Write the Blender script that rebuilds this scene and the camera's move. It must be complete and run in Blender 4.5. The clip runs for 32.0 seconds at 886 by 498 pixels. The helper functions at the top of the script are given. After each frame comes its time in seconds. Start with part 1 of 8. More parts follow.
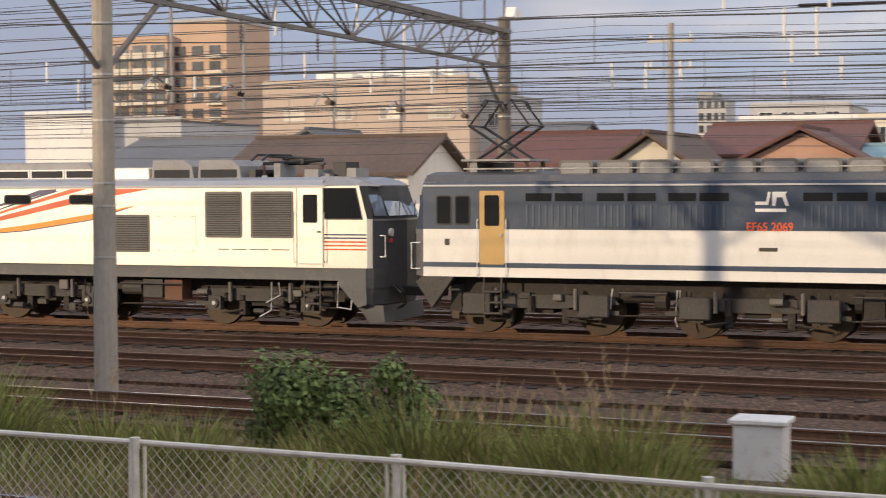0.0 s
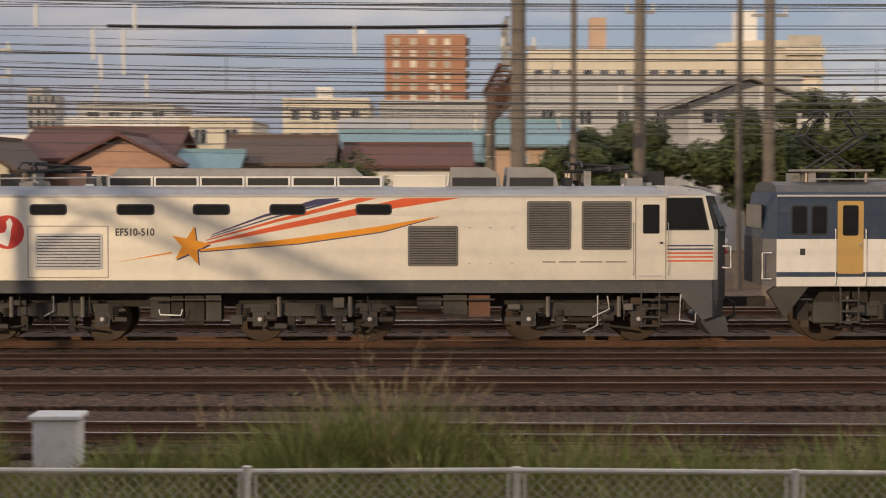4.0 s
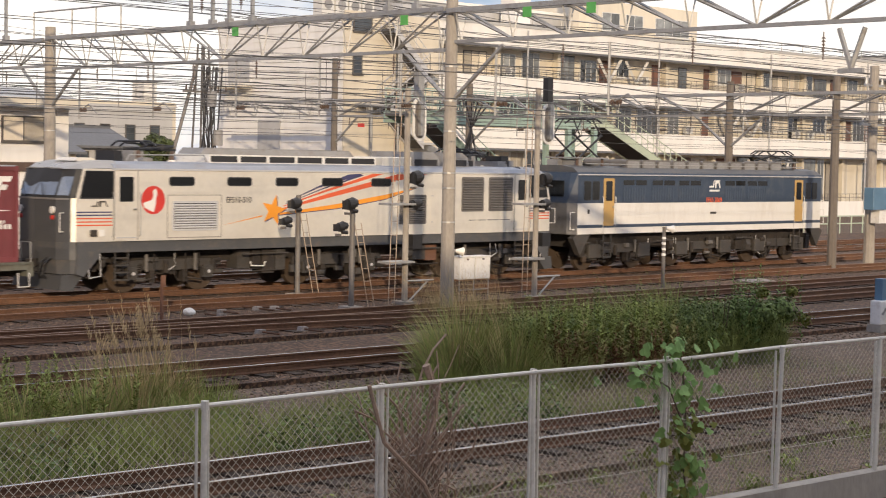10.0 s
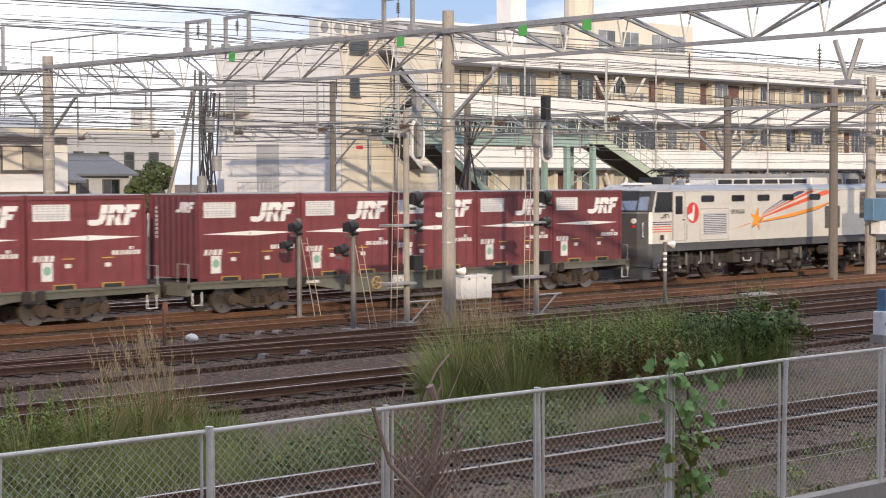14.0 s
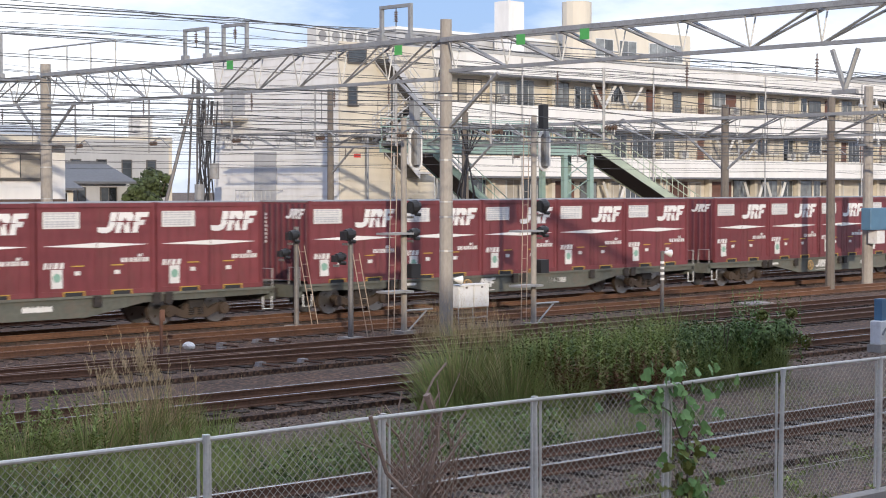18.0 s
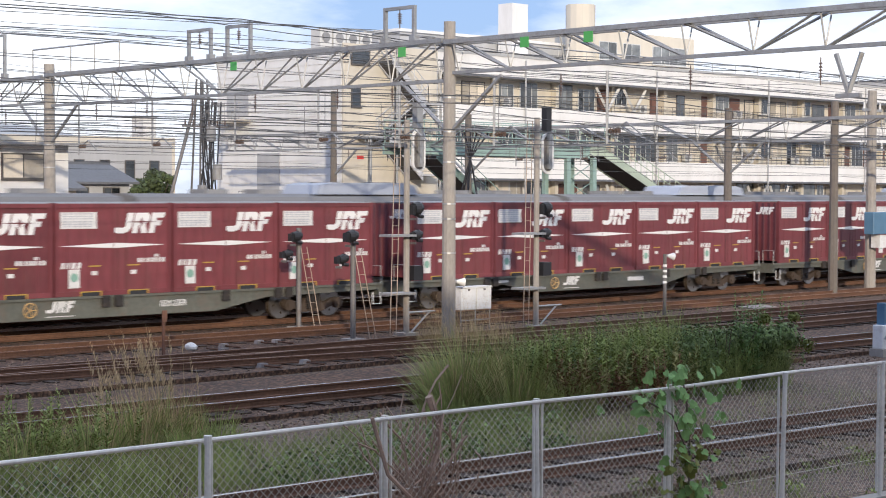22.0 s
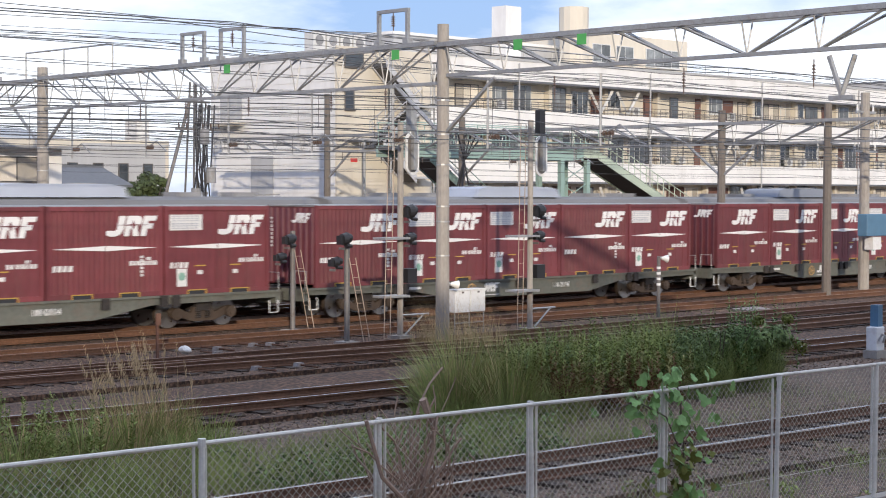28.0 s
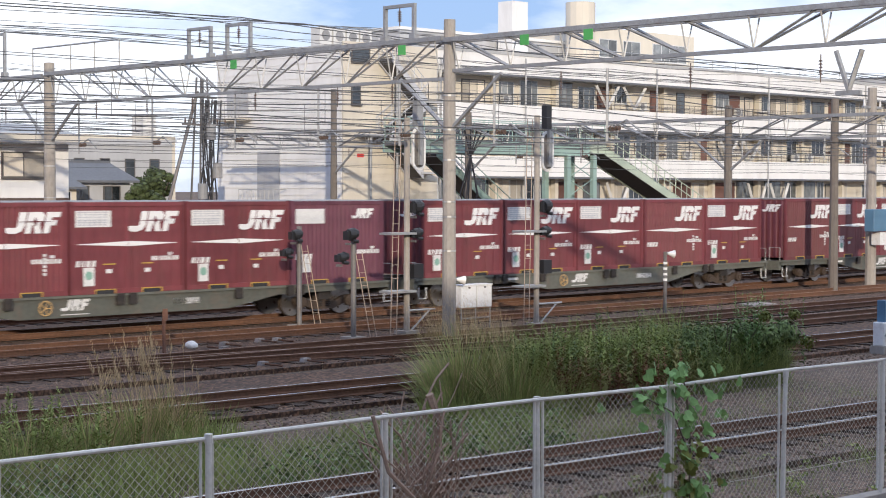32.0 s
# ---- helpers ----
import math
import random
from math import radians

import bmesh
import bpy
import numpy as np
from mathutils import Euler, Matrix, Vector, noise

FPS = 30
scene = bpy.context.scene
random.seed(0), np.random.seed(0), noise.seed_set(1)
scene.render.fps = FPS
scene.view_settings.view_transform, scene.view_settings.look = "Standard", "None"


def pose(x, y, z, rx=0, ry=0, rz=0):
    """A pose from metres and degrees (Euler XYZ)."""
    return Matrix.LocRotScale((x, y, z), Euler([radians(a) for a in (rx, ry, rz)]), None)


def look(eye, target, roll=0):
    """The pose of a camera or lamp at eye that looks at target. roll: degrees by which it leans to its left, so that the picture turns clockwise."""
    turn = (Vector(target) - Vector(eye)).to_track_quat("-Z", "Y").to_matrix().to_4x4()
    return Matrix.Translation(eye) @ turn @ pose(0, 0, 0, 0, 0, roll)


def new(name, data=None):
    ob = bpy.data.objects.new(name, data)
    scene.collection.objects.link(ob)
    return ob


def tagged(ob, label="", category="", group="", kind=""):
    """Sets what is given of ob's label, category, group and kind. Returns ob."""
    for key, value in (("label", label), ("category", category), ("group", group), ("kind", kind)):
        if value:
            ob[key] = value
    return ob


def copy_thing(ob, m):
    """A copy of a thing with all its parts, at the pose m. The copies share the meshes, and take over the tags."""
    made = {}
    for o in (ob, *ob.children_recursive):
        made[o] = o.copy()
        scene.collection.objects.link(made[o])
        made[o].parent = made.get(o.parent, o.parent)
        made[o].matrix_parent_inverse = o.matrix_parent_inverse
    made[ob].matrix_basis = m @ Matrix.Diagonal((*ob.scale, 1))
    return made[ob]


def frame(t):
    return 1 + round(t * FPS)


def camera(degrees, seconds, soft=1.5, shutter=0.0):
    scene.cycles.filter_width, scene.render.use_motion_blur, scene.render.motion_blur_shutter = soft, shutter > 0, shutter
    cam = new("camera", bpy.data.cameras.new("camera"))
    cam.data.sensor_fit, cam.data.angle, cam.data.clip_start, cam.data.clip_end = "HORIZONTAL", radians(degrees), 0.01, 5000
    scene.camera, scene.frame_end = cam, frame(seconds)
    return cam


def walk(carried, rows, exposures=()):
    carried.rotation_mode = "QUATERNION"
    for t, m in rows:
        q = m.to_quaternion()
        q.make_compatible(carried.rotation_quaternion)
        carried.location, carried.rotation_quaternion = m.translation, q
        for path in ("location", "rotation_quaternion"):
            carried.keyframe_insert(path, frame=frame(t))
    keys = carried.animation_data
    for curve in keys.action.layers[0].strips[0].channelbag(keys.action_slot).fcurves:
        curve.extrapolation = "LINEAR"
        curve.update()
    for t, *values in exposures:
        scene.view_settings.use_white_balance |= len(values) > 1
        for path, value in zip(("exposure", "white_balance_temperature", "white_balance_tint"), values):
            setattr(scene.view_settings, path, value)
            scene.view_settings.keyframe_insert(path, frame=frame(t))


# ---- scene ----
# The camera stands on one spot and pans from left to right after the train.
EYE = Vector((0.0, 0.0, 3.85))
cam = camera(29.48, 32.0, soft=1.05, shutter=0.5)
# seconds, yaw to the left, pitch up, lean to the left (degrees)
ROWS = [
    (0.0, 22.10, -2.20, -0.26),
    (0.5, 19.57, -2.49, 0.13),
    (1.0, 16.95, -2.13, 0.25),
    (1.5, 14.14, -2.42, -0.30),
    (2.0, 12.04, -2.88, -0.03),
    (2.5, 11.20, -2.33, -0.03),
    (4.5, -4.17, -2.63, 0.30),
    (5.0, -7.55, -3.15, 0.75),
    (5.5, -13.13, -3.17, 0.96),
    (6.0, -15.34, -2.50, 0.85),
    (6.5, -17.82, -2.12, 0.99),
    (7.0, -21.53, -2.49, 0.33),
    (7.5, -25.44, -2.53, 0.17),
    (8.0, -29.77, -2.83, 0.20),
    (8.5, -36.08, -2.70, 0.18),
    (9.0, -39.38, -2.66, -0.29),
    (9.5, -42.23, -2.66, 0.67),
    (10.0, -44.07, -3.04, 1.10),
    (10.5, -44.25, -2.89, 0.31),
    (11.0, -44.39, -2.57, 0.68),
    (11.5, -44.18, -2.25, 0.32),
    (12.0, -44.17, -2.20, -0.14),
    (12.5, -44.14, -2.17, -0.04),
    (13.0, -44.08, -2.42, -0.53),
    (13.5, -44.04, -2.42, -0.39),
    (14.0, -44.03, -2.35, -0.17),
    (14.5, -44.10, -2.31, -0.14),
    (16.5, -44.04, -2.17, 0.11),
    (17.0, -44.09, -2.12, -0.09),
    (17.5, -44.12, -2.09, -0.01),
    (18.0, -44.12, -2.06, -0.04),
    (18.5, -44.08, -2.08, 0.22),
    (19.0, -44.03, -2.08, 0.27),
    (19.5, -44.01, -2.09, 0.33),
    (20.0, -44.02, -2.08, 0.32),
    (20.5, -44.06, -2.05, 0.23),
    (21.0, -44.09, -2.03, 0.06),
    (21.5, -44.07, -2.04, 0.09),
    (22.0, -44.03, -1.99, 0.24),
    (22.5, -43.93, -1.96, 0.30),
    (23.0, -43.85, -1.95, 0.21),
    (23.5, -43.84, -1.93, 0.08),
    (24.0, -43.89, -1.92, 0.18),
    (24.5, -43.99, -1.90, 0.22),
    (25.0, -44.20, -1.84, 0.26),
    (25.5, -44.30, -1.79, 0.29),
    (27.5, -44.24, -1.88, 0.10),
    (28.0, -44.24, -1.90, 0.15),
    (28.5, -44.22, -1.91, 0.17),
    (29.0, -44.19, -1.92, 0.10),
    (29.5, -44.13, -1.93, 0.07),
    (30.0, -44.10, -1.95, 0.05),
    (30.5, -44.14, -1.98, 0.08),
    (31.0, -44.16, -2.01, 0.13),
    (31.5, -44.09, -2.02, 0.27),
    (32.0, -44.02, -2.06, 0.14),
]
# a short step back at the start: metres ahead of the standing place, and below it
STEP = {0.0: 3.0, 0.5: 1.3, 1.0: 0.0}
DIP = {0.0: -0.4, 0.5: -0.18}


def cam_pose(t, yaw, pitch, lean):
    y, p = radians(yaw), radians(pitch)
    way = Vector((-math.sin(y) * math.cos(p), math.cos(y) * math.cos(p), math.sin(p)))
    eye = EYE + Vector((way.x, way.y, 0)) * STEP.get(t, 0.0) + Vector((0, 0, DIP.get(t, 0.0)))
    return look(eye, eye + way, lean)


# seconds, stops, kelvin, tint
EXPOSE = [(0.0, -0.15, 7300, 12), (2.0, -0.3, 7900, 13), (5.0, -0.65, 8000, 13), (6.0, -0.35, 7700, 13), (7.0, -0.25, 7300, 12), (10.0, -0.12, 7200, 12), (12.0, 0.04, 6800, 12), (14.0, 0.0, 6500, 12), (17.0, -0.05, 6000, 10), (32.0, -0.05, 5950, 10)]
walk(cam, [(r[0], cam_pose(*r)) for r in ROWS], EXPOSE)

# ---- light ----
SUN_AZ, SUN_EL = 218.0, 14.0   # compass-like: 0 = +y, clockwise; the sun stands behind the camera's left shoulder
world = bpy.data.worlds.new("sky_world")
scene.world = world
world.use_nodes = True
wn, wl = world.node_tree.nodes, world.node_tree.links
wn.clear()
w_out = wn.new("ShaderNodeOutputWorld")
w_bg = wn.new("ShaderNodeBackground")
w_sky = wn.new("ShaderNodeTexSky")
w_sky.sky_type, w_sky.sun_disc = "NISHITA", False
w_sky.sun_elevation, w_sky.sun_rotation = radians(SUN_EL), radians(SUN_AZ)
w_sky.air_density, w_sky.dust_density, w_sky.ozone_density = 1.0, 1.0, 3.0
w_co = wn.new("ShaderNodeTexCoord")
w_map = wn.new("ShaderNodeMapping")
w_map.inputs["Scale"].default_value = (1.0, 1.0, 3.2)
w_map.inputs["Location"].default_value = (3.1, 0.4, 0.3)
w_no = wn.new("ShaderNodeTexNoise")
w_no.inputs["Scale"].default_value, w_no.inputs["Detail"].default_value = 3.2, 9.0
w_no.inputs["Roughness"].default_value = 0.56
w_ra = wn.new("ShaderNodeValToRGB")
w_ra.color_ramp.elements[0].position, w_ra.color_ramp.elements[1].position = 0.38, 0.58
w_no2 = wn.new("ShaderNodeTexNoise")
w_no2.inputs["Scale"].default_value, w_no2.inputs["Detail"].default_value = 1.6, 5.0
w_cc = wn.new("ShaderNodeValToRGB")
w_cc.color_ramp.elements[0].position, w_cc.color_ramp.elements[1].position = 0.38, 0.62
w_cc.color_ramp.elements[0].color = (3.3, 3.7, 5.1, 1)
w_cc.color_ramp.elements[1].color = (11.0, 10.9, 10.8, 1)
w_mx = wn.new("ShaderNodeMix")
w_mx.data_type = "RGBA"
wl.new(w_co.outputs["Generated"], w_map.inputs["Vector"])
wl.new(w_map.outputs["Vector"], w_no.inputs["Vector"])
wl.new(w_map.outputs["Vector"], w_no2.inputs["Vector"])
wl.new(w_no.outputs["Fac"], w_ra.inputs["Fac"])
# the cloud deck is heavier to the left and thins out to the right
w_sp = wn.new("ShaderNodeSeparateXYZ")
wl.new(w_co.outputs["Generated"], w_sp.inputs["Vector"])
w_ma = wn.new("ShaderNodeMath")
w_ma.operation = "MULTIPLY_ADD"
w_ma.inputs[1].default_value = 0.42
wl.new(w_sp.outputs["X"], w_ma.inputs[0])
wl.new(w_no2.outputs["Fac"], w_ma.inputs[2])
wl.new(w_ma.outputs[0], w_cc.inputs["Fac"])
wl.new(w_ra.outputs["Color"], w_mx.inputs["Factor"])
w_hz = wn.new("ShaderNodeMix")
w_hz.data_type = "RGBA"
w_hz.inputs["Factor"].default_value = 0.6
w_hz.inputs["B"].default_value = (4.0, 5.1, 8.3, 1)
wl.new(w_sky.outputs["Color"], w_hz.inputs["A"])
wl.new(w_hz.outputs["Result"], w_mx.inputs["A"])
wl.new(w_cc.outputs["Color"], w_mx.inputs["B"])
wl.new(w_mx.outputs["Result"], w_bg.inputs["Color"])
w_bg.inputs["Strength"].default_value = 0.128
# an overcast dome: brighter overhead than at the horizon
w_z = wn.new("ShaderNodeMapRange")
w_z.inputs["From Min"].default_value, w_z.inputs["From Max"].default_value = 0.18, 1.0
w_z.inputs["To Min"].default_value, w_z.inputs["To Max"].default_value = 0.122, 0.2
wl.new(w_sp.outputs["Z"], w_z.inputs["Value"])
wl.new(w_z.outputs["Result"], w_bg.inputs["Strength"])
wl.new(w_bg.outputs["Background"], w_out.inputs["Surface"])

sun_data = bpy.data.lights.new("sun", "SUN")
sun_data.energy, sun_data.angle, sun_data.color = 3.5, radians(1.0), (1.0, 0.83, 0.62)
sun = new("sun", sun_data)
_a, _e = radians(SUN_AZ), radians(SUN_EL)
sun_dir = Vector((math.sin(_a) * math.cos(_e), math.cos(_a) * math.cos(_e), math.sin(_e)))
sun.matrix_world = look(sun_dir * 100, (0, 0, 0))


# ---- materials ----
def mat(name, color, rough=0.6, metal=0.0, var=0.25, scale=3.0, fine=40.0, bump=0.0, rand=0.0, island=0.0, spec=0.5, dirt=None, dirt_amt=0.0, stretch=(1, 1, 1), stones=0.0):
    """A surface with broad and fine variation of its colour, an optional dirt tone and fine relief."""
    m = bpy.data.materials.new(name)
    m.use_nodes = True
    n, l = m.node_tree.nodes, m.node_tree.links
    b = n["Principled BSDF"]
    b.inputs["Metallic"].default_value = metal
    b.inputs["Specular IOR Level"].default_value = spec
    co = n.new("ShaderNodeTexCoord")
    mp = n.new("ShaderNodeMapping")
    mp.inputs["Scale"].default_value = stretch
    l.new(co.outputs["Object"], mp.inputs["Vector"])
    n1 = n.new("ShaderNodeTexNoise")
    n1.inputs["Scale"].default_value, n1.inputs["Detail"].default_value = scale, 6.0
    n2 = n.new("ShaderNodeTexNoise")
    n2.inputs["Scale"].default_value, n2.inputs["Detail"].default_value = fine, 3.0
    l.new(mp.outputs["Vector"], n1.inputs["Vector"])
    l.new(mp.outputs["Vector"], n2.inputs["Vector"])
    add = n.new("ShaderNodeMath")
    add.operation = "ADD"
    l.new(n1.outputs["Fac"], add.inputs[0])
    l.new(n2.outputs["Fac"], add.inputs[1])
    mr = n.new("ShaderNodeMapRange")
    mr.inputs["From Min"].default_value, mr.inputs["From Max"].default_value = 0.6, 1.4
    mr.inputs["To Min"].default_value, mr.inputs["To Max"].default_value = 1.0 - var, 1.0 + var
    l.new(add.outputs[0], mr.inputs["Value"])
    fac = mr.outputs["Result"]
    for kind, amt in (("obj", rand), ("isl", island)):
        if amt:
            src = n.new("ShaderNodeObjectInfo") if kind == "obj" else n.new("ShaderNodeNewGeometry")
            r2 = n.new("ShaderNodeMapRange")
            r2.inputs["To Min"].default_value, r2.inputs["To Max"].default_value = 1.0 - amt, 1.0 + amt
            l.new(src.outputs["Random" if kind == "obj" else "Random Per Island"], r2.inputs["Value"])
            mu = n.new("ShaderNodeMath")
            mu.operation = "MULTIPLY"
            l.new(fac, mu.inputs[0])
            l.new(r2.outputs["Result"], mu.inputs[1])
            fac = mu.outputs[0]
    vm = n.new("ShaderNodeVectorMath")
    vm.operation = "SCALE"
    vm.inputs[0].default_value = color[:3]
    l.new(fac, vm.inputs["Scale"])
    col = vm.outputs["Vector"]
    if dirt:
        n3 = n.new("ShaderNodeTexNoise")
        n3.inputs["Scale"].default_value, n3.inputs["Detail"].default_value, n3.inputs["Roughness"].default_value = scale * 2.3, 8.0, 0.7
        l.new(mp.outputs["Vector"], n3.inputs["Vector"])
        r3 = n.new("ShaderNodeMapRange")
        r3.inputs["From Min"].default_value, r3.inputs["From Max"].default_value = 0.5, 0.72
        r3.inputs["To Max"].default_value = dirt_amt
        l.new(n3.outputs["Fac"], r3.inputs["Value"])
        mx = n.new("ShaderNodeMix")
        mx.data_type = "RGBA"
        l.new(r3.outputs["Result"], mx.inputs["Factor"])
        l.new(col, mx.inputs["A"])
        mx.inputs["B"].default_value = (*dirt, 1)
        col = mx.outputs["Result"]
    if stones:
        # single stones, each with a tone of its own; shade in the gaps is painted dark
        vo = n.new("ShaderNodeTexVoronoi")
        vo.inputs["Scale"].default_value = stones
        l.new(mp.outputs["Vector"], vo.inputs["Vector"])
        sc = n.new("ShaderNodeSeparateColor")
        l.new(vo.outputs["Color"], sc.inputs["Color"])
        ra = n.new("ShaderNodeMapRange")
        ra.inputs["To Min"].default_value, ra.inputs["To Max"].default_value = 0.45, 1.75
        l.new(sc.outputs["Red"], ra.inputs["Value"])
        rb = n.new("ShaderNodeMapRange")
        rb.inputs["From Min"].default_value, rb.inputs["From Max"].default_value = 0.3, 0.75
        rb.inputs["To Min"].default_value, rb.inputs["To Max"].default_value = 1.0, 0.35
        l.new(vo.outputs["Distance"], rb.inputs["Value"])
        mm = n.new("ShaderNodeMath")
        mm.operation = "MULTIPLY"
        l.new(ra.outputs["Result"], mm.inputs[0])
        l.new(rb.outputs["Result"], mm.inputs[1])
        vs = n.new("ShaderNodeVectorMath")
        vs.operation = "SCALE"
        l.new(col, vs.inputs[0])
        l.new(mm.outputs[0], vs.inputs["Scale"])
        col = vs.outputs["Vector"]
    l.new(col, b.inputs["Base Color"])
    rr = n.new("ShaderNodeMapRange")
    rr.inputs["To Min"].default_value, rr.inputs["To Max"].default_value = max(0.02, rough - 0.1), min(1.0, rough + 0.1)
    l.new(n1.outputs["Fac"], rr.inputs["Value"])
    l.new(rr.outputs["Result"], b.inputs["Roughness"])
    if bump:
        bp = n.new("ShaderNodeBump")
        bp.inputs["Strength"].default_value, bp.inputs["Distance"].default_value = bump, 0.02
        l.new(n2.outputs["Fac"], bp.inputs["Height"])
        l.new(bp.outputs["Normal"], b.inputs["Normal"])
    return m


M = {}
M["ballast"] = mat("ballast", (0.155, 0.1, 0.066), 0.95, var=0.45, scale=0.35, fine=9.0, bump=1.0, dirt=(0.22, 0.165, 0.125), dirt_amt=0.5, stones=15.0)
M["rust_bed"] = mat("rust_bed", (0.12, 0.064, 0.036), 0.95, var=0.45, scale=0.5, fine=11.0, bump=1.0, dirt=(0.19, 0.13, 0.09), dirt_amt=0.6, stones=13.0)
M["rail_rust"] = mat("rail_rust", (0.135, 0.066, 0.036), 0.8, var=0.45, scale=1.0, fine=15)
M["rail_top"] = mat("rail_top", (0.55, 0.55, 0.56), 0.22, 1.0, var=0.15, scale=0.6)
M["rail_top_dull"] = mat("rail_top_dull", (0.3, 0.2, 0.15), 0.45, 0.7, var=0.3, scale=0.6)
M["sleeper"] = mat("sleeper", (0.06, 0.04, 0.027), 0.9, var=0.3, scale=2, fine=20, rand=0.25)
M["sleeper_con"] = mat("sleeper_concrete", (0.3, 0.26, 0.23), 0.9, var=0.25, scale=2, fine=20, rand=0.2)
M["concrete"] = mat("concrete", (0.36, 0.325, 0.28), 0.9, var=0.18, scale=1.2, fine=18, bump=0.2, dirt=(0.2, 0.17, 0.14), dirt_amt=0.5, stretch=(1, 1, 0.35))
M["concrete_dk"] = mat("concrete_dark", (0.18, 0.155, 0.13), 0.9, var=0.2, scale=1.2, fine=18, dirt=(0.14, 0.11, 0.09), dirt_amt=0.6, stretch=(1, 1, 0.35))
M["band"] = mat("steel_band", (0.5, 0.49, 0.47), 0.5, 0.6, var=0.2)
M["galv"] = mat("galvanised_steel", (0.40, 0.40, 0.39), 0.55, 0.5, var=0.22, scale=2.0, fine=25, dirt=(0.22, 0.17, 0.13), dirt_amt=0.45)
M["galv_dk"] = mat("weathered_steel", (0.2, 0.19, 0.18), 0.65, 0.4, var=0.3, scale=1.5, fine=20, dirt=(0.16, 0.09, 0.05), dirt_amt=0.5)
M["fence_paint"] = mat("fence_paint", (0.70, 0.66, 0.58), 0.55, 0.1, var=0.15, scale=1.5, fine=30, dirt=(0.3, 0.26, 0.2), dirt_amt=0.5)
M["wire_mesh"] = mat("wire_mesh", (0.54, 0.48, 0.39), 0.5, 0.3, var=0.25, scale=0.8)
M["wire"] = mat("overhead_wire", (0.1, 0.1, 0.1), 0.6, 0.3, var=0.2)
M["wire_thick"] = mat("thick_cable", (0.02, 0.02, 0.025), 0.7, 0.0, var=0.2)
M["insul"] = mat("white_porcelain", (0.8, 0.78, 0.73), 0.25, var=0.08)
M["insul_br"] = mat("brown_porcelain", (0.12, 0.08, 0.06), 0.3, var=0.15)
M["black"] = mat("black_paint", (0.02, 0.02, 0.022), 0.5, var=0.2)
M["white_box"] = mat("white_box_paint", (0.78, 0.77, 0.74), 0.45, var=0.08, dirt=(0.45, 0.4, 0.33), dirt_amt=0.5)
M["blue_box"] = mat("blue_box_paint", (0.1, 0.2, 0.3), 0.5, var=0.15)
M["yellow"] = mat("yellow_paint", (0.72, 0.5, 0.06), 0.5, var=0.15)
M["green_plate"] = mat("green_plate", (0.1, 0.4, 0.1), 0.5, var=0.1)
M["brown_post"] = mat("rusty_post", (0.17, 0.085, 0.055), 0.8, var=0.3)

# train paint
M["cream"] = mat("cream_silver_paint", (0.84, 0.79, 0.69), 0.54, 0.48, var=0.05, scale=0.7, fine=6, spec=0.6, dirt=(0.5, 0.45, 0.38), dirt_amt=0.2)
M["skirt"] = mat("grey_skirt_paint", (0.085, 0.088, 0.093), 0.5, var=0.15, scale=1.5, dirt=(0.22, 0.17, 0.13), dirt_amt=0.4)
M["nose_dark"] = mat("dark_grey_front_paint", (0.075, 0.077, 0.082), 0.4, var=0.15, scale=1.5)
M["nose"] = mat("silver_grey_cab_paint", (0.34, 0.33, 0.32), 0.3, 0.4, var=0.12, scale=1.5)
M["roof_blue"] = mat("blue_grey_roof", (0.30, 0.33, 0.38), 0.5, var=0.15, scale=1.2, dirt=(0.25, 0.22, 0.2), dirt_amt=0.5)
M["roof_grey"] = mat("grey_roof_gear", (0.27, 0.27, 0.27), 0.6, var=0.25, scale=1.5, dirt=(0.18, 0.13, 0.1), dirt_amt=0.5)
M["under"] = mat("underframe_grime", (0.032, 0.027, 0.024), 0.8, var=0.4, scale=2.0, fine=18, dirt=(0.085, 0.06, 0.04), dirt_amt=0.6)
M["under_grey"] = mat("bogie_grey_grime", (0.058, 0.054, 0.05), 0.7, var=0.35, scale=2.0, fine=18, dirt=(0.085, 0.058, 0.04), dirt_amt=0.6)
M["wheel"] = mat("wheel_brown", (0.085, 0.06, 0.042), 0.7, 0.3, var=0.3, scale=3)
M["tread"] = mat("bright_wheel_rim", (0.4, 0.38, 0.36), 0.35, 0.9, var=0.2)
M["louvre"] = mat("dark_louvre", (0.15, 0.14, 0.13), 0.6, var=0.2, scale=2)
M["louvre_lt"] = mat("pale_louvre", (0.52, 0.52, 0.53), 0.5, var=0.1, scale=2)
M["stainless"] = mat("brushed_stainless_steel", (0.55, 0.56, 0.57), 0.35, 0.8, var=0.08, scale=0.8)
M["car_roof"] = mat("dull_grey_car_roof", (0.19, 0.185, 0.18), 0.7, var=0.15, scale=0.8, dirt=(0.17, 0.15, 0.13), dirt_amt=0.5, stretch=(0.2, 1, 1))
M["car_cooler"] = mat("blue_grey_cooler_paint", (0.36, 0.39, 0.45), 0.6, var=0.12, scale=0.8, rand=0.35)
M["seam"] = mat("panel_seam_shade", (0.42, 0.38, 0.32), 0.6, var=0.1)
M["dark_gap"] = mat("dark_gap", (0.03, 0.03, 0.033), 0.8, var=0.2)
M["win_dark"] = mat("dark_cab_glass", (0.012, 0.013, 0.014), 0.15, var=0.3, scale=0.8, spec=0.35)
M["windscreen"] = mat("windscreen_glass", (0.3, 0.34, 0.38), 0.06, 0.55, var=0.3, scale=0.8, spec=1.0)
M["rubber"] = mat("window_rubber", (0.03, 0.03, 0.03), 0.6, var=0.1)
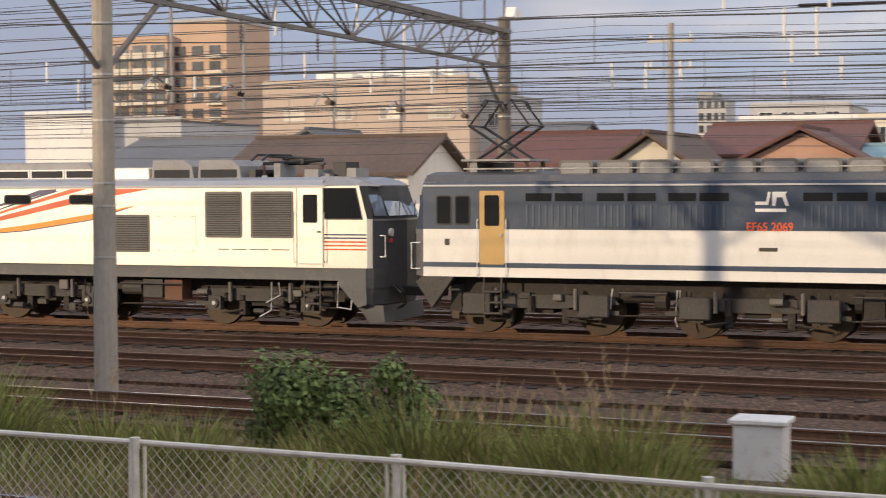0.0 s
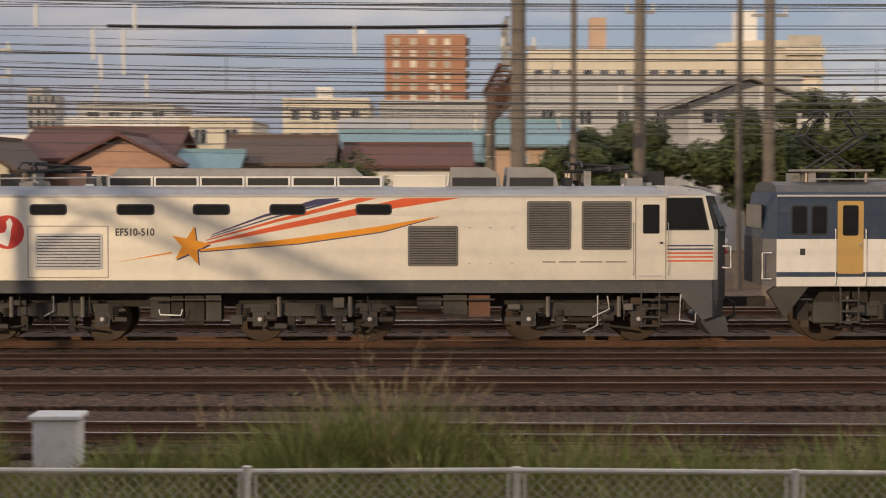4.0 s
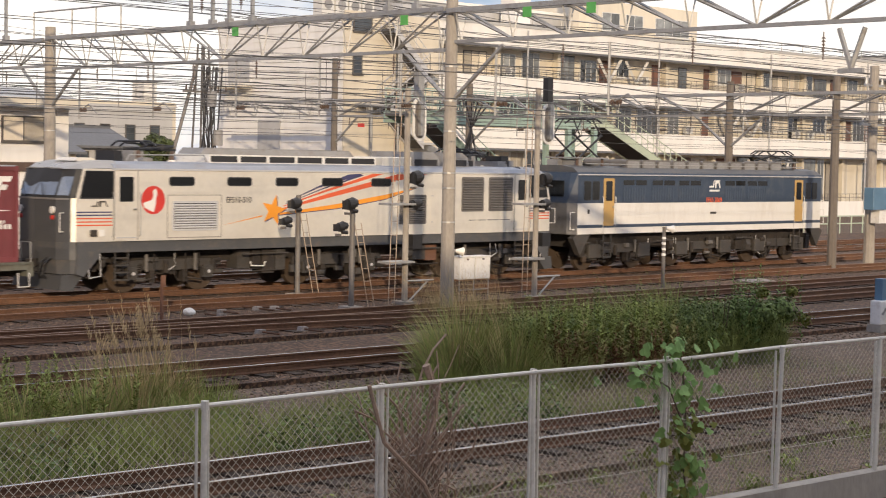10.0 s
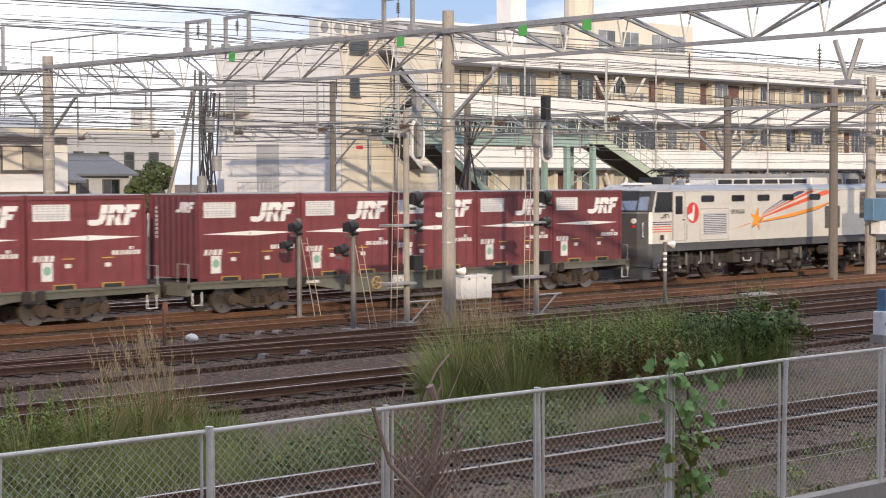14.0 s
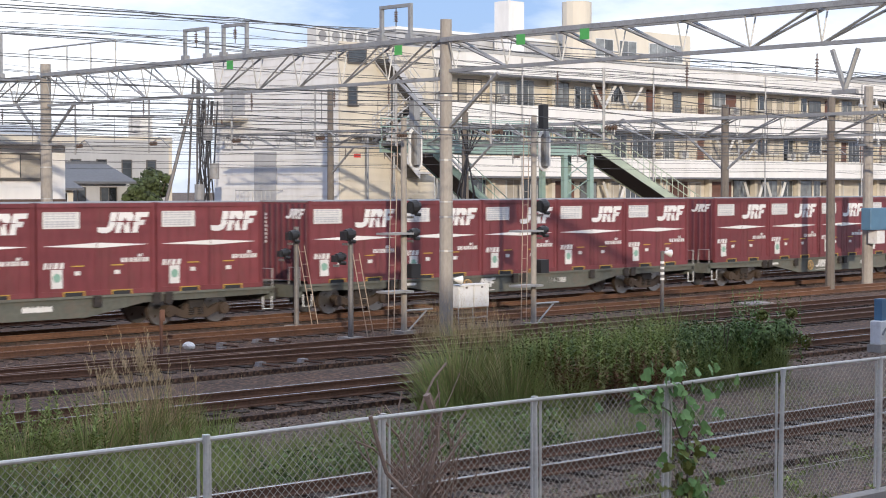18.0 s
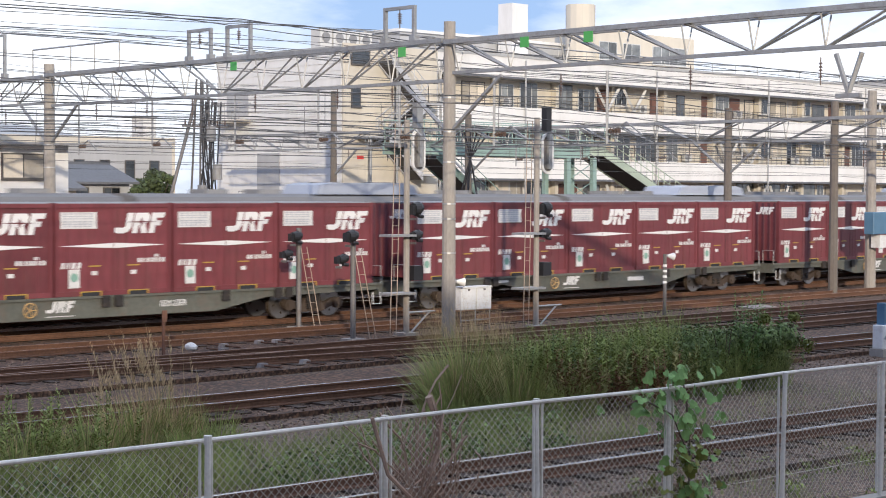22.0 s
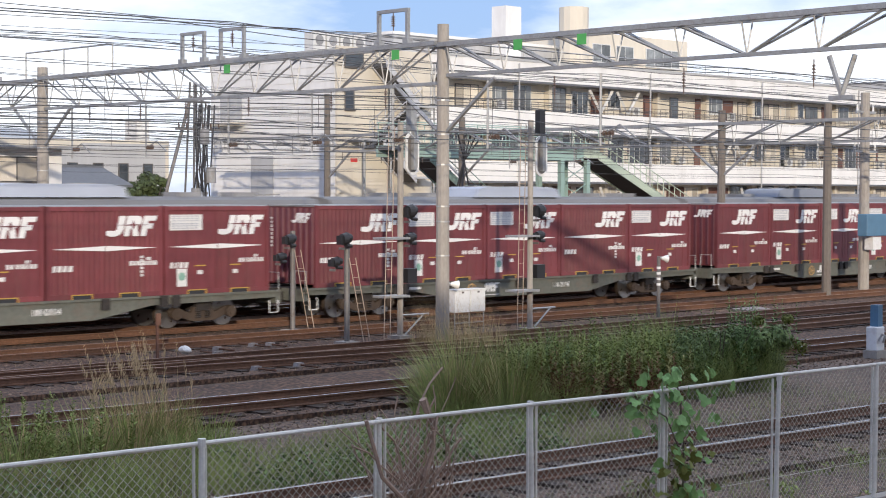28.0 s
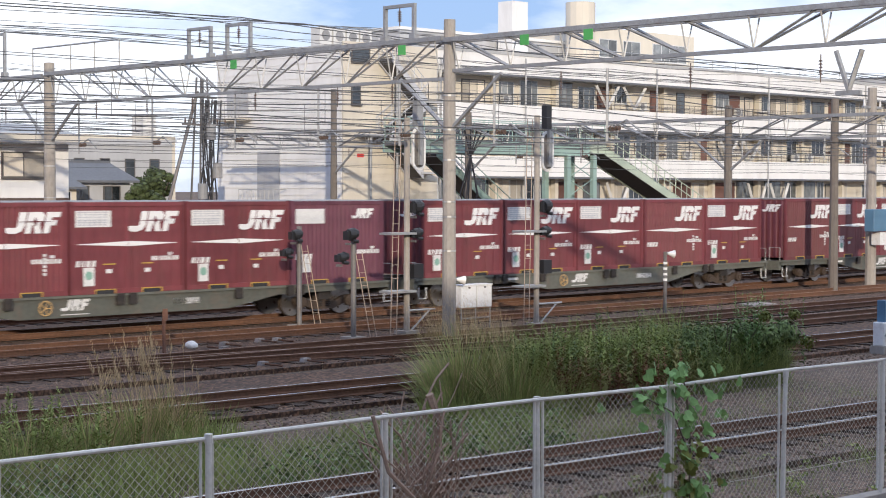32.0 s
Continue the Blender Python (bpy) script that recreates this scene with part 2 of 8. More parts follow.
M["orange"] = mat("orange_decal", (0.85, 0.33, 0.04), 0.35, var=0.05)
M["vermil"] = mat("vermilion_decal", (0.75, 0.13, 0.05), 0.35, var=0.05)
M["navy"] = mat("navy_decal", (0.06, 0.06, 0.14), 0.35, var=0.05)
M["red"] = mat("red_decal", (0.62, 0.05, 0.04), 0.35, var=0.05)
M["white"] = mat("white_decal", (0.8, 0.79, 0.76), 0.45, var=0.06, scale=2, fine=30)
M["grey_ink"] = mat("grey_lettering", (0.05, 0.042, 0.035), 0.5, var=0.1)
M["ef_blue"] = mat("locomotive_blue_grey", (0.04, 0.062, 0.1), 0.4, var=0.12, scale=1.0, dirt=(0.17, 0.17, 0.17), dirt_amt=0.35)
# this grey holds grime and the painted-in shade between the locomotives
M["ef_front"] = mat("grimy_front_painted_shade", (0.13, 0.13, 0.135), 0.6, var=0.25, scale=1.5, dirt=(0.06, 0.05, 0.045), dirt_amt=0.6)
M["ef_slat"] = mat("blue_grey_slats", (0.07, 0.095, 0.135), 0.5, var=0.1)
M["ef_cream"] = mat("locomotive_off_white", (0.78, 0.76, 0.71), 0.4, var=0.06, scale=0.8, dirt=(0.5, 0.42, 0.34), dirt_amt=0.3, stretch=(1, 1, 0.4))
M["ef_door"] = mat("ochre_door_paint", (0.52, 0.33, 0.12), 0.45, var=0.08)
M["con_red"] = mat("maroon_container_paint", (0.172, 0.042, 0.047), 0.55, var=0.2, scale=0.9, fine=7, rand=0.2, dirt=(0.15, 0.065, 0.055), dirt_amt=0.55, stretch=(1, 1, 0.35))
# end walls: a darker, slightly more purple maroon than the sides
M["con_end"] = mat("darker_maroon_container_end", (0.11, 0.03, 0.042), 0.55, var=0.2, scale=0.9, fine=7, rand=0.2)
M["con_pur"] = mat("purple_container_paint", (0.13, 0.042, 0.062), 0.55, var=0.2, scale=0.9, fine=7, rand=0.15, dirt=(0.15, 0.08, 0.085), dirt_amt=0.5, stretch=(1, 1, 0.35))
M["panel_ink"] = mat("faded_panel_ink", (0.48, 0.48, 0.5), 0.7, var=0.2)
M["wagon"] = mat("grey_green_wagon_paint", (0.125, 0.128, 0.105), 0.7, var=0.25, scale=1.0, fine=9, rand=0.2, dirt=(0.16, 0.11, 0.08), dirt_amt=0.6)
M["con_yel"] = mat("worn_yellow_paint", (0.5, 0.33, 0.06), 0.6, var=0.25, scale=4)
M["sticker_w"] = mat("white_sticker", (0.7, 0.69, 0.66), 0.6, var=0.15, scale=3, fine=25)
M["sticker_g"] = mat("green_sticker", (0.25, 0.42, 0.33), 0.6, var=0.15, scale=3, fine=25)

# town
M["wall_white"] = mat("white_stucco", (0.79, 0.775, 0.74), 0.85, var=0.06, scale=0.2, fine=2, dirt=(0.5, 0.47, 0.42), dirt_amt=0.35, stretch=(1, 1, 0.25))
M["wall_cream"] = mat("cream_stucco", (0.66, 0.60, 0.49), 0.85, var=0.07, scale=0.2, fine=2, dirt=(0.45, 0.4, 0.33), dirt_amt=0.35, stretch=(1, 1, 0.25))
M["wall_grey"] = mat("grey_stucco", (0.46, 0.46, 0.46), 0.85, var=0.1, scale=0.2, fine=2, dirt=(0.3, 0.29, 0.28), dirt_amt=0.4, stretch=(1, 1, 0.25))
M["wall_tan"] = mat("tan_tile_facade", (0.52, 0.36, 0.26), 0.8, var=0.1, scale=0.3, fine=3)
M["wall_orange"] = mat("orange_tile_facade", (0.42, 0.21, 0.13), 0.8, var=0.1, scale=0.3, fine=3)
M["wall_rose"] = mat("rosy_beige_stucco", (0.5, 0.4, 0.33), 0.85, var=0.07, scale=0.2, fine=2, dirt=(0.4, 0.33, 0.28), dirt_amt=0.35, stretch=(1, 1, 0.25))
M["wall_pink"] = mat("salmon_stucco", (0.5, 0.3, 0.22), 0.85, var=0.1, scale=0.3, fine=3)
M["roof_brown"] = mat("brown_roof_tiles", (0.11, 0.075, 0.06), 0.8, var=0.25, scale=0.6, fine=6, stretch=(1, 0.3, 1))
M["roof_red"] = mat("red_roof_sheet", (0.13, 0.055, 0.045), 0.7, var=0.2, scale=0.5, fine=5, stretch=(1, 0.3, 1))
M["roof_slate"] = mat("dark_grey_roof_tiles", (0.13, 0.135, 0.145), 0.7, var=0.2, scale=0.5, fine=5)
M["roof_teal"] = mat("teal_sheet_roof", (0.19, 0.32, 0.36), 0.6, var=0.15, scale=0.4, fine=4)
M["roof_taupe"] = mat("grey_brown_roof_sheet", (0.25, 0.225, 0.2), 0.75, var=0.15, scale=0.4, fine=4)
M["roof_pale"] = mat("pale_grey_roof", (0.42, 0.42, 0.41), 0.75, var=0.15, scale=0.4, fine=4)
M["glass"] = mat("window_glass", (0.05, 0.06, 0.07), 0.12, var=0.6, scale=0.5, fine=1.5, rand=0.8, spec=0.9)
M["frame_white"] = mat("window_frame", (0.62, 0.61, 0.58), 0.5, var=0.08)
M["frame_dark"] = mat("dark_window_frame", (0.10, 0.09, 0.08), 0.5, var=0.1)
M["door_brown"] = mat("brown_door_paint", (0.16, 0.08, 0.06), 0.6, var=0.2, scale=0.8, rand=0.3)
M["glass_grey"] = mat("grey_window_glass", (0.16, 0.17, 0.17), 0.12, var=0.6, scale=0.6, fine=2.0, rand=0.6, spec=0.9)
M["curtain"] = mat("window_curtain", (0.55, 0.5, 0.42), 0.9, var=0.3, scale=0.6, rand=0.4)
M["bridge_green"] = mat("pale_green_steel", (0.3, 0.42, 0.37), 0.6, var=0.12, scale=0.8, dirt=(0.25, 0.2, 0.15), dirt_amt=0.3)
M["stair_cream"] = mat("pale_green_cream_steel", (0.47, 0.54, 0.42), 0.6, var=0.1, scale=0.8)
M["stair_dark"] = mat("dark_stair_underside", (0.07, 0.065, 0.06), 0.8, var=0.2)

# plants
M["grass"] = mat("grass_blades", (0.245, 0.285, 0.085), 0.75, var=0.25, scale=0.5, fine=4, island=0.45, spec=0.2)
M["grass_dry"] = mat("dry_grass", (0.47, 0.345, 0.18), 0.85, var=0.25, scale=0.5, fine=4, island=0.4, spec=0.2)
M["grass_mid"] = mat("yellow_green_grass", (0.25, 0.235, 0.09), 0.8, var=0.25, scale=0.5, fine=4, island=0.4, spec=0.2)
M["stones"] = mat("ballast_stones", (0.19, 0.13, 0.09), 0.9, var=0.25, scale=0.8, fine=8, island=0.55)
M["plume"] = mat("pale_seed_heads", (0.52, 0.38, 0.22), 0.9, var=0.25, scale=0.8, island=0.35, spec=0.1)
M["leaf"] = mat("green_leaves", (0.13, 0.18, 0.055), 0.6, var=0.25, scale=0.8, fine=5, island=0.5, spec=0.3)
M["leaf_lt"] = mat("fresh_green_leaves", (0.15, 0.25, 0.075), 0.55, var=0.25, scale=0.8, fine=5, island=0.4, spec=0.3)
M["leaf_dk"] = mat("dark_tree_leaves", (0.065, 0.085, 0.032), 0.65, var=0.3, scale=0.6, fine=3, island=0.5, spec=0.3)
M["leaf_ye"] = mat("yellow_green_leaves", (0.14, 0.15, 0.035), 0.6, var=0.2, scale=0.8, island=0.3, spec=0.2)
M["weed_brown"] = mat("withered_weeds", (0.2, 0.11, 0.06), 0.8, var=0.25, scale=0.8, island=0.4, spec=0.1)
M["bark"] = mat("bark", (0.13, 0.095, 0.07), 0.9, var=0.3, scale=3, fine=30, bump=0.4)
M["ladder_tan"] = mat("weathered_tan_ladder", (0.42, 0.33, 0.25), 0.75, var=0.3, scale=1.5)
M["twig"] = mat("dry_twigs", (0.36, 0.25, 0.18), 0.9, var=0.3, scale=3)


# ---- building blocks ----
def bm_box(bm, x0, x1, y0, y1, z0, z1):
    v = [bm.verts.new(p) for p in ((x0, y0, z0), (x1, y0, z0), (x1, y1, z0), (x0, y1, z0), (x0, y0, z1), (x1, y0, z1), (x1, y1, z1), (x0, y1, z1))]
    for f in ((0, 3, 2, 1), (4, 5, 6, 7), (0, 1, 5, 4), (1, 2, 6, 5), (2, 3, 7, 6), (3, 0, 4, 7)):
        bm.faces.new([v[i] for i in f])
    return bm


def bm_tube(bm, a, b, r, n=6, r2=None):
    a, b = Vector(a), Vector(b)
    r2 = r if r2 is None else r2
    q = (b - a).to_track_quat("Z", "Y")
    rings = []
    for c, rad in ((a, r), (b, r2)):
        rings.append([bm.verts.new(c + q @ Vector((rad * math.cos(2 * math.pi * i / n), rad * math.sin(2 * math.pi * i / n), 0))) for i in range(n)])
    for i in range(n):
        j = (i + 1) % n
        bm.faces.new((rings[0][i], rings[0][j], rings[1][j], rings[1][i]))
    bm.faces.new(rings[0][::-1])
    bm.faces.new(rings[1])
    return bm


def bm_path(bm, pts, r, n=5):
    """A tube along a row of points."""
    pts = [Vector(p) for p in pts]
    rings = []
    for i, p in enumerate(pts):
        d = (pts[min(i + 1, len(pts) - 1)] - pts[max(i - 1, 0)]).normalized()
        q = d.to_track_quat("Z", "Y")
        rings.append([bm.verts.new(p + q @ Vector((r * math.cos(2 * math.pi * k / n), r * math.sin(2 * math.pi * k / n), 0))) for k in range(n)])
    for a, b in zip(rings, rings[1:]):
        for k in range(n):
            j = (k + 1) % n
            bm.faces.new((a[k], a[j], b[j], b[k]))
    bm.faces.new(rings[0][::-1])
    bm.faces.new(rings[-1])
    return bm


def bm_prism(bm, poly, d0, d1, axis="y"):
    """A polygon in (u, v) pushed from d0 to d1 along an axis: 'y' takes (x, z), 'x' takes (y, z), 'z' takes (x, y)."""
    put = {"y": lambda u, v, d: (u, d, v), "x": lambda u, v, d: (d, u, v), "z": lambda u, v, d: (u, v, d)}[axis]
    a = [bm.verts.new(put(u, v, d0)) for u, v in poly]
    b = [bm.verts.new(put(u, v, d1)) for u, v in poly]
    k = len(poly)
    fs = [bm.faces.new(a), bm.faces.new(b[::-1])]
    for i in range(k):
        j = (i + 1) % k
        fs.append(bm.faces.new((a[j], a[i], b[i], b[j])))
    bmesh.ops.recalc_face_normals(bm, faces=fs)
    return bm


def bm_loft(bm, rings, cap=True):
    vs = [[bm.verts.new(p) for p in r] for r in rings]
    k = len(vs[0])
    fs = []
    for a, b in zip(vs, vs[1:]):
        for i in range(k):
            j = (i + 1) % k
            fs.append(bm.faces.new((a[i], a[j], b[j], b[i])))
    if cap:
        fs += [bm.faces.new(vs[0][::-1]), bm.faces.new(vs[-1])]
    bmesh.ops.recalc_face_normals(bm, faces=fs)
    return bm


def rrect(x0, x1, z0, z1, r, n=3):
    """A rectangle with rounded corners as (u, v) points."""
    pts = []
    for cx, cz, a0 in ((x1 - r, z1 - r, 0), (x0 + r, z1 - r, 90), (x0 + r, z0 + r, 180), (x1 - r, z0 + r, 270)):
        for i in range(n + 1):
            a = radians(a0 + 90 * i / n)
            pts.append((cx + r * math.cos(a), cz + r * math.sin(a)))
    return pts


def to_mesh(name, bm, material, smooth=False):
    me = bpy.data.meshes.new(name)
    bm.to_mesh(me)
    bm.free()
    me.materials.append(material)
    if smooth:
        me.shade_smooth()
    return me


def part(name, bm, material, parent, label="", smooth=False, bevel=0.0):
    if bevel:
        bmesh.ops.bevel(bm, geom=bm.edges[:], offset=bevel, segments=1, affect="EDGES", clamp_overlap=True)
    ob = new(name, to_mesh(name, bm, material, smooth))
    ob.parent = parent
    if label:
        ob["label"] = label
    return ob


def piece(name, me, parent, at=(0, 0, 0), rz=0.0):
    """One more object on a shared mesh."""
    ob = new(name, me)
    ob.parent = parent
    ob.matrix_basis = pose(*at, 0, 0, rz)
    return ob


def thing(name, label, category, group="", kind="", at=(0, 0, 0), rz=0.0):
    ob = new(name)
    ob.empty_display_size = 0.3
    ob.matrix_basis = pose(*at, 0, 0, rz)
    return tagged(ob, label, category, group, kind)


def B():
    return bmesh.new()


def box(x0, x1, y0, y1, z0, z1):
    return bm_box(bmesh.new(), x0, x1, y0, y1, z0, z1)


def lettering(name, text, size, material, parent, at, label="", squeeze=1.0):
    """Raised letters on a face that looks towards -y."""
    cu = bpy.data.curves.new(name, "FONT")
    cu.body, cu.size, cu.extrude, cu.align_x, cu.align_y = text, size, 0.003, "CENTER", "CENTER"
    cu.offset = 0.004
    cu.materials.append(material)
    ob = new(name, cu)
    ob.parent = parent
    ob.matrix_basis = pose(*at, 90, 0, 0) @ Matrix.Diagonal((squeeze, 1, 1, 1))
    if label:
        ob["label"] = label
    return ob



# ---- ground and tracks ----
def main_y(x):
    """The middle of the train's track."""
    return 40.13 + 0.0004 * max(0.0, x - 25.0) ** 2


def pass_y(x):
    """The middle of the track on which the commuter train passes behind."""
    return main_y(x) + 4.47


def near_y(x):
    return 17.15 - 0.045 * x


bm = B()
bm_box(bm, -900, 1100, -60, 1400, -1.2, -0.30)
ground = new("ground", to_mesh("ground", bm, M["ballast"]))
tagged(ground, "brown stony ground of a wide railway yard", "ground", kind="structure")

slab = new("yard_bed", to_mesh("yard_bed", box(-120, 170, 29.6, 57, -0.34, -0.19), M["rust_bed"]))
tagged(slab, "rust-stained ballast bed under the yard tracks", "track bed", kind="structure")
slab2 = new("yard_bed", to_mesh("yard_bed", bm_prism(B(), [(-120, 28.0), (170, 19.3), (170, 26.6), (-120, 30.6)], -0.34, -0.2, "z"), M["rust_bed"]))
tagged(slab2, "rust-stained ballast bed under a yard track", "track bed", kind="structure")
slab3 = new("yard_bed", to_mesh("yard_bed", bm_prism(B(), [(-60, 21.4), (70, 15.6), (70, 12.0), (-60, 18.2)], -0.34, -0.2, "z"), M["ballast"]))
tagged(slab3, "grey-brown ballast under the track beside the fence", "track bed", kind="structure")


def rail_profile(dy):
    return [(dy - 0.06, -0.16), (dy + 0.06, -0.16), (dy + 0.06, -0.14), (dy + 0.012, -0.12), (dy + 0.012, -0.045), (dy + 0.034, -0.035), (dy + 0.034, -0.004), (dy - 0.034, -0.004), (dy - 0.034, -0.035), (dy - 0.012, -0.045), (dy - 0.012, -0.12), (dy - 0.06, -0.14)]


def track(label, fy, x0, x1, top, sleeper_mat, s0, s1, step=8.0):
    """A track along x whose middle is fy(x); its sleepers are single pieces from s0 to s1."""
    t = thing("railway_track", label, "railway track", kind="structure")
    xs = [x0 + (x1 - x0) * i / int((x1 - x0) / step) for i in range(int((x1 - x0) / step) + 1)]
    for side in (-0.5685, 0.5685):
        part("rail", bm_loft(B(), [[(x, fy(x) + u, v) for u, v in rail_profile(side)] for x in xs]), M["rail_rust"], t)
        part("rail_head", bm_loft(B(), [[(x, fy(x) + side + a, b) for a, b in ((-0.026, -0.0035), (0.026, -0.0035), (0.024, 0.0), (-0.024, 0.0))] for x in xs]), top, t)
    me = to_mesh("sleeper", bm_box(B(), -0.11, 0.11, -1.0, 1.0, -0.30, -0.165), sleeper_mat)
    n = int((s1 - s0) / 0.64)
    for i in range(n):
        x = s0 + 0.64 * i
        piece("sleeper", me, t, (x + random.uniform(-0.02, 0.02), fy(x) + random.uniform(-0.03, 0.03), random.uniform(-0.01, 0.01)), random.uniform(-0.6, 0.6))
    bm = B()
    for x in np.arange(x0, x1, 0.64):
        if not s0 - 0.3 < x < s0 + 0.64 * n - 0.3:
            bm_box(bm, x - 0.11, x + 0.11, fy(x) - 1.0, fy(x) + 1.0, -0.30, -0.165)
    rest = part("sleepers", bm, sleeper_mat, t)
    rest["kind"] = "stuff"
    return t


track("rusty railway track that carries the freight train", main_y, -90, 150, M["rail_top_dull"], M["sleeper"], -25, 62)
track("rusty railway track with dark sleepers in the yard", lambda x: 36.25 + 0.0, -90, 150, M["rail_top_dull"], M["sleeper"], -25, 55)
track("rusty railway track with dark sleepers in the yard", lambda x: 32.0 - 0.0, -90, 150, M["rail_top_dull"], M["sleeper"], -25, 45)
track("used railway track with bright rail heads", lambda x: 25.75 - 0.03 * x, -90, 120, M["rail_top"], M["sleeper"], -18, 45)
track("used railway track beside the chain-link fence", near_y, -50, 70, M["rail_top"], M["sleeper"], 0, 34)
track("main line track beyond the freight train", pass_y, -540, 290, M["rail_top"], M["sleeper"], 40, 90)
track("rusty siding beyond the freight train", lambda x: 49.0, -90, 150, M["rail_top_dull"], M["sleeper"], 50, 90)
# a connecting track that leaves the third track through a turnout
track("rusty connecting track of a turnout", lambda x: 32.0 - 3.1 * min(1.0, max(0.0, (x - 14.0) / 24.0)) ** 1.4, 14, 90, M["rail_top_dull"], M["sleeper"], 20, 45, step=3.0)


# plain buildings behind the viewpoint, which keep the low sun off the near tracks
for x0, x1, zz in ((-150, -60, 16.4), (-60, -22, 16.7), (-22, 7, 15.7), (7, 90, 15.0)):
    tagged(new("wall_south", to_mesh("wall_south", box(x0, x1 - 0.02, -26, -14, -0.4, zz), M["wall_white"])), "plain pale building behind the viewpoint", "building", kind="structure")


# ---- chain-link fence ----
def fence_y(x):
    return 12.25 - 0.05 * x


FENCE_TOP = 1.70
fence = thing("chain_link_fence", "galvanised chain-link fence with steel posts and top rail on a low concrete kerb", "fence", kind="structure")
F0, FN, FS = -13.4, 20, 2.0
post_bm = B()
bm_tube(post_bm, (0, 0, 0.0), (0, 0, FENCE_TOP - 0.01), 0.028, 10)
bm_tube(post_bm, (0, 0, FENCE_TOP - 0.05), (0, 0, FENCE_TOP + 0.03), 0.036, 10)
post_me = to_mesh("post", post_bm, M["fence_paint"], False)
strip_me = to_mesh("tension_bar", bm_box(B(), -0.008, 0.008, -0.012, 0.012, 0.1, FENCE_TOP - 0.02), M["fence_paint"])
for i in range(FN + 1):
    x = F0 + FS * i
    lean = random.uniform(-1.0, 1.0)
    ob = piece("post", post_me, fence, (x, fence_y(x), 0.0))
    ob.matrix_basis = pose(x, fence_y(x), 0.0, random.uniform(-1.2, 1.2), lean, 0)
    for s in (-0.06, 0.06):
        ob = piece("tension_bar", strip_me, fence)
        ob.matrix_basis = pose(x + s, fence_y(x + s) + 0.01, 0.0, 0, lean, 0)
dz = [random.uniform(-0.02, 0.02) for _ in range(FN + 1)]
for i in range(FN):
    xa, xb = F0 + FS * i, F0 + FS * (i + 1)
    part("top_rail", bm_tube(B(), (xa, fence_y(xa), FENCE_TOP + dz[i]), (xb, fence_y(xb), FENCE_TOP + dz[i + 1]), 0.021, 8), M["fence_paint"], fence)


def diamond_panel(xa, xb, z0, z1, pitch=0.085, r=0.0022):
    """Crossed wires that make the diamonds of one fence panel, each wire a thin square rod."""
    verts, faces = [], []
    h, w = z1 - z0, xb - xa
    k = int((w + h) / (pitch * 1.0)) + 1
    for sgn in (1, -1):
        for j in range(k):
            c = j * pitch
            if sgn > 0:
                ua, ub = max(0.0, c - h), min(w, c)
                va, vb = c - ua, c - ub
            else:
                ua, ub = max(0.0, c - h), min(w, c)
                va, vb = h - (c - ua), h - (c - ub)
            if ub - ua < 0.01:
                continue
            o = 0.004 * sgn
            nx, nz = (r, r) if sgn > 0 else (r, -r)
            for u, v in ((ua, va), (ub, vb)):
                x, z = xa + u, z0 + v
                y = fence_y(x) + 0.03 + o
                verts += [(x + nx, y, z + nz), (x, y - r, z), (x - nx, y, z - nz)]
            b = len(verts) - 6
            faces += [(b, b + 1, b + 4, b + 3), (b + 1, b + 2, b + 5, b + 4), (b + 2, b, b + 3, b + 5)]
    me = bpy.data.meshes.new("wire_netting")
    me.from_pydata(verts, [], faces)
    me.materials.append(M["wire_mesh"])
    return me


for i in range(FN):
    xa, xb = F0 + FS * i, F0 + FS * (i + 1)
    ob = new("wire_netting", diamond_panel(xa + 0.03, xb - 0.03, 0.12, FENCE_TOP - 0.03))
    ob.parent = fence
    ob["kind"] = "stuff"
    for z in (0.5, 1.0):
        part("tension_wire", bm_tube(B(), (xa, fence_y(xa) + 0.035, z), (xb, fence_y(xb) + 0.035, z), 0.003, 4), M["fence_paint"], fence)
kerb = new("kerb", to_mesh("kerb", bm_prism(B(), [(-14, fence_y(-14) - 0.1), (30, fence_y(30) - 0.1), (30, fence_y(30) + 0.1), (-14, fence_y(-14) + 0.1)], -0.32, 0.05, "z"), M["concrete"]))
tagged(kerb, "low weathered concrete kerb under the fence", "kerb", kind="structure")


# ---- overhead line supports ----
def concrete_pole(parent, x, y, h, r=0.17, m="concrete", bands=True, n=12):
    p = part("pole", bm_tube(B(), (x, y, -0.4), (x, y, h), r * 1.12, n, r * 0.9), M[m], parent, smooth=False)
    if bands:
        for z in [2.2, 3.1, 3.5, 4.6, 5.4, 6.3]:
            if z < h - 0.3:
                rr = r * 1.12 - (r * 0.22) * (z + 0.4) / (h + 0.4) + 0.008
                q = part("steel_band", bm_tube(B(), (x, y, z - 0.02), (x, y, z + 0.02), rr, n), M["band"], p)
                q.matrix_parent_inverse = Matrix()
    return p


def insulator(bm, x, y, z, length=0.55, r=0.06, n=8):
    """A hanging string of sheds."""
    bm_tube(bm, (x, y, z), (x, y, z - length), 0.016, 5)
    for i in range(5):
        zz = z - length * (0.25 + 0.12 * i)
        bm_tube(bm, (x, y, zz), (x, y, zz + 0.035), r, n, r * 0.45)


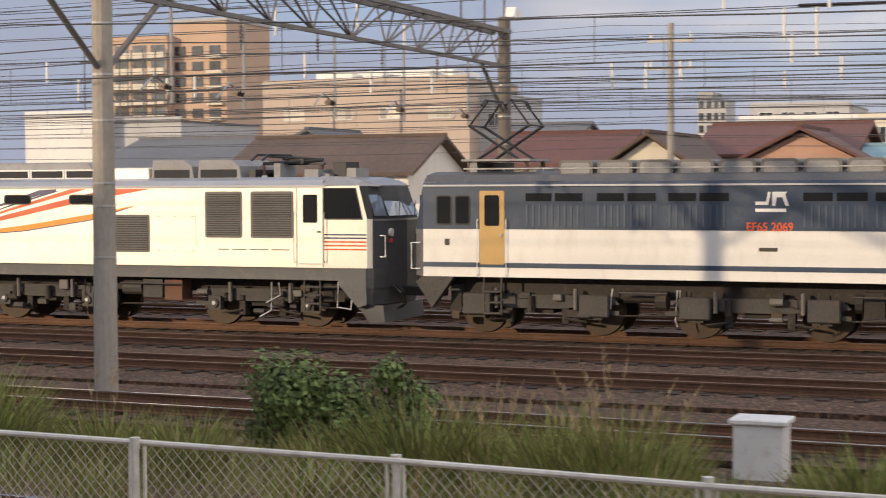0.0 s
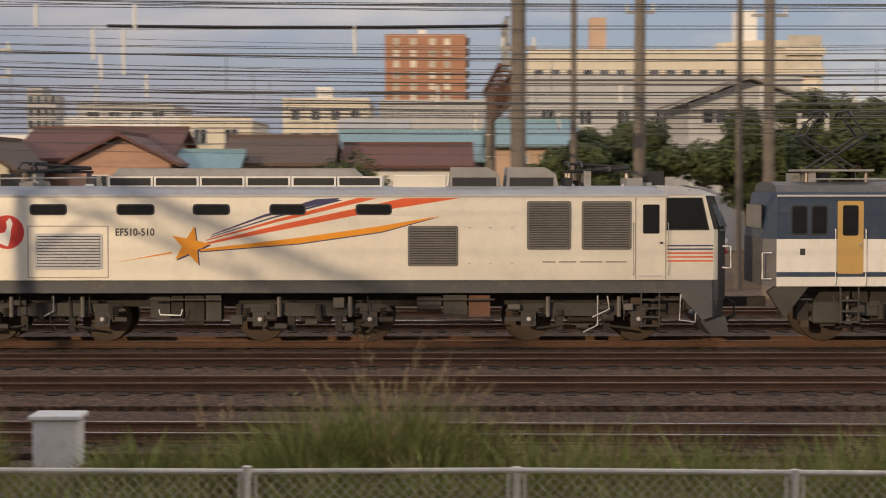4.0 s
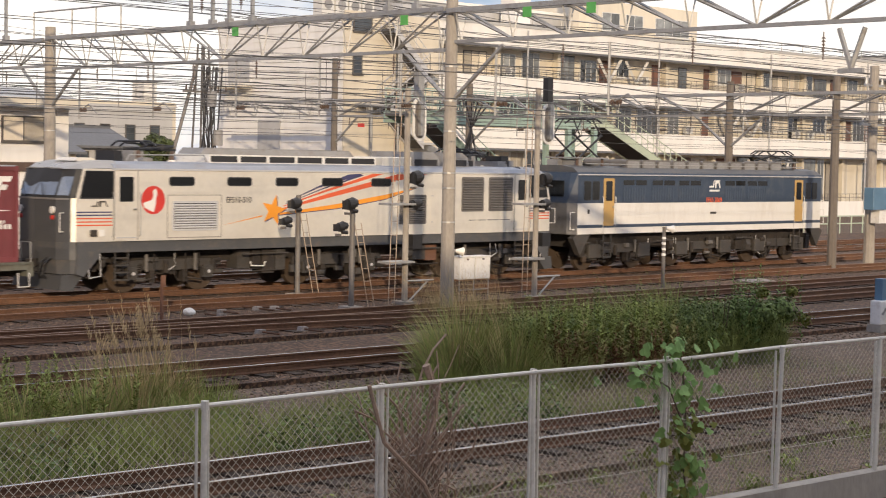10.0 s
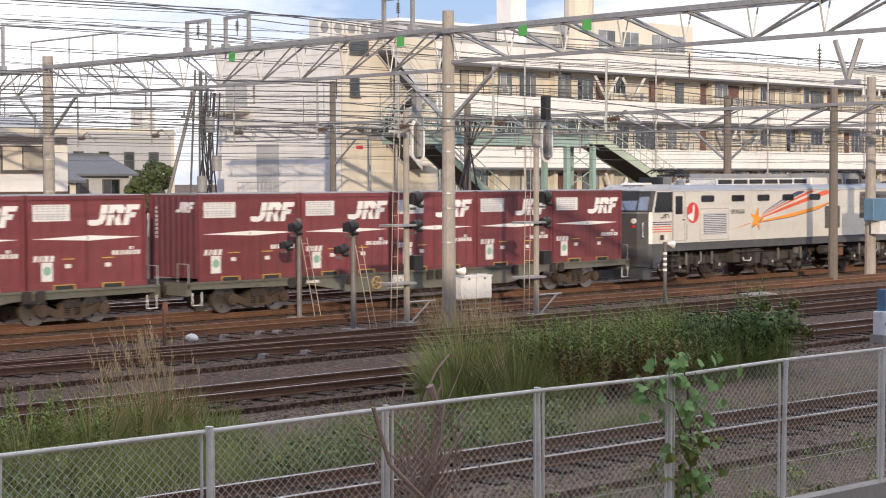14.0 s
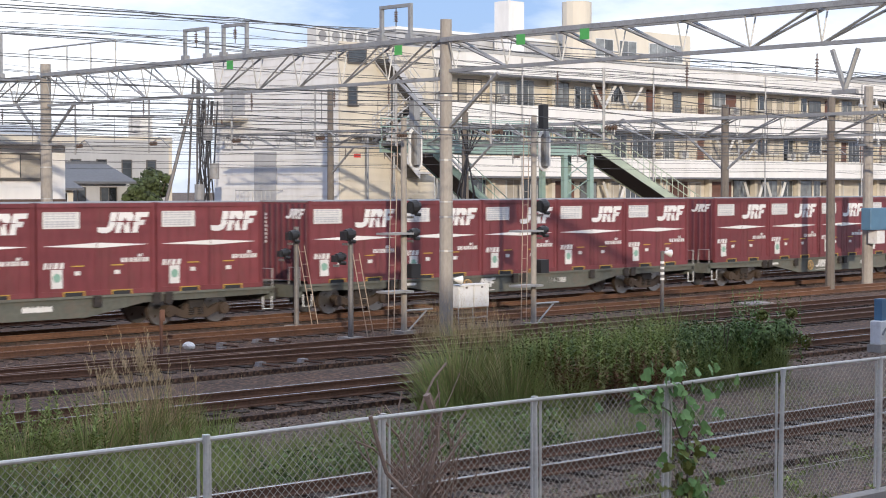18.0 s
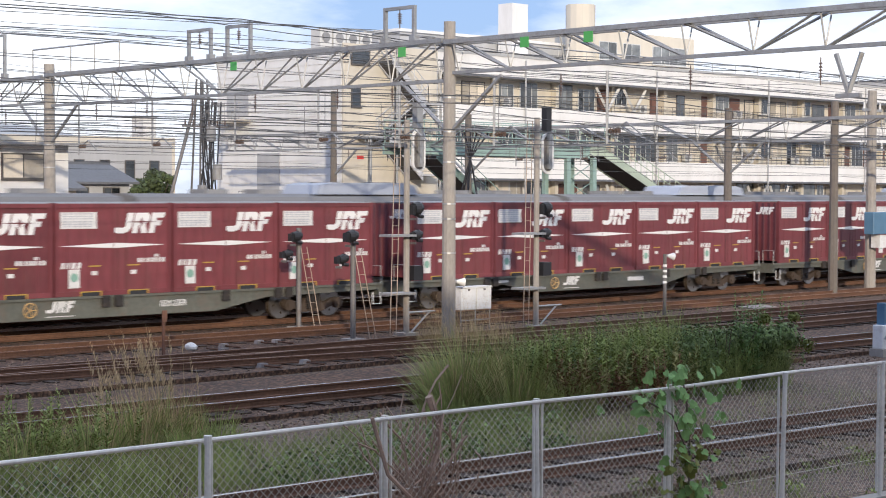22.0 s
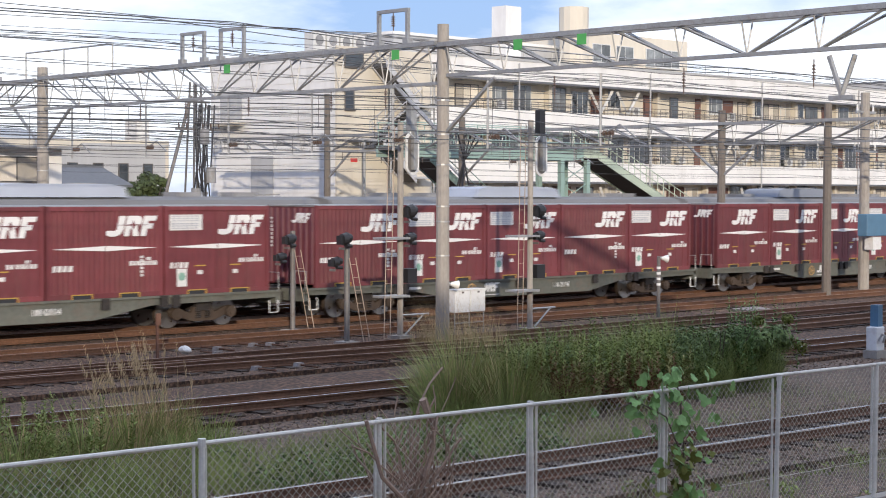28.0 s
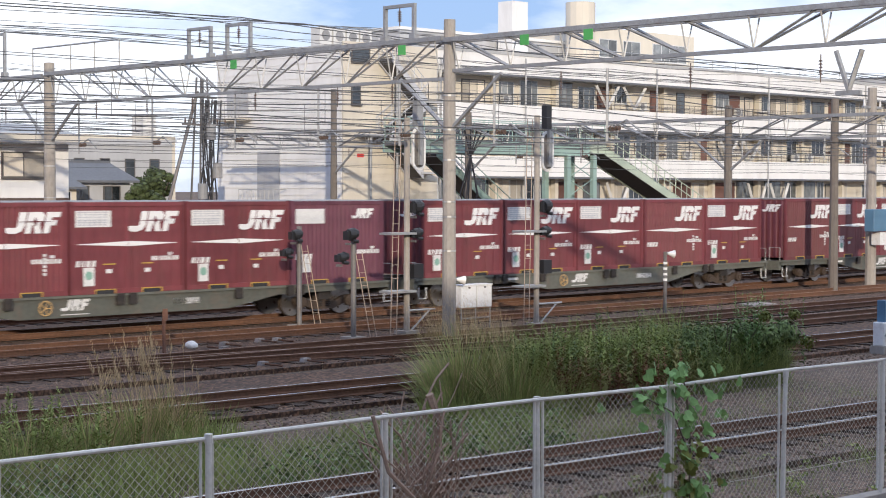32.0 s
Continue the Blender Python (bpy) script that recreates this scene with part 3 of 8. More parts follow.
def lattice_beam(parent, x, ya, yb, zb, zt, bays, m="galv", w=0.5, chord=0.05):
    """A three-chord beam across the tracks, from ya to yb: two top chords, one bottom chord, paired uprights and
    diagonals that fall towards the middle, each bar a piece of its own."""
    for dx in (-w / 2, w / 2):
        part("top_chord", box(x + dx - chord, x + dx + chord, ya, yb, zt - 0.06, zt + 0.06), M[m], parent)
    part("bottom_chord", box(x - chord, x + chord, ya, yb, zb - 0.045, zb + 0.045), M[m], parent)
    mid, step = (ya + yb) / 2, (yb - ya - 0.6) / bays
    for i in range(-(bays // 2), bays // 2 + 1):
        y0 = mid + step * i
        out = y0 + step * (1 if i > 0 else -1)
        for dx in (-w / 2, w / 2):
            part("upright", bm_tube(B(), (x + dx, y0, zt), (x, y0, zb), 0.024, 4), M[m], parent)
            if abs(i) < bays // 2:
                part("brace", bm_tube(B(), (x + dx, out, zt), (x, y0, zb), 0.034, 4), M[m], parent)
                if i == 0:
                    part("brace", bm_tube(B(), (x + dx, y0 + step, zt), (x, y0, zb), 0.034, 4), M[m], parent)
        part("cross_bar", bm_tube(B(), (x - w / 2, y0, zt), (x + w / 2, y0, zt), 0.024, 4), M[m], parent)


def knee(parent, x, y, zb, side, m="galv", drop=1.35, reach=1.9):
    part("knee_brace", bm_tube(B(), (x, y + side * 0.12, zb - drop), (x, y + side * reach, zb), 0.06, 5), M[m], parent)


def top_portal(parent, x, y, zt, w=1.05, h=1.15, m="galv", ins=True):
    """A small frame on the beam with a hanging insulator, for the feeder wires."""
    bm = B()
    for d in (-w / 2, w / 2):
        bm_box(bm, x - 0.05, x + 0.05, y + d - 0.045, y + d + 0.045, zt, zt + h)
        bm_box(bm, x - 0.1, x + 0.1, y + d - 0.1, y + d + 0.1, zt, zt + 0.22)
    bm_box(bm, x - 0.05, x + 0.05, y - w / 2 - 0.05, y + w / 2 + 0.05, zt + h, zt + h + 0.09)
    p = part("feeder_frame", bm, M[m], parent)
    if ins:
        bm = B()
        insulator(bm, x, y, zt + h, 0.5, 0.07)
        part("insulator", bm, M["insul_br"], p)


def hanging(parent, x, y, zb, n=8):
    bm = B()
    insulator(bm, x, y, zb - 0.05, 0.6, 0.055, n)
    part("insulator", bm, M["insul_br"], parent)


G_X = 31.1
gantry = thing("overhead_line_gantry", "grey lattice steel portal on concrete poles across the tracks", "gantry", "overhead line gantries")
concrete_pole(gantry, G_X, 31.95, 8.3, 0.175)
concrete_pole(gantry, G_X, 52.0, 8.2, 0.2)
concrete_pole(gantry, G_X, 66.8, 9.3, 0.2)
concrete_pole(gantry, G_X, 12.6, 8.2, 0.175)
lattice_beam(gantry, G_X, 12.6, 31.9, 6.95, 7.75, 10, w=0.45)
lattice_beam(gantry, G_X, 32.0, 51.9, 6.75, 7.8, 10, w=0.45)
lattice_beam(gantry, G_X, 52.1, 66.7, 6.85, 7.75, 8, w=0.45)
for yy, ss in ((31.95, 1), (31.95, -1), (52.0, 1), (52.0, -1), (66.8, -1)):
    knee(gantry, G_X, yy, 6.8, ss)
for yy, ww, hh in ((33.9, 1.15, 0.95), (41.1, 1.15, 0.95), (43.1, 1.15, 0.95), (56.6, 3.1, 1.55), (61.1, 4.4, 1.5), (64.7, 1.5, 0.85)):
    top_portal(gantry, G_X, yy, 7.8, ww, hh)
for yy in (28.0, 24.0, 20.5, 34.2, 36.5, 40.3, 43.5, 46.0, 49.0, 55.0, 58.5, 62.0):
    hanging(gantry, G_X, yy, 6.8)
for yy in (47.6, 49.1, 50.6, 53.1):
    part("rail_post", bm_tube(B(), (G_X, yy, 7.8), (G_X, yy, 8.75), 0.03, 4), M["galv"], gantry)
part("hand_rail", bm_tube(B(), (G_X, 47.6, 8.75), (G_X, 53.1, 8.75), 0.03, 4), M["galv"], gantry)
for yy in (27.17, 29.28, 33.8, 41.29):
    part("number_plate", box(G_X - 0.3, G_X - 0.27, yy - 0.44, yy - 0.16, 7.44, 7.70), M["green_plate"], gantry, "bright green plate")

for yy in (19.48, 20.12):
    part("hanger", bm_tube(B(), (G_X, yy, 6.8), (G_X, 19.8, 5.95), 0.06, 5), M["galv"], gantry)
part("hanger_arm", box(G_X - 0.05, G_X + 0.05, 19.5, 20.1, 5.85, 5.95), M["galv"], gantry)

gantry0 = thing("overhead_line_gantry", "grey lattice steel portal on weathered concrete poles", "gantry", "overhead line gantries")
concrete_pole(gantry0, -17.8, 28.0, 8.6, 0.19)
concrete_pole(gantry0, -17.8, 48.6, 8.25, 0.2, "concrete_dk")
lattice_beam(gantry0, -17.8, 28.1, 48.4, 6.85, 7.8, 10, m="galv_dk", w=0.5)
lattice_beam(gantry0, -17.8, 10.0, 27.9, 7.0, 7.9, 8, m="galv_dk", w=0.5)
for yy, ss in ((28.0, 1), (28.0, -1), (48.6, -1)):
    knee(gantry0, -17.8, yy, 6.85, ss, "galv_dk")
for yy in (33.0, 36.5, 40.0, 43.5):
    hanging(gantry0, -17.8, yy, 6.85)
for yy in (45.2, 47.0, 48.6):
    part("rail_post", bm_tube(B(), (-17.8, yy, 7.8), (-17.8, yy, 9.0), 0.03, 4), M["galv_dk"], gantry0)
part("hand_rail", bm_tube(B(), (-17.8, 45.2, 9.1), (-17.8, 48.6, 8.8), 0.03, 4), M["galv_dk"], gantry0)
lamp_bm = bm_prism(B(), [(49.0, 8.3), (49.7, 8.25), (49.75, 8.45), (49.2, 8.6)], -17.95, -17.65, "x")
part("flood_lamp", lamp_bm, M["insul"], gantry0, "white flood lamp")

G2 = 57.0
gantry2 = thing("overhead_line_gantry", "light lattice steel portal far along the yard", "gantry", "overhead line gantries")
for yy, hh in ((36.9, 7.4), (42.0, 7.3), (57.25, 7.5), (67.2, 9.0)):
    concrete_pole(gantry2, G2, yy, hh, 0.17, "concrete_dk", bands=False, n=8)
lattice_beam(gantry2, G2, 30.0, 57.2, 5.9, 6.75, 12, w=0.4, chord=0.04)
lattice_beam(gantry2, G2, 57.3, 76.5, 6.0, 6.8, 8, w=0.4, chord=0.04)
for yy, ss in ((42.0, 1), (42.0, -1), (57.25, 1), (57.25, -1), (67.2, -1)):
    knee(gantry2, G2, yy, 6.0, ss)
for yy in (38.5, 40.2, 44.0, 47.0, 50.0, 53.0, 60.0, 63.0, 66.0):
    hanging(gantry2, G2, yy, 6.0, 6)

# an older portal that starts at the thick pole and runs away from the tracks
gantry3 = thing("overhead_line_gantry", "rusty lattice steel portal on weathered concrete poles", "gantry", "overhead line gantries")
concrete_pole(gantry3, 2.05, 62.0, 7.2, 0.19, "concrete_dk")
lattice_beam(gantry3, 2.05, 46.75, 61.8, 5.85, 6.95, 6, m="brown_post", w=0.5)
knee(gantry3, 2.05, 62.0, 5.85, -1, "galv_dk")
for yy in (48.4, 50.2):
    top_portal(gantry3, 2.05, yy, 7.0, 1.2, 1.3, "galv")

# a latticed mast beside the far block
mast = thing("lattice_mast", "dark steel lattice mast with cables beside a white block", "mast", at=(57.5, 79.5, 0))
for sx in (-0.35, 0.35):
    for sy in (-0.35, 0.35):
        part("leg", bm_tube(B(), (sx * 1.6, sy * 1.6, -0.3), (sx * 0.6, sy * 0.6, 10.2), 0.06, 4), M["galv_dk"], mast)
for i in range(9):
    z = 0.8 + i
    for s in (-1, 1):
        part("brace", bm_tube(B(), (-0.5 * s, -0.5, z), (0.5 * s, -0.5, z + 1), 0.03, 4), M["galv_dk"], mast)
part("stay", bm_tube(B(), (-3.2, 0.2, -0.3), (-0.3, 0, 9.4), 0.1, 6), M["galv_dk"], mast)
part("crossarm", box(-1.0, 1.0, -0.08, 0.08, 9.0, 9.12), M["galv_dk"], mast)
part("crossarm", box(-1.6, 1.6, -0.4, -0.28, 7.4, 7.52), M["galv_dk"], mast)
mr = random.Random(61)
for i in range(9):
    a, b = mr.uniform(-0.7, 0.7), mr.uniform(-0.6, 0.9)
    part("cable", bm_path(B(), [(a, -0.6, -0.3), (a + mr.uniform(-0.2, 0.2), -0.7, 2.5), ((a + b) / 2 + mr.uniform(-0.3, 0.3), -0.65, 5.0), (b, -0.5, 7.2), (b + 0.2, -0.4, 8.9)], 0.045, 5), M["wire_thick"], mast)
for a, z in ((-0.5, 3.2), (0.55, 4.4), (0.1, 6.6)):
    part("transformer", bm_tube(B(), (a, -0.75, z), (a, -0.75, z + 0.9), 0.28, 10), M["roof_grey"], mast)
for i in range(6):
    part("insulator", bm_tube(B(), (-1.4 + 0.56 * i, -0.34, 7.52), (-1.4 + 0.56 * i, -0.34, 7.85), 0.07, 6, 0.04), M["insul_br"], mast)
cable_rng = random.Random(62)
for i in range(5):
    x = 56.7 + 0.1 * i
    part("cable", bm_path(B(), [(G2 - 0.2, 57.0 - 0.06 * i, 0.0), (G2 - 0.3, 56.9, 2.2), (G2 - 0.5 + cable_rng.uniform(-0.3, 0.2), 56.6 + cable_rng.uniform(-0.5, 0.5), 3.6), (G2 - 0.3, 56.8, 5.4), (G2 - 0.4 * i + 0.6, 56.5, 6.6)], 0.04, 5), M["wire_thick"], gantry2)


def single_pole(x, y, h, r, label, m="concrete", arms=()):
    t = thing("line_pole", label, "pole", "line poles")
    concrete_pole(t, x, y, h, r, m, bands=False, n=10)
    for z, w in arms:
        a = part("crossarm", box(x - w, x + w, y - 0.05, y + 0.05, z - 0.05, z + 0.05), M["galv"], t)
        for s in (-0.85, 0.85):
            bm = B()
            bm_tube(bm, (x + s * w, y, z + 0.05), (x + s * w, y, z + 0.3), 0.05, 6, 0.03)
            part("insulator", bm, M["insul"], a)
    return t


single_pole(2.3, 46.5, 11.5, 0.21, "thick weathered concrete pole behind the train", "concrete_dk", [(7.4, 0.5)])
single_pole(14.6, 52.0, 8.05, 0.23, "concrete pole with a small bracket behind the train", "concrete_dk", [(7.75, 0.7)])
single_pole(18.3, 52.0, 8.2, 0.2, "concrete pole with a cluster of insulators on top", "concrete_dk", [(8.0, 0.45), (8.9, 0.4)])
single_pole(5.1, 62.0, 13.0, 0.12, "slim dark pole among the overhead wires", "concrete_dk")
single_pole(6.8, 56.0, 13.0, 0.19, "brown weathered pole in front of dark trees", "concrete_dk", [(9.3, 0.5)])
single_pole(11.2, 62.0, 13.0, 0.12, "slim dark pole among the overhead wires", "concrete_dk")
single_pole(11.1, 56.0, 13.0, 0.19, "brown weathered pole in front of dark trees", "concrete_dk", [(9.2, 0.6)])
single_pole(-15.3, 58.0, 8.8, 0.12, "slim pale pole with an arm behind the roofs", "concrete", [(8.2, 0.8), (7.3, 0.8)])
single_pole(60.5, 37.4, 8.0, 0.21, "concrete pole carrying a blue equipment box", "concrete", [(7.2, 0.7), (5.6, 0.9)])
blue = thing("equipment_box", "blue steel equipment box hung on a concrete pole", "equipment box")
part("case", box(59.6, 61.2, 36.7, 37.15, 2.15, 3.05), M["blue_box"], blue, bevel=0.02)
part("lower_case", box(60.15, 60.75, 36.75, 37.15, 1.6, 2.12), M["white_box"], blue, "pale grey lower box")

# ---- wires ----
def wire_line(y, z, sag=0.25, r=0.01, x0=-70.0, x1=120.0, m="wire", dy=0.0, dz=0.0, spans=(-66.8, -17.8, 31.1, 57.0, 106.0)):
    """An overhead wire that hangs from support to support along the tracks."""
    pts = []
    ks = [x0] + [s for s in spans if x0 < s < x1] + [x1]
    for a, b in zip(ks, ks[1:]):
        k = max(3, int((b - a) / 6))
        for i in range(k):
            u = i / k
            x = a + (b - a) * u
            pts.append((x, y + dy * (x - x0) / (x1 - x0), z + dz * (x - x0) / (x1 - x0) - 4 * sag * u * (1 - u)))
    pts.append((x1, y + dy, z + dz))
    t = new("overhead_wire", to_mesh("overhead_wire", bm_path(B(), pts, r, 4), M[m]))
    return tagged(t, "thin dark overhead wire strung along the tracks" if m == "wire" else "thick black cable strung along the tracks", "wire", "overhead wires")


rw = random.Random(5)
for yc in (25.4, 29.2, 32.0, 36.25, 40.2, 44.6, 49.0):
    wire_line(yc, 5.15, 0.03, 0.011)
    wire_line(yc + rw.uniform(-0.1, 0.1), 6.05, 0.45, 0.012)
    if yc > 31:
        wire_line(yc + 0.25, 5.65, 0.25, 0.009)
for i in range(14):
    wire_line(rw.uniform(33, 67), rw.uniform(7.9, 9.2), rw.uniform(0.15, 0.5), rw.uniform(0.007, 0.013), dy=rw.uniform(-1.0, 1.0), dz=rw.uniform(-0.3, 0.3))
for i in range(12):
    wire_line(rw.uniform(50, 72), rw.uniform(4.8, 8.4), rw.uniform(0.1, 0.4), rw.uniform(0.007, 0.011), dy=rw.uniform(-1.0, 1.0), dz=rw.uniform(-0.5, 0.5))
for yy, zz in ((38.0, 8.6), (41.0, 9.0), (46.5, 9.6)):
    wire_line(yy, zz, 0.35, 0.016)
for yy, zz in ((46.5, 8.8), (46.5, 8.0), (44.6, 8.4), (44.6, 7.75), (44.6, 7.1), (44.6, 6.55), (49.0, 6.5), (49.0, 5.7), (44.6, 9.4)):
    wire_line(yy, zz, 0.0, 0.012)
for yy, zz, xa, xb in ((44.6, 9.4, -11, 2), (46.5, 8.8, -9, 6), (46.5, 8.0, -9, 2)):
    wire_line(yy, zz, 0.04, 0.045, x0=xa, x1=xb, m="wire_thick", spans=())
# droppers between each carrier wire and its contact wire
bm = B()
for yc in (25.4, 29.2, 32.0, 36.25, 40.2, 44.6, 49.0):
    for a, b in ((-66.8, -17.8), (-17.8, 31.1), (31.1, 57.0), (57.0, 106.0)):
        k = int((b - a) / 4.5)
        for i in range(1, k):
            u = i / k
            bm_tube(bm, (a + (b - a) * u, yc, 5.14), (a + (b - a) * u, yc, 6.05 - 1.8 * u * (1 - u)), 0.007, 3)
tagged(new("wire_dropper", to_mesh("wire_dropper", bm, M["wire"])), "thin droppers between the overhead wires", "wire", kind="stuff")
# arms that hold the contact wires at the portals
for gt, gx, zb, rows in ((gantry0, -17.8, 6.85, (29.2, 32.0, 36.25, 40.2, 44.6)), (gantry, 31.1, 6.75, (25.4, 29.2, 32.8, 36.25, 40.2, 44.6, 49.0)), (gantry2, 57.0, 5.9, (36.25, 40.2, 44.6, 49.0, 53.0))):
    for yc in rows:
        part("drop_tube", bm_tube(B(), (gx, yc + 1.1, zb), (gx, yc + 1.1, 5.0), 0.035, 5), M["galv"], gt)
        part("registration_arm", bm_path(B(), [(gx, yc + 1.1, 5.25), (gx, yc + 0.5, 5.5), (gx, yc, 5.18)], 0.022, 5), M["galv"], gt)
        bm = B()
        for j in range(4):
            bm_tube(bm, (gx, yc + 0.72 + 0.09 * j, 5.3), (gx, yc + 0.76 + 0.09 * j, 5.3), 0.07, 8, 0.04)
        bm_tube(bm, (gx, yc + 0.7, 5.3), (gx, yc + 1.1, 5.3), 0.02, 5)
        part("insulator", bm, M["insul_br"], gt)
# white line markers that hang on the wires
rod_bm = B()
bm_tube(rod_bm, (0, 0, 0), (0, 0, -1.0), 0.045, 6)
rod_me = to_mesh("marker", rod_bm, M["insul"])


# ---- the train ----
def coil(x, y, z0, z1, r, turns=4):
    """A coil spring."""
    n = 8 * turns
    return bm_path(B(), [(x + r * math.cos(math.pi * i / 4), y + r * math.sin(math.pi * i / 4), z0 + (z1 - z0) * i / n) for i in range(n + 1)], 0.02, 4)


def bogie(parent, xc, base, r, grey="under_grey", half=0.57):
    """A two-axle bogie: wheels with axles, side frames, axle boxes, springs and brake gear."""
    bg = part("bogie", bm_prism(B(), [(xc - base / 2 - 0.55, 0.74), (xc - base / 2 - 0.4, 0.9), (xc - 0.6, 0.93), (xc + 0.6, 0.93), (xc + base / 2 + 0.4, 0.9), (xc + base / 2 + 0.55, 0.74), (xc + base / 2 + 0.3, 0.72), (xc + 0.55, 0.62), (xc - 0.55, 0.62), (xc - base / 2 - 0.3, 0.72)], -1.04, -0.94), M[grey], parent)
    bm = B()
    bm_prism(bm, [(xc - base / 2 - 0.5, 0.62), (xc - 0.6, 0.86), (xc + 0.6, 0.86), (xc + base / 2 + 0.5, 0.62), (xc + 0.6, 0.5), (xc - 0.6, 0.5)], 0.94, 1.04)
    bm_box(bm, xc - 0.35, xc + 0.35, -0.9, 0.9, 0.5, 0.82)
    part("far_frame", bm, M["under"], bg)
    for s in (-1, 1):
        xa = xc + s * base / 2
        for yy in (-half, half):
            bm = B()
            bm_tube(bm, (0, -0.06, 0), (0, 0.06, 0), r, 28)
            for k in range(6):
                a = 2 * math.pi * k / 6
                bm_tube(bm, (0.6 * r * math.cos(a), -0.066, 0.6 * r * math.sin(a)), (0.6 * r * math.cos(a), -0.05, 0.6 * r * math.sin(a)), 0.05, 8)
            w = part("wheel", bm, M["wheel"], bg)
            w.matrix_basis = pose(xa, yy, r)
            q = B()
            bm_tube(q, (0, -0.075, 0), (0, 0.058, 0), r * 0.99, 28, r * 1.03)
            bm_tube(q, (0, -0.13, 0), (0, -0.07, 0), 0.15, 12)
            part("tyre", q, M["wheel"], w)
            if yy > 0:
                part("axle", bm_tube(B(), (0, -2 * half, 0), (0, 0, 0), 0.09, 10), M["under"], w)
        bx = B()
        bm_box(bx, xa - 0.17, xa + 0.17, -1.12, -0.96, r - 0.17, r + 0.17)
        bm_tube(bx, (xa, -1.16, r), (xa, -1.1, r), 0.11, 12)
        ab = part("axle_box", bx, M[grey], bg)
        for k in (-0.3, 0.3):
            part("spring", coil(xa + k, -1.0, r + 0.03, r + 0.25, 0.075), M["under"], ab)
        part("hub_cap", bm_tube(B(), (xa, -1.175, r), (xa, -1.15, r), 0.05, 8), M["louvre_lt"], ab)
        rod = B()
        bm_box(rod, min(xa + s * 0.15, xa + s * 0.55), max(xa + s * 0.15, xa + s * 0.55), -1.06, -1.0, r - 0.06, r + 0.04)
        part("guide_link", rod, M[grey], bg)
        part("damper", bm_tube(B(), (xa - s * 0.45, -1.12, r + 0.05), (xa - s * 0.45, -1.12, r + 0.52), 0.05, 8), M["louvre"], bg)
        bk = B()
        bm_box(bk, xa - s * 0.72 - 0.08, xa - s * 0.72 + 0.08, -1.02, -0.8, 0.28, 0.95)
        bm_tube(bk, (xa - s * 0.72, -1.05, 0.4), (xa - s * 0.2, -1.05, 0.33), 0.03, 6)
        part("brake_rigging", bk, M["under"], bg)
    # small gear on and round the side frame
    rr = random.Random(int(xc * 10) + 300)
    for i in range(12):
        x, z = xc + rr.uniform(-base / 2 - 0.6, base / 2 + 0.6), rr.uniform(0.38, 1.0)
        y = -1.06 - rr.uniform(0.0, 0.14)
        pick = rr.random()
        if pick < 0.35:
            part("gear_box", box(x - rr.uniform(0.06, 0.16), x + rr.uniform(0.06, 0.16), y, y + 0.12, z - rr.uniform(0.05, 0.14), z + rr.uniform(0.05, 0.12)), M[rr.choice(("under_grey", "louvre", "under", "wheel"))], bg, bevel=0.012)
        elif pick < 0.6:
            part("brake_cylinder", bm_tube(B(), (x - 0.14, y, z), (x + 0.14, y, z), rr.uniform(0.05, 0.09), 9), M[rr.choice(("under_grey", "louvre", "under"))], bg)
        elif pick < 0.85:
            part("air_pipe", bm_path(B(), [(x, y, 1.1), (x + rr.uniform(-0.05, 0.05), y - 0.02, z), (x + rr.uniform(-0.4, 0.4), y, z - rr.uniform(0.05, 0.2))], 0.018, 5), M[rr.choice(("louvre_lt", "under", "under_grey"))], bg)
        else:
            part("coil_spring", bm_tube(B(), (x, y + 0.05, 0.55), (x, y + 0.05, 0.9), 0.08, 9), M["under"], bg)
    return bg


def underfloor(parent, spans, seed, z1=1.12, tone=("under", "under_grey", "under", "under")):
    """Boxes, tanks and pipes that hang between the bogies."""
    rr = random.Random(seed)
    for a, b in spans:
        x = a
        while x < b - 0.15:
            w = min(rr.uniform(0.2, 0.85), b - x)
            z0 = rr.uniform(0.38, 0.75)
            y0 = -1.3 + rr.uniform(0.0, 0.3)
            if rr.random() < 0.25:
                bm = bm_tube(B(), (x + 0.02, y0 + 0.2, (z0 + z1) / 2), (x + w - 0.03, y0 + 0.2, (z0 + z1) / 2), (z1 - z0) / 2.4, 10)
            else:
                bm = box(x + 0.01, x + w - 0.03, y0, y0 + 0.5, z0, z1)
            part("equipment_case", bm, M[rr.choice(tone)], parent)
            x += w
        part("pipe", bm_tube(B(), (a, -1.28, 1.02), (b, -1.28, 1.02), 0.025, 6), M["under_grey"], parent)
        part("pipe", bm_tube(B(), (a, -1.15, 0.5), (b, -1.15, 0.52), 0.02, 6), M["under"], parent)


def ladder(parent, x, zs, w=0.42, m="under_grey", y=-1.36):
    bm = B()
    for z in zs:
        bm_box(bm, x - w / 2, x + w / 2, y - 0.03, y + 0.12, z - 0.02, z + 0.02)
    for s in (-1, 1):
        bm_box(bm, x + s * w / 2 - 0.015, x + s * w / 2 + 0.015, y - 0.02, y + 0.02, min(zs) - 0.04, max(zs) + 0.35)
    part("steps", bm, M[m], parent)


def decal(name, parent, poly, m, y, label="", thick=0.004):
    return part(name, bm_prism(B(), poly, y - thick, y), M[m], parent, label)


def rect(x0, x1, z0, z1):
    return [(x0, z0), (x1, z0), (x1, z1), (x0, z1)]


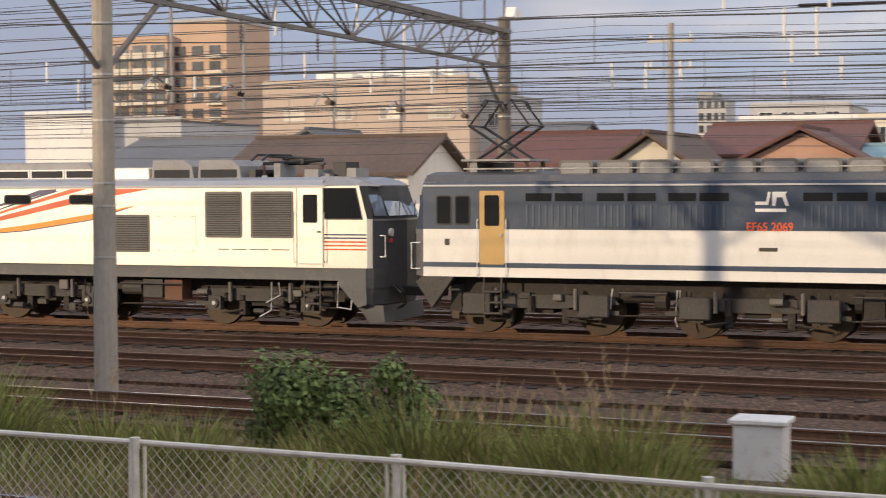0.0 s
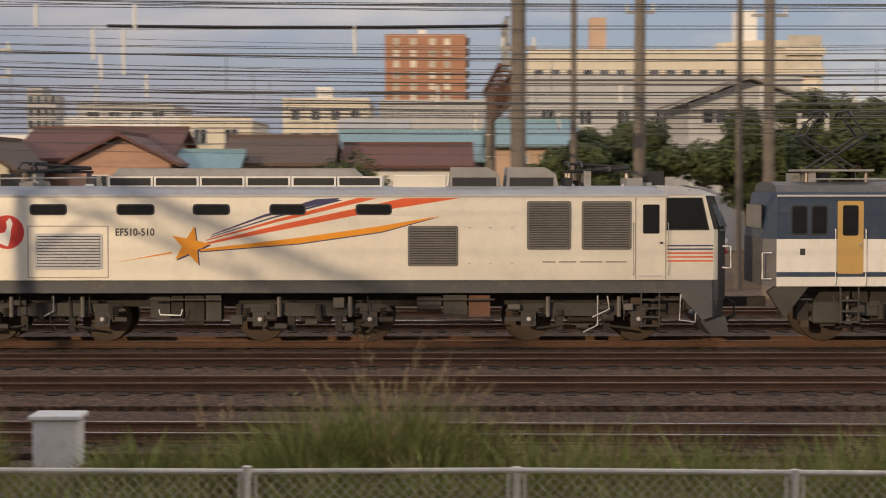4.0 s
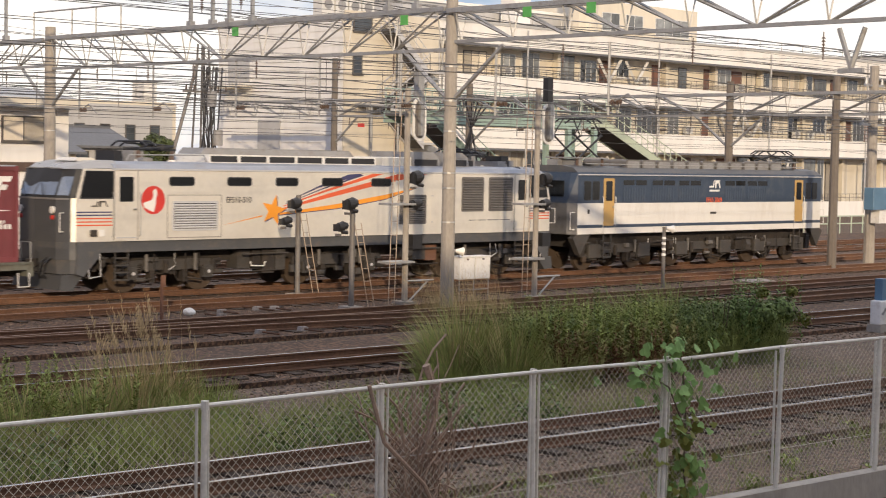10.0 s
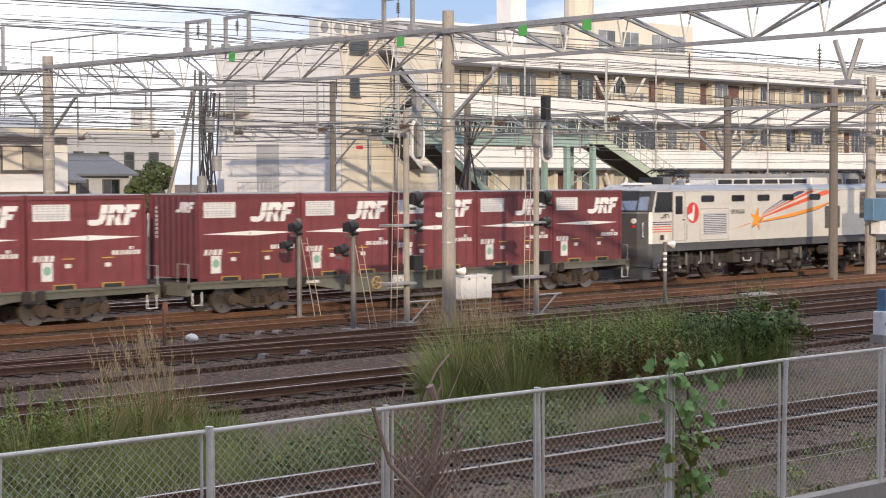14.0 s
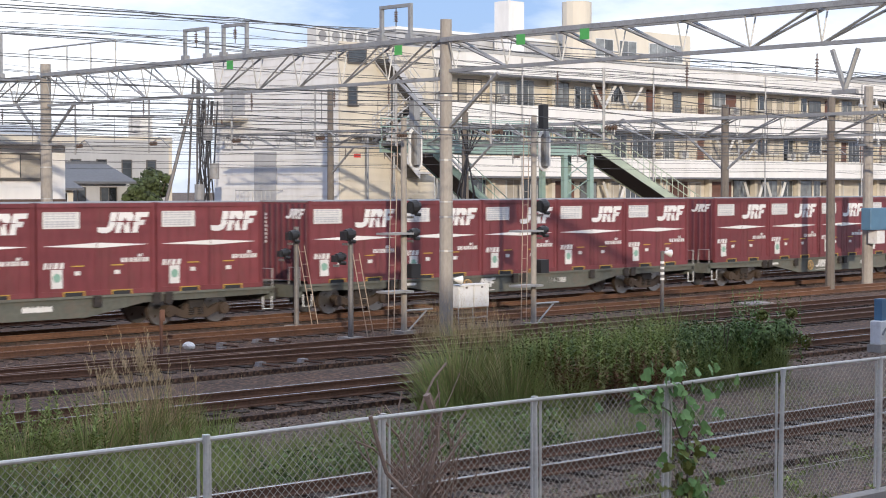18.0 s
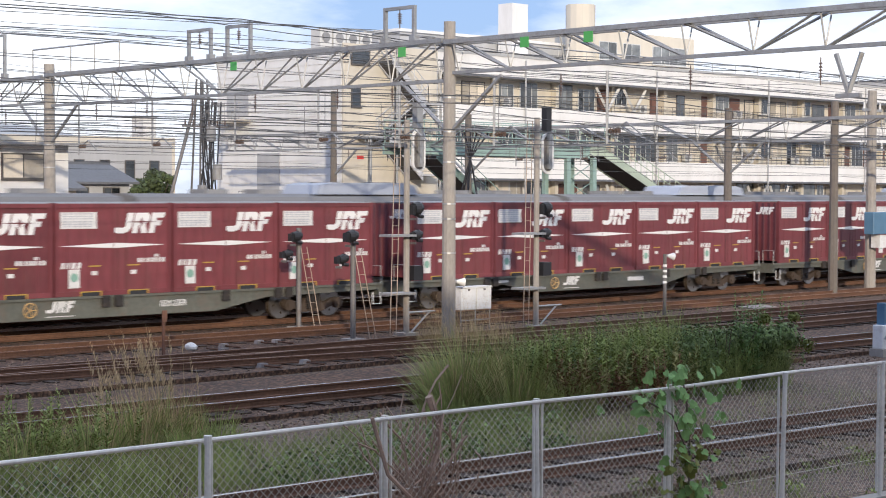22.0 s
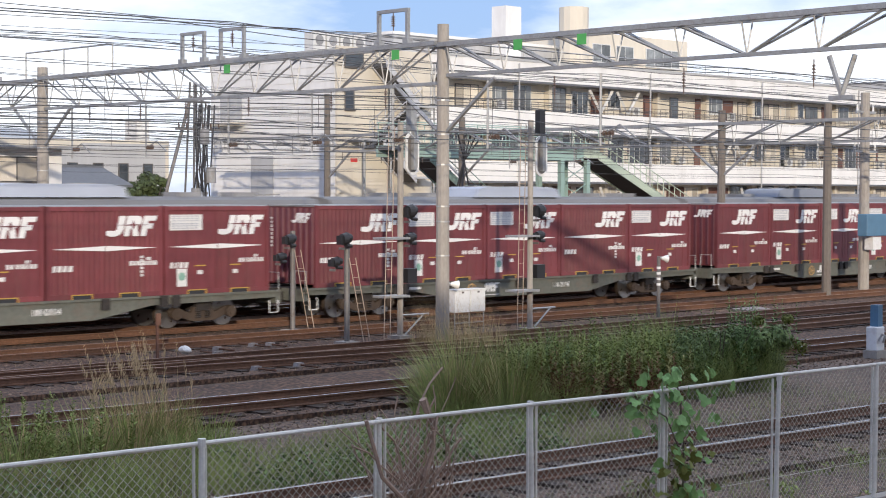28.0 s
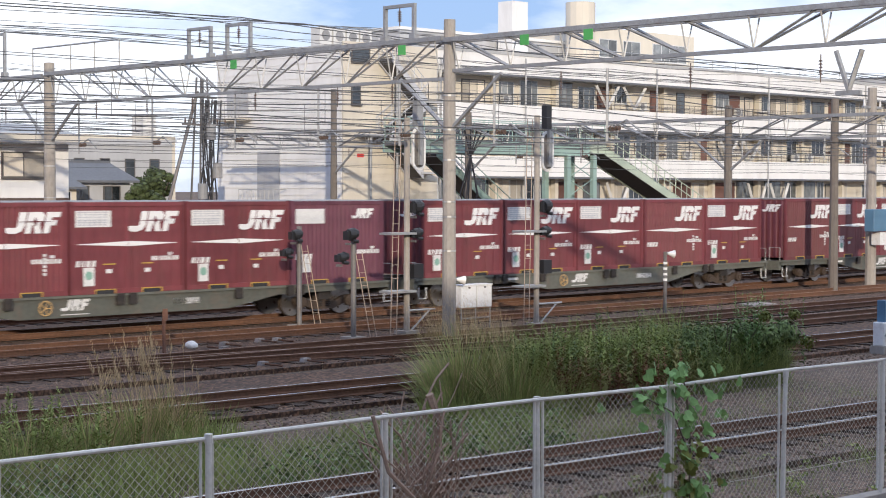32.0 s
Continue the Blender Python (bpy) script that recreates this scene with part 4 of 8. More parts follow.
def louvre_panel(parent, x0, x1, z0, z1, m, y, n=14, frame="louvre", label=""):
    p = part("louvre", bm_prism(B(), rrect(x0, x1, z0, z1, 0.05), y - 0.012, y), M[frame], parent, label)
    part("louvre_opening", box(x0 + 0.06, x1 - 0.06, y - 0.015, y - 0.012, z0 + 0.06, z1 - 0.06), M["dark_gap"], p)
    h = (z1 - z0 - 0.14) / n
    for i in range(n):
        z = z0 + 0.07 + h * i
        part("slat", bm_prism(B(), [(y - 0.015, z), (y - 0.032, z + h * 0.25), (y - 0.032, z + h * 0.5), (y - 0.016, z + h * 0.78)], x0 + 0.065, x1 - 0.065, "x"), M[m], p)
    return p


def pantograph(parent, x, z, up, m="roof_grey", w=1.0):
    """A diamond pantograph on its base frame and insulators."""
    p = part("pantograph", box(x - 0.85, x + 0.85, -0.75, 0.75, z + 0.28, z + 0.33), M[m], parent)
    for sx in (-0.7, 0.7):
        for sy in (-0.6, 0.6):
            bm = bm_tube(B(), (x + sx, sy, z), (x + sx, sy, z + 0.28), 0.07, 8, 0.05)
            part("insulator", bm, M["insul_br"], p)
    hk = z + 0.33 + up * 0.58
    ht = z + 0.33 + up
    reach = 0.74
    for sy in (-0.55, 0.55):
        for s in (-1, 1):
            part("lower_arm", bm_tube(B(), (x + s * 0.5, sy, z + 0.33), (x - s * reach, sy * 0.9, hk), 0.036, 6), M["black"], p)
            part("upper_arm", bm_tube(B(), (x + s * reach, sy * 0.9, hk), (x + s * 0.3, sy * 0.8, ht), 0.026, 6), M["black"], p)
    for s in (-1, 1):
        part("knee_tube", bm_tube(B(), (x + s * reach, -0.55, hk), (x + s * reach, 0.55, hk), 0.025, 6), M["black"], p)
        part("contact_strip", bm_path(B(), [(x + s * 0.3, -0.85, ht - 0.12), (x + s * 0.3, -0.6, ht + 0.02), (x + s * 0.3, 0.6, ht + 0.02), (x + s * 0.3, 0.85, ht - 0.12)], 0.03, 5), M["black"], p)
    return p


def arc(cx, cz, r, n=28, sx=1.0):
    return [(cx + sx * r * math.cos(2 * math.pi * i / n), cz + r * math.sin(2 * math.pi * i / n)) for i in range(n)]


def cab_end(parent, s, x0):
    """The raked cab end of the cream locomotive; s is the end that it stands at, x0 the end of its flat side."""
    # outlines in plan, from the side to the middle: under the waist, at the waist and under the roof
    low = [(0.0, 1.365), (0.13, 1.27), (0.34, 0.92), (0.44, 0.0)]
    top = [(-0.2, 1.375), (-0.07, 1.25), (0.09, 0.86), (0.15, 0.0)]

    def band(pts, z, grow=0.0, fall=0.0):
        half = [(s * (x0 + u + grow), -v - grow * 0.4, z - fall * v) for u, v in pts]
        return half + [(x, -y, zz) for x, y, zz in half[-2::-1]]

    def ring(x, xt, w, wt, z0, z1):
        return [(s * x, -w, z0), (s * x, w, z0), (s * xt, wt, z1), (s * xt, -wt, z1)]
    front = part("cab_front", bm_loft(B(), [band(low, 1.0), band(low, 2.6)]), M["nose_dark"], parent, "dark grey cab front")
    part("cab_side", bm_loft(B(), [ring(x0 - 1.06, x0 - 1.06, 1.43, 1.43, 1.48, 2.65), ring(x0 + 0.004, x0 + 0.004, 1.368, 1.368, 1.48, 2.65)]), M["cream"], front, "tapered cream cab side")
    part("cab_side", bm_loft(B(), [ring(x0 - 1.06, x0 - 1.06, 1.43, 1.43, 2.65, 3.43), ring(x0 + 0.004, x0 - 0.2, 1.368, 1.38, 2.65, 3.43)]), M["cream"], front, "tapered cream cab side")
    part("cab_corner", bm_loft(B(), [[(s * (x0 + u), -v, z) for u, v in ((0.0, 1.37), (0.07, 1.325), (0.11, 1.29), (-0.1, 1.2))] for z in (1.48, 2.64)]), M["cream"], front, "rounded cream cab corner")
    part("cab_mask", bm_loft(B(), [band(low, 2.642), band(top, 3.42)]), M["rubber"], front, "black window surround")
    part("waist_strip", bm_loft(B(), [band(low[1:], 2.595, 0.025), band(low[1:], 2.64, 0.025)]), M["nose"], front)
    part("lower_front", bm_loft(B(), [band([(u - 0.06, v * 0.96) for u, v in low], 0.62), band([(u - 0.01, v) for u, v in low], 1.1), band([(u + 0.006, v + 0.006) for u, v in low], 1.47)]), M["skirt"], front)
    for side in (-1, 1):
        for i, name in ((1, "corner_window"), (2, "windscreen")):
            c = []
            for pts, z, k in ((low, 2.642, 0.07), (top, 3.42, 0.1)):
                for j, e in ((i, 0.06), (i + 1, -0.06 if i < 2 else -0.02)):
                    u = pts[j][0] + (pts[i + 1][0] - pts[i][0]) * e
                    v = pts[j][1] + (pts[i + 1][1] - pts[i][1]) * e
                    c.append(Vector((s * (x0 + u + 0.008), side * (v + 0.008), z + (k if z < 3 else -k))))
            bm = B()
            bm.faces.new([bm.verts.new(p) for p in (c[0], c[1], c[3], c[2])])
            bmesh.ops.recalc_face_normals(bm, faces=bm.faces[:])
            bmesh.ops.solidify(bm, geom=bm.faces[:], thickness=0.006)
            part(name, bm, M["windscreen"], front)

    def on_side(x, z):
        u = (x - (x0 - 1.06)) / 1.06
        return -1.43 + 0.062 * max(0.0, u)
    # side window with its rim, and the stripes below it, laid on the tapered side
    for grow, name, m, off in ((0.035, "cab_window", "rubber", 0.004), (0.0, "cab_pane", "win_dark", 0.008)):
        bm = B()
        q = [(x0 - 1.1 - grow + 0.005, 2.66 - grow), (x0 - 0.13 + grow, 2.66 - grow), (x0 - 0.3 + grow, 3.36 + grow * 0.5), (x0 - 1.1 - grow + 0.005, 3.36 + grow * 0.5)]
        fs = [bm.verts.new((s * x, on_side(x, z) - off, z)) for x, z in q]
        bm.faces.new(fs)
        bmesh.ops.recalc_face_normals(bm, faces=bm.faces[:])
        bmesh.ops.solidify(bm, geom=bm.faces[:], thickness=0.004)
        part(name, bm, M[m], front)
    for mm, zz in (("navy", 2.27), ("navy", 2.19), ("vermil", 2.10), ("vermil", 2.01), ("vermil", 1.92)):
        bm = B()
        bm.faces.new([bm.verts.new((s * x, on_side(x, z) - 0.004, z)) for x, z in ((x0 - 1.08, zz - 0.017), (x0 - 0.01, zz - 0.017), (x0 - 0.01, zz + 0.017), (x0 - 1.08, zz + 0.017))])
        bmesh.ops.recalc_face_normals(bm, faces=bm.faces[:])
        bmesh.ops.solidify(bm, geom=bm.faces[:], thickness=0.003)
        part("cab_stripe", bm, M[mm], front)
    # hood over the windscreen
    part("cab_roof", bm_loft(B(), [[(s * x, -w, z), (s * x, w, z), (s * x, w * 0.8, z + h), (s * x, -w * 0.8, z + h)] for x, w, z, h in ((x0 - 1.3, 1.405, 3.44, 0.22), (x0 - 0.7, 1.39, 3.44, 0.2), (x0 - 0.25, 1.36, 3.425, 0.13), (x0 + 0.13, 1.0, 3.41, 0.03))]), M["nose"], front, "silver-grey cab roof")
    for yy in (-0.8, 0.8):
        part("headlight", bm_tube(B(), (s * (x0 + 0.3), yy, 2.32), (s * (x0 + 0.405), yy, 2.32), 0.1, 10), M["insul"], front)
        part("tail_lamp", bm_tube(B(), (s * (x0 + 0.3), yy, 2.12), (s * (x0 + 0.40), yy, 2.12), 0.06, 10), M["red"], front)
    for yy in (-0.5, 0.45):
        part("wiper", bm_tube(B(), (s * (x0 + 0.45), yy, 2.66), (s * (x0 + 0.34), yy + 0.3, 3.05), 0.012, 4), M["black"], front)
    # grab frame and coupler
    part("grab_frame", bm_path(B(), [(s * (x0 + 0.25), -1.15, 2.25), (s * (x0 + 0.42), -1.25, 2.25), (s * (x0 + 0.42), -1.25, 1.75), (s * (x0 + 0.25), -1.15, 1.75)], 0.018, 5), M["white"], front, "white grab frame")
    for k, zz in enumerate((1.2, 0.95)):
        part("air_hose", bm_path(B(), [(s * (x0 + 0.38), -0.55 - 0.2 * k, 1.05), (s * (x0 + 0.6), -0.55 - 0.2 * k, 0.9), (s * (x0 + 0.62), -0.5 - 0.2 * k, 0.6), (s * (x0 + 0.45), -0.4 - 0.2 * k, 0.5)], 0.025, 5), M["black"], front)
    cp = B()
    bm_box(cp, min(s * (x0 + 0.3), s * (x0 + 0.8)), max(s * (x0 + 0.3), s * (x0 + 0.8)), -0.16, 0.16, 0.78, 1.0)
    part("coupler", cp, M["under"], front)
    part("snow_plough", bm_prism(B(), [(s * (x0 - 0.35), 0.6), (s * (x0 + 0.33), 0.6), (s * (x0 + 0.38), 0.2), (s * (x0 + 0.0), 0.16)], -1.2, 1.2), M["nose_dark"], front)
    return front


def folded_pantograph(parent, x, z):
    """A single-arm pantograph, folded flat over its three insulators."""
    p = part("pantograph", box(x - 0.8, x + 0.8, -0.06, 0.06, z + 0.3, z + 0.36), M["black"], parent, "folded black pantograph")
    for sx, sy in ((-0.7, -0.4), (-0.7, 0.4), (0.7, 0.0)):
        part("insulator", bm_tube(B(), (x + sx, sy, z), (x + sx, sy, z + 0.3), 0.085, 8, 0.06), M["insul_br"], p)
        part("foot", bm_tube(B(), (x + sx, sy, z - 0.02), (x + sx, sy, z + 0.05), 0.13, 8, 0.11), M["insul"], p)
    for sy in (-0.4, 0.4):
        part("lower_arm", bm_tube(B(), (x - 0.7, sy, z + 0.34), (x + 0.75, 0.0, z + 0.42), 0.045, 6), M["black"], p)
        part("upper_arm", bm_tube(B(), (x + 0.75, 0.0, z + 0.44), (x - 0.65, sy, z + 0.52), 0.03, 6), M["black"], p)
    for d in (-0.75, -0.45):
        part("contact_strip", bm_path(B(), [(x + d, -0.9, z + 0.42), (x + d, -0.6, z + 0.56), (x + d, 0.6, z + 0.56), (x + d, 0.9, z + 0.42)], 0.03, 5), M["black"], p)
    part("spring_box", box(x - 0.25, x + 0.3, -0.18, 0.18, z + 0.34, z + 0.46), M["under_grey"], p)
    return p


def cream_locomotive():
    L = thing("electric_locomotive", "cream electric locomotive with an orange shooting-star livery and grey skirt", "locomotive")
    Y = -1.43
    o = 2.45
    body = part("body", bm_loft(B(), [[(x, -1.43, 1.48), (x, 1.43, 1.48), (x, 1.43, 3.36), (x, 1.40, 3.44), (x, -1.40, 3.44), (x, -1.43, 3.36)] for x in (-8.0, 8.55)]), M["cream"], L)
    part("skirt", bm_prism(B(), [(-9.0, 1.02), (-8.5, 1.18), (9.05, 1.18), (9.55, 1.02), (9.55, 1.475), (-9.0, 1.475)], -1.38, 1.38), M["skirt"], L, "dark grey skirt")
    part("underframe", box(-9.0, 9.0, -0.7, 0.7, 0.82, 1.175), M["under"], L)
    roof = part("roof", bm_loft(B(), [[(x, -1.402, 3.442), (x, 1.402, 3.442), (x, 1.30, 3.56), (x, 0.9, 3.64), (x, -0.9, 3.64), (x, -1.30, 3.56)] for x in (-7.9, 8.45)]), M["roof_blue"], L)
    part("gutter", box(-8.0, 8.55, -1.45, -1.405, 3.40, 3.445), M["louvre_lt"], L)
    for s in (-1, 1):
        e = 9.6 if s > 0 else 9.05
        cab_end(L, s, e)
        # side corner skirts that slope below the cabs
        part("corner_skirt", bm_prism(B(), [(s * (e - 0.75), 1.47), (s * (e - 0.02), 1.47), (s * (e - 0.02), 0.62), (s * (e - 0.25), 0.55), (s * (e - 0.75), 1.1)], -1.375, -1.2), M["skirt"], L)
        ladder(L, s * (e - 1.45), (0.42, 0.62, 0.82, 1.02), y=-1.34)
        part("step_frame", bm_path(B(), [(s * (e - 0.75), -1.37, 1.15), (s * (e - 0.78), -1.37, 0.55), (s * (e - 0.42), -1.37, 0.5), (s * (e - 0.4), -1.37, 0.72)], 0.018, 5), M["louvre_lt"], L)
    # doors with windows and hand rails
    for x0, x1 in ((-5.44, -4.72), (10.26, 10.92)):
        x0, x1 = x0 - o, x1 - o
        d = part("cab_door", bm_prism(B(), rrect(x0, x1, 1.51, 3.37, 0.03), Y - 0.008, Y), M["cream"], L)
        part("door_seam", bm_prism(B(), rrect(x0 - 0.03, x0 - 0.002, 1.5, 3.38, 0.01), Y - 0.009, Y), M["seam"], d)
        part("door_seam", bm_prism(B(), rrect(x1 + 0.002, x1 + 0.03, 1.5, 3.38, 0.01), Y - 0.009, Y), M["seam"], d)
        part("door_window", bm_prism(B(), rrect(x0 + 0.15, x1 - 0.13, 2.55, 3.22, 0.03), Y - 0.014, Y - 0.006), M["win_dark"], d)
        part("door_handle", box(x1 - 0.12, x1 - 0.06, Y - 0.05, Y - 0.008, 2.32, 2.36), M["black"], d)
        for xx in (x0 - 0.07, x1 + 0.07):
            part("hand_rail", bm_path(B(), [(xx, Y - 0.005, 1.6), (xx, Y - 0.06, 1.65), (xx, Y - 0.06, 2.75), (xx, Y - 0.005, 2.8)], 0.012, 5), M["galv"], L)
        part("door_step", box(x0 + 0.05, x1 - 0.05, Y - 0.02, Y - 0.008, 1.56, 1.585), M["louvre_lt"], d)
    # high body windows
    for x0, x1 in ((-3.68, -2.82), (-1.69, -0.81), (0.06, 0.92), (1.82, 2.66), (3.8, 4.64)):
        w = part("body_window", bm_prism(B(), rrect(x0 - o, x1 - o, 2.98, 3.235, 0.08), Y - 0.006, Y), M["rubber"], L)
        part("pane", bm_prism(B(), rrect(x0 - o + 0.04, x1 - o - 0.04, 3.01, 3.205, 0.06), Y - 0.009, Y - 0.006), M["win_dark"], w)
    # louvres and hatches
    pn = part("side_panel", bm_prism(B(), rrect(-3.71 - o, -1.9 - o, 1.56, 2.71, 0.02), Y - 0.006, Y), M["cream"], L)
    part("panel_seam", bm_prism(B(), rrect(-3.74 - o, -1.87 - o, 1.53, 2.74, 0.02), Y - 0.002, Y), M["seam"], pn)
    louvre_panel(L, -3.57 - o, -2.01 - o, 1.73, 2.56, "louvre_lt", Y - 0.006, 10, frame="louvre_lt", label="pale louvred grille")
    louvre_panel(L, 5.0 - o, 6.16 - o, 1.8, 2.73, "louvre", Y, 14)
    louvre_panel(L, 7.74 - o, 8.76 - o, 2.18, 3.3, "louvre", Y, 18)
    louvre_panel(L, 9.0 - o, 10.15 - o, 2.18, 3.3, "louvre", Y, 18)
    hp = part("hatch", bm_prism(B(), rrect(6.34 - o, 7.48 - o, 1.83, 2.72, 0.02), Y - 0.008, Y), M["cream"], L)
    bm = B()
    for bx in (6.42, 6.9, 7.4):
        for bz in (1.86, 2.69):
            bm_box(bm, bx - o - 0.03, bx - o + 0.03, Y - 0.016, Y - 0.008, bz - 0.015, bz + 0.015)
    part("hatch_clip", bm, M["louvre_lt"], hp)
    # livery
    star = []
    for i in range(10):
        r = 0.47 if i % 2 == 0 else 0.19
        a = radians(78 + 36 * i)
        star.append((0.0 - o + r * math.cos(a), 2.27 + r * math.sin(a)))
    decal("star", L, star, "orange", Y, "orange star", 0.006)
    decal("star_shadow", L, [(u + 0.03, v - 0.03) for u, v in star], "navy", Y, "", 0.003)
    def streak(lower, upper, m, label, thick=0.004):
        decal("streak", L, [(u - o, v) for u, v in lower + upper], m, Y, label, thick)

    streak([(0.22, 2.12), (2.5, 2.30), (4.4, 2.57), (5.8, 2.95)], [(4.4, 2.66), (2.5, 2.4), (0.22, 2.17)], "navy", "dark edge of the orange streak", 0.003)
    streak([(0.22, 2.145), (2.5, 2.325), (4.4, 2.595), (5.8, 2.97)], [(4.4, 2.73), (2.5, 2.46), (0.25, 2.20)], "orange", "orange streak")
    streak([(0.28, 2.29), (2.0, 2.62), (3.9, 2.99), (4.75, 3.14), (6.2, 3.37)], [(4.9, 3.365), (3.9, 3.15), (2.0, 2.745), (0.3, 2.33)], "vermil", "vermilion streak")
    streak([(0.36, 2.385), (2.0, 2.82), (3.9, 3.27), (4.3, 3.365)], [(3.85, 3.37), (2.0, 2.885), (0.36, 2.41)], "vermil", "thin vermilion streak")
    streak([(0.46, 2.465), (1.9, 2.905), (3.5, 3.32)], [(3.4, 3.34), (1.9, 2.94), (0.46, 2.48)], "navy", "thin dark blue streak")
    streak([(0.5, 2.515), (1.7, 2.935), (2.55, 3.13), (3.3, 3.30)], [(3.45, 3.375), (2.9, 3.345), (1.7, 2.99), (0.5, 2.535)], "navy", "dark blue streak")
    decal("tail_streak", L, [(-1.83 - o, 1.87), (-0.42 - o, 2.10), (-0.42 - o, 2.14)], "orange", Y, "thin orange tail")
    decal("disc", L, arc(-4.2 - o, 2.59, 0.39), "red", Y, "red disc with a white shape", 0.003)
    decal("disc_shape", L, [(-4.2 - o + u, 2.59 + v) for u, v in ((0.07, 0.33), (0.13, 0.2), (0.09, 0.05), (0.08, -0.1), (0.02, -0.33), (-0.08, -0.3), (-0.3, -0.2), (-0.33, -0.08), (-0.2, -0.04), (-0.05, 0.0), (0.0, 0.12), (-0.02, 0.24))], "white", Y, "white shape", 0.006)
    lettering("number_lettering", "EF510-510", 0.235, M["grey_ink"], L, (-1.27 - o, Y - 0.006, 2.58), "dark grey number lettering", 0.9)
    rr = random.Random(3)
    x = 8.1 - o
    for wlen in (0.3, 0.4, 0.52, 0.48):
        part("lettering_bar", bm_prism(B(), rect(x, x + wlen, 1.885, 1.91), Y - 0.004, Y), M["louvre"], L, "small grey lettering")
        x += wlen + 0.08
    lg = B()
    bm_prism(lg, [(-6.18 - o, 2.42), (-5.98 - o, 2.42), (-5.96 - o, 2.56), (-6.0 - o, 2.56), (-6.02 - o, 2.45), (-6.18 - o, 2.45)], Y - 0.004, Y)
    bm_prism(lg, [(-5.93 - o, 2.42), (-5.88 - o, 2.42), (-5.86 - o, 2.53), (-5.74 - o, 2.53), (-5.70 - o, 2.42), (-5.66 - o, 2.42), (-5.72 - o, 2.57), (-5.93 - o, 2.57)], Y - 0.004, Y)
    part("emblem", lg, M["grey_ink"], L, "small dark grey company emblem")
    decal("data_plate", L, rect(-6.2 - o, -5.98 - o, 1.62, 1.8), "grey_ink", Y)
    decal("data_plate", L, rect(-5.93 - o, -5.76 - o, 1.62, 1.8), "white", Y)
    # roof gear
    for i in range(6):
        a = -1.97 - o + i * 1.065
        c = part("roof_duct", box(a, a + 1.04, -0.95, 0.95, 3.60, 3.87), M["white_box"], L, "pale roof duct with a dark opening")
        part("duct_opening", box(a + 0.05, a + 0.99, -0.957, -0.95, 3.66, 3.83), M["dark_gap"], c)
    part("roof_walk", bm_prism(B(), [(-1.97 - o, 3.875), (3.9 - o, 3.875), (3.7 - o, 4.06), (-1.8 - o, 4.06)], -0.5, 0.6), M["roof_grey"], L)
    part("roof_box", box(4.65 - o, 5.9 - o, -1.0, 1.0, 3.58, 3.9), M["cream"], L, bevel=0.03)
    for a in (5.95, 7.28):
        hd = part("roof_hood", bm_prism(B(), [(a - o, 3.6), (a + 1.22 - o, 3.6), (a + 1.16 - o, 3.92), (a + 0.9 - o, 4.08), (a + 0.05 - o, 4.08)], -0.98, 0.98), M["roof_grey"], L)
        part("duct_opening", box(a + 0.08 - o, a + 1.1 - o, -0.985, -0.98, 3.64, 3.84), M["dark_gap"], hd)
    folded_pantograph(L, -3.3 - o, 3.64)
    folded_pantograph(L, 9.5 - o, 3.64)
    rr = random.Random(8)
    for i in range(12):
        xx = rr.choice((-4.6, -4.1, -2.2, 8.7, 9.0, 10.6, 11.0, 10.2)) - o + rr.uniform(-0.2, 0.2)
        h = rr.uniform(0.12, 0.42)
        part("roof_fitting", box(xx, xx + rr.uniform(0.12, 0.4), rr.uniform(-0.9, 0.2), rr.uniform(0.3, 0.8), 3.6, 3.6 + h), M[rr.choice(("roof_grey", "black", "insul", "roof_grey"))], L)
    part("roof_pipe", bm_path(B(), [(-4.8 - o, -1.0, 3.66), (-4.7 - o, -1.0, 3.82), (-2.2 - o, -1.0, 3.84), (-2.1 - o, -1.0, 3.66)], 0.02, 5), M["galv"], L)
    part("roof_vent", bm_prism(B(), [(-6.1 - o, 3.63), (-5.4 - o, 3.63), (-5.55 - o, 3.72), (-6.0 - o, 3.72)], -0.5, 0.5), M["cream"], L)
    # running gear
    for a, b in ((-4.65, -2.09), (1.51, 4.16), (7.84, 10.31)):
        bogie(L, (a + b) / 2 - o, 2.55, 0.56)
    underfloor(L, ((-1.0 - o, 0.7 - o), (5.2 - o, 7.0 - o)), 11, tone=("under", "under_grey", "under", "brown_post"))
    for a in (-5.9, 11.2):
        underfloor(L, ((a - 0.45 - o, a + 0.35 - o),), 5)
    part("white_bracket", bm_path(B(), [(-0.75 - o, -1.33, 0.8), (-0.72 - o, -1.33, 0.68), (-0.25 - o, -1.33, 0.66), (-0.2 - o, -1.33, 0.8)], 0.018, 5), M["white"], L)
    return L


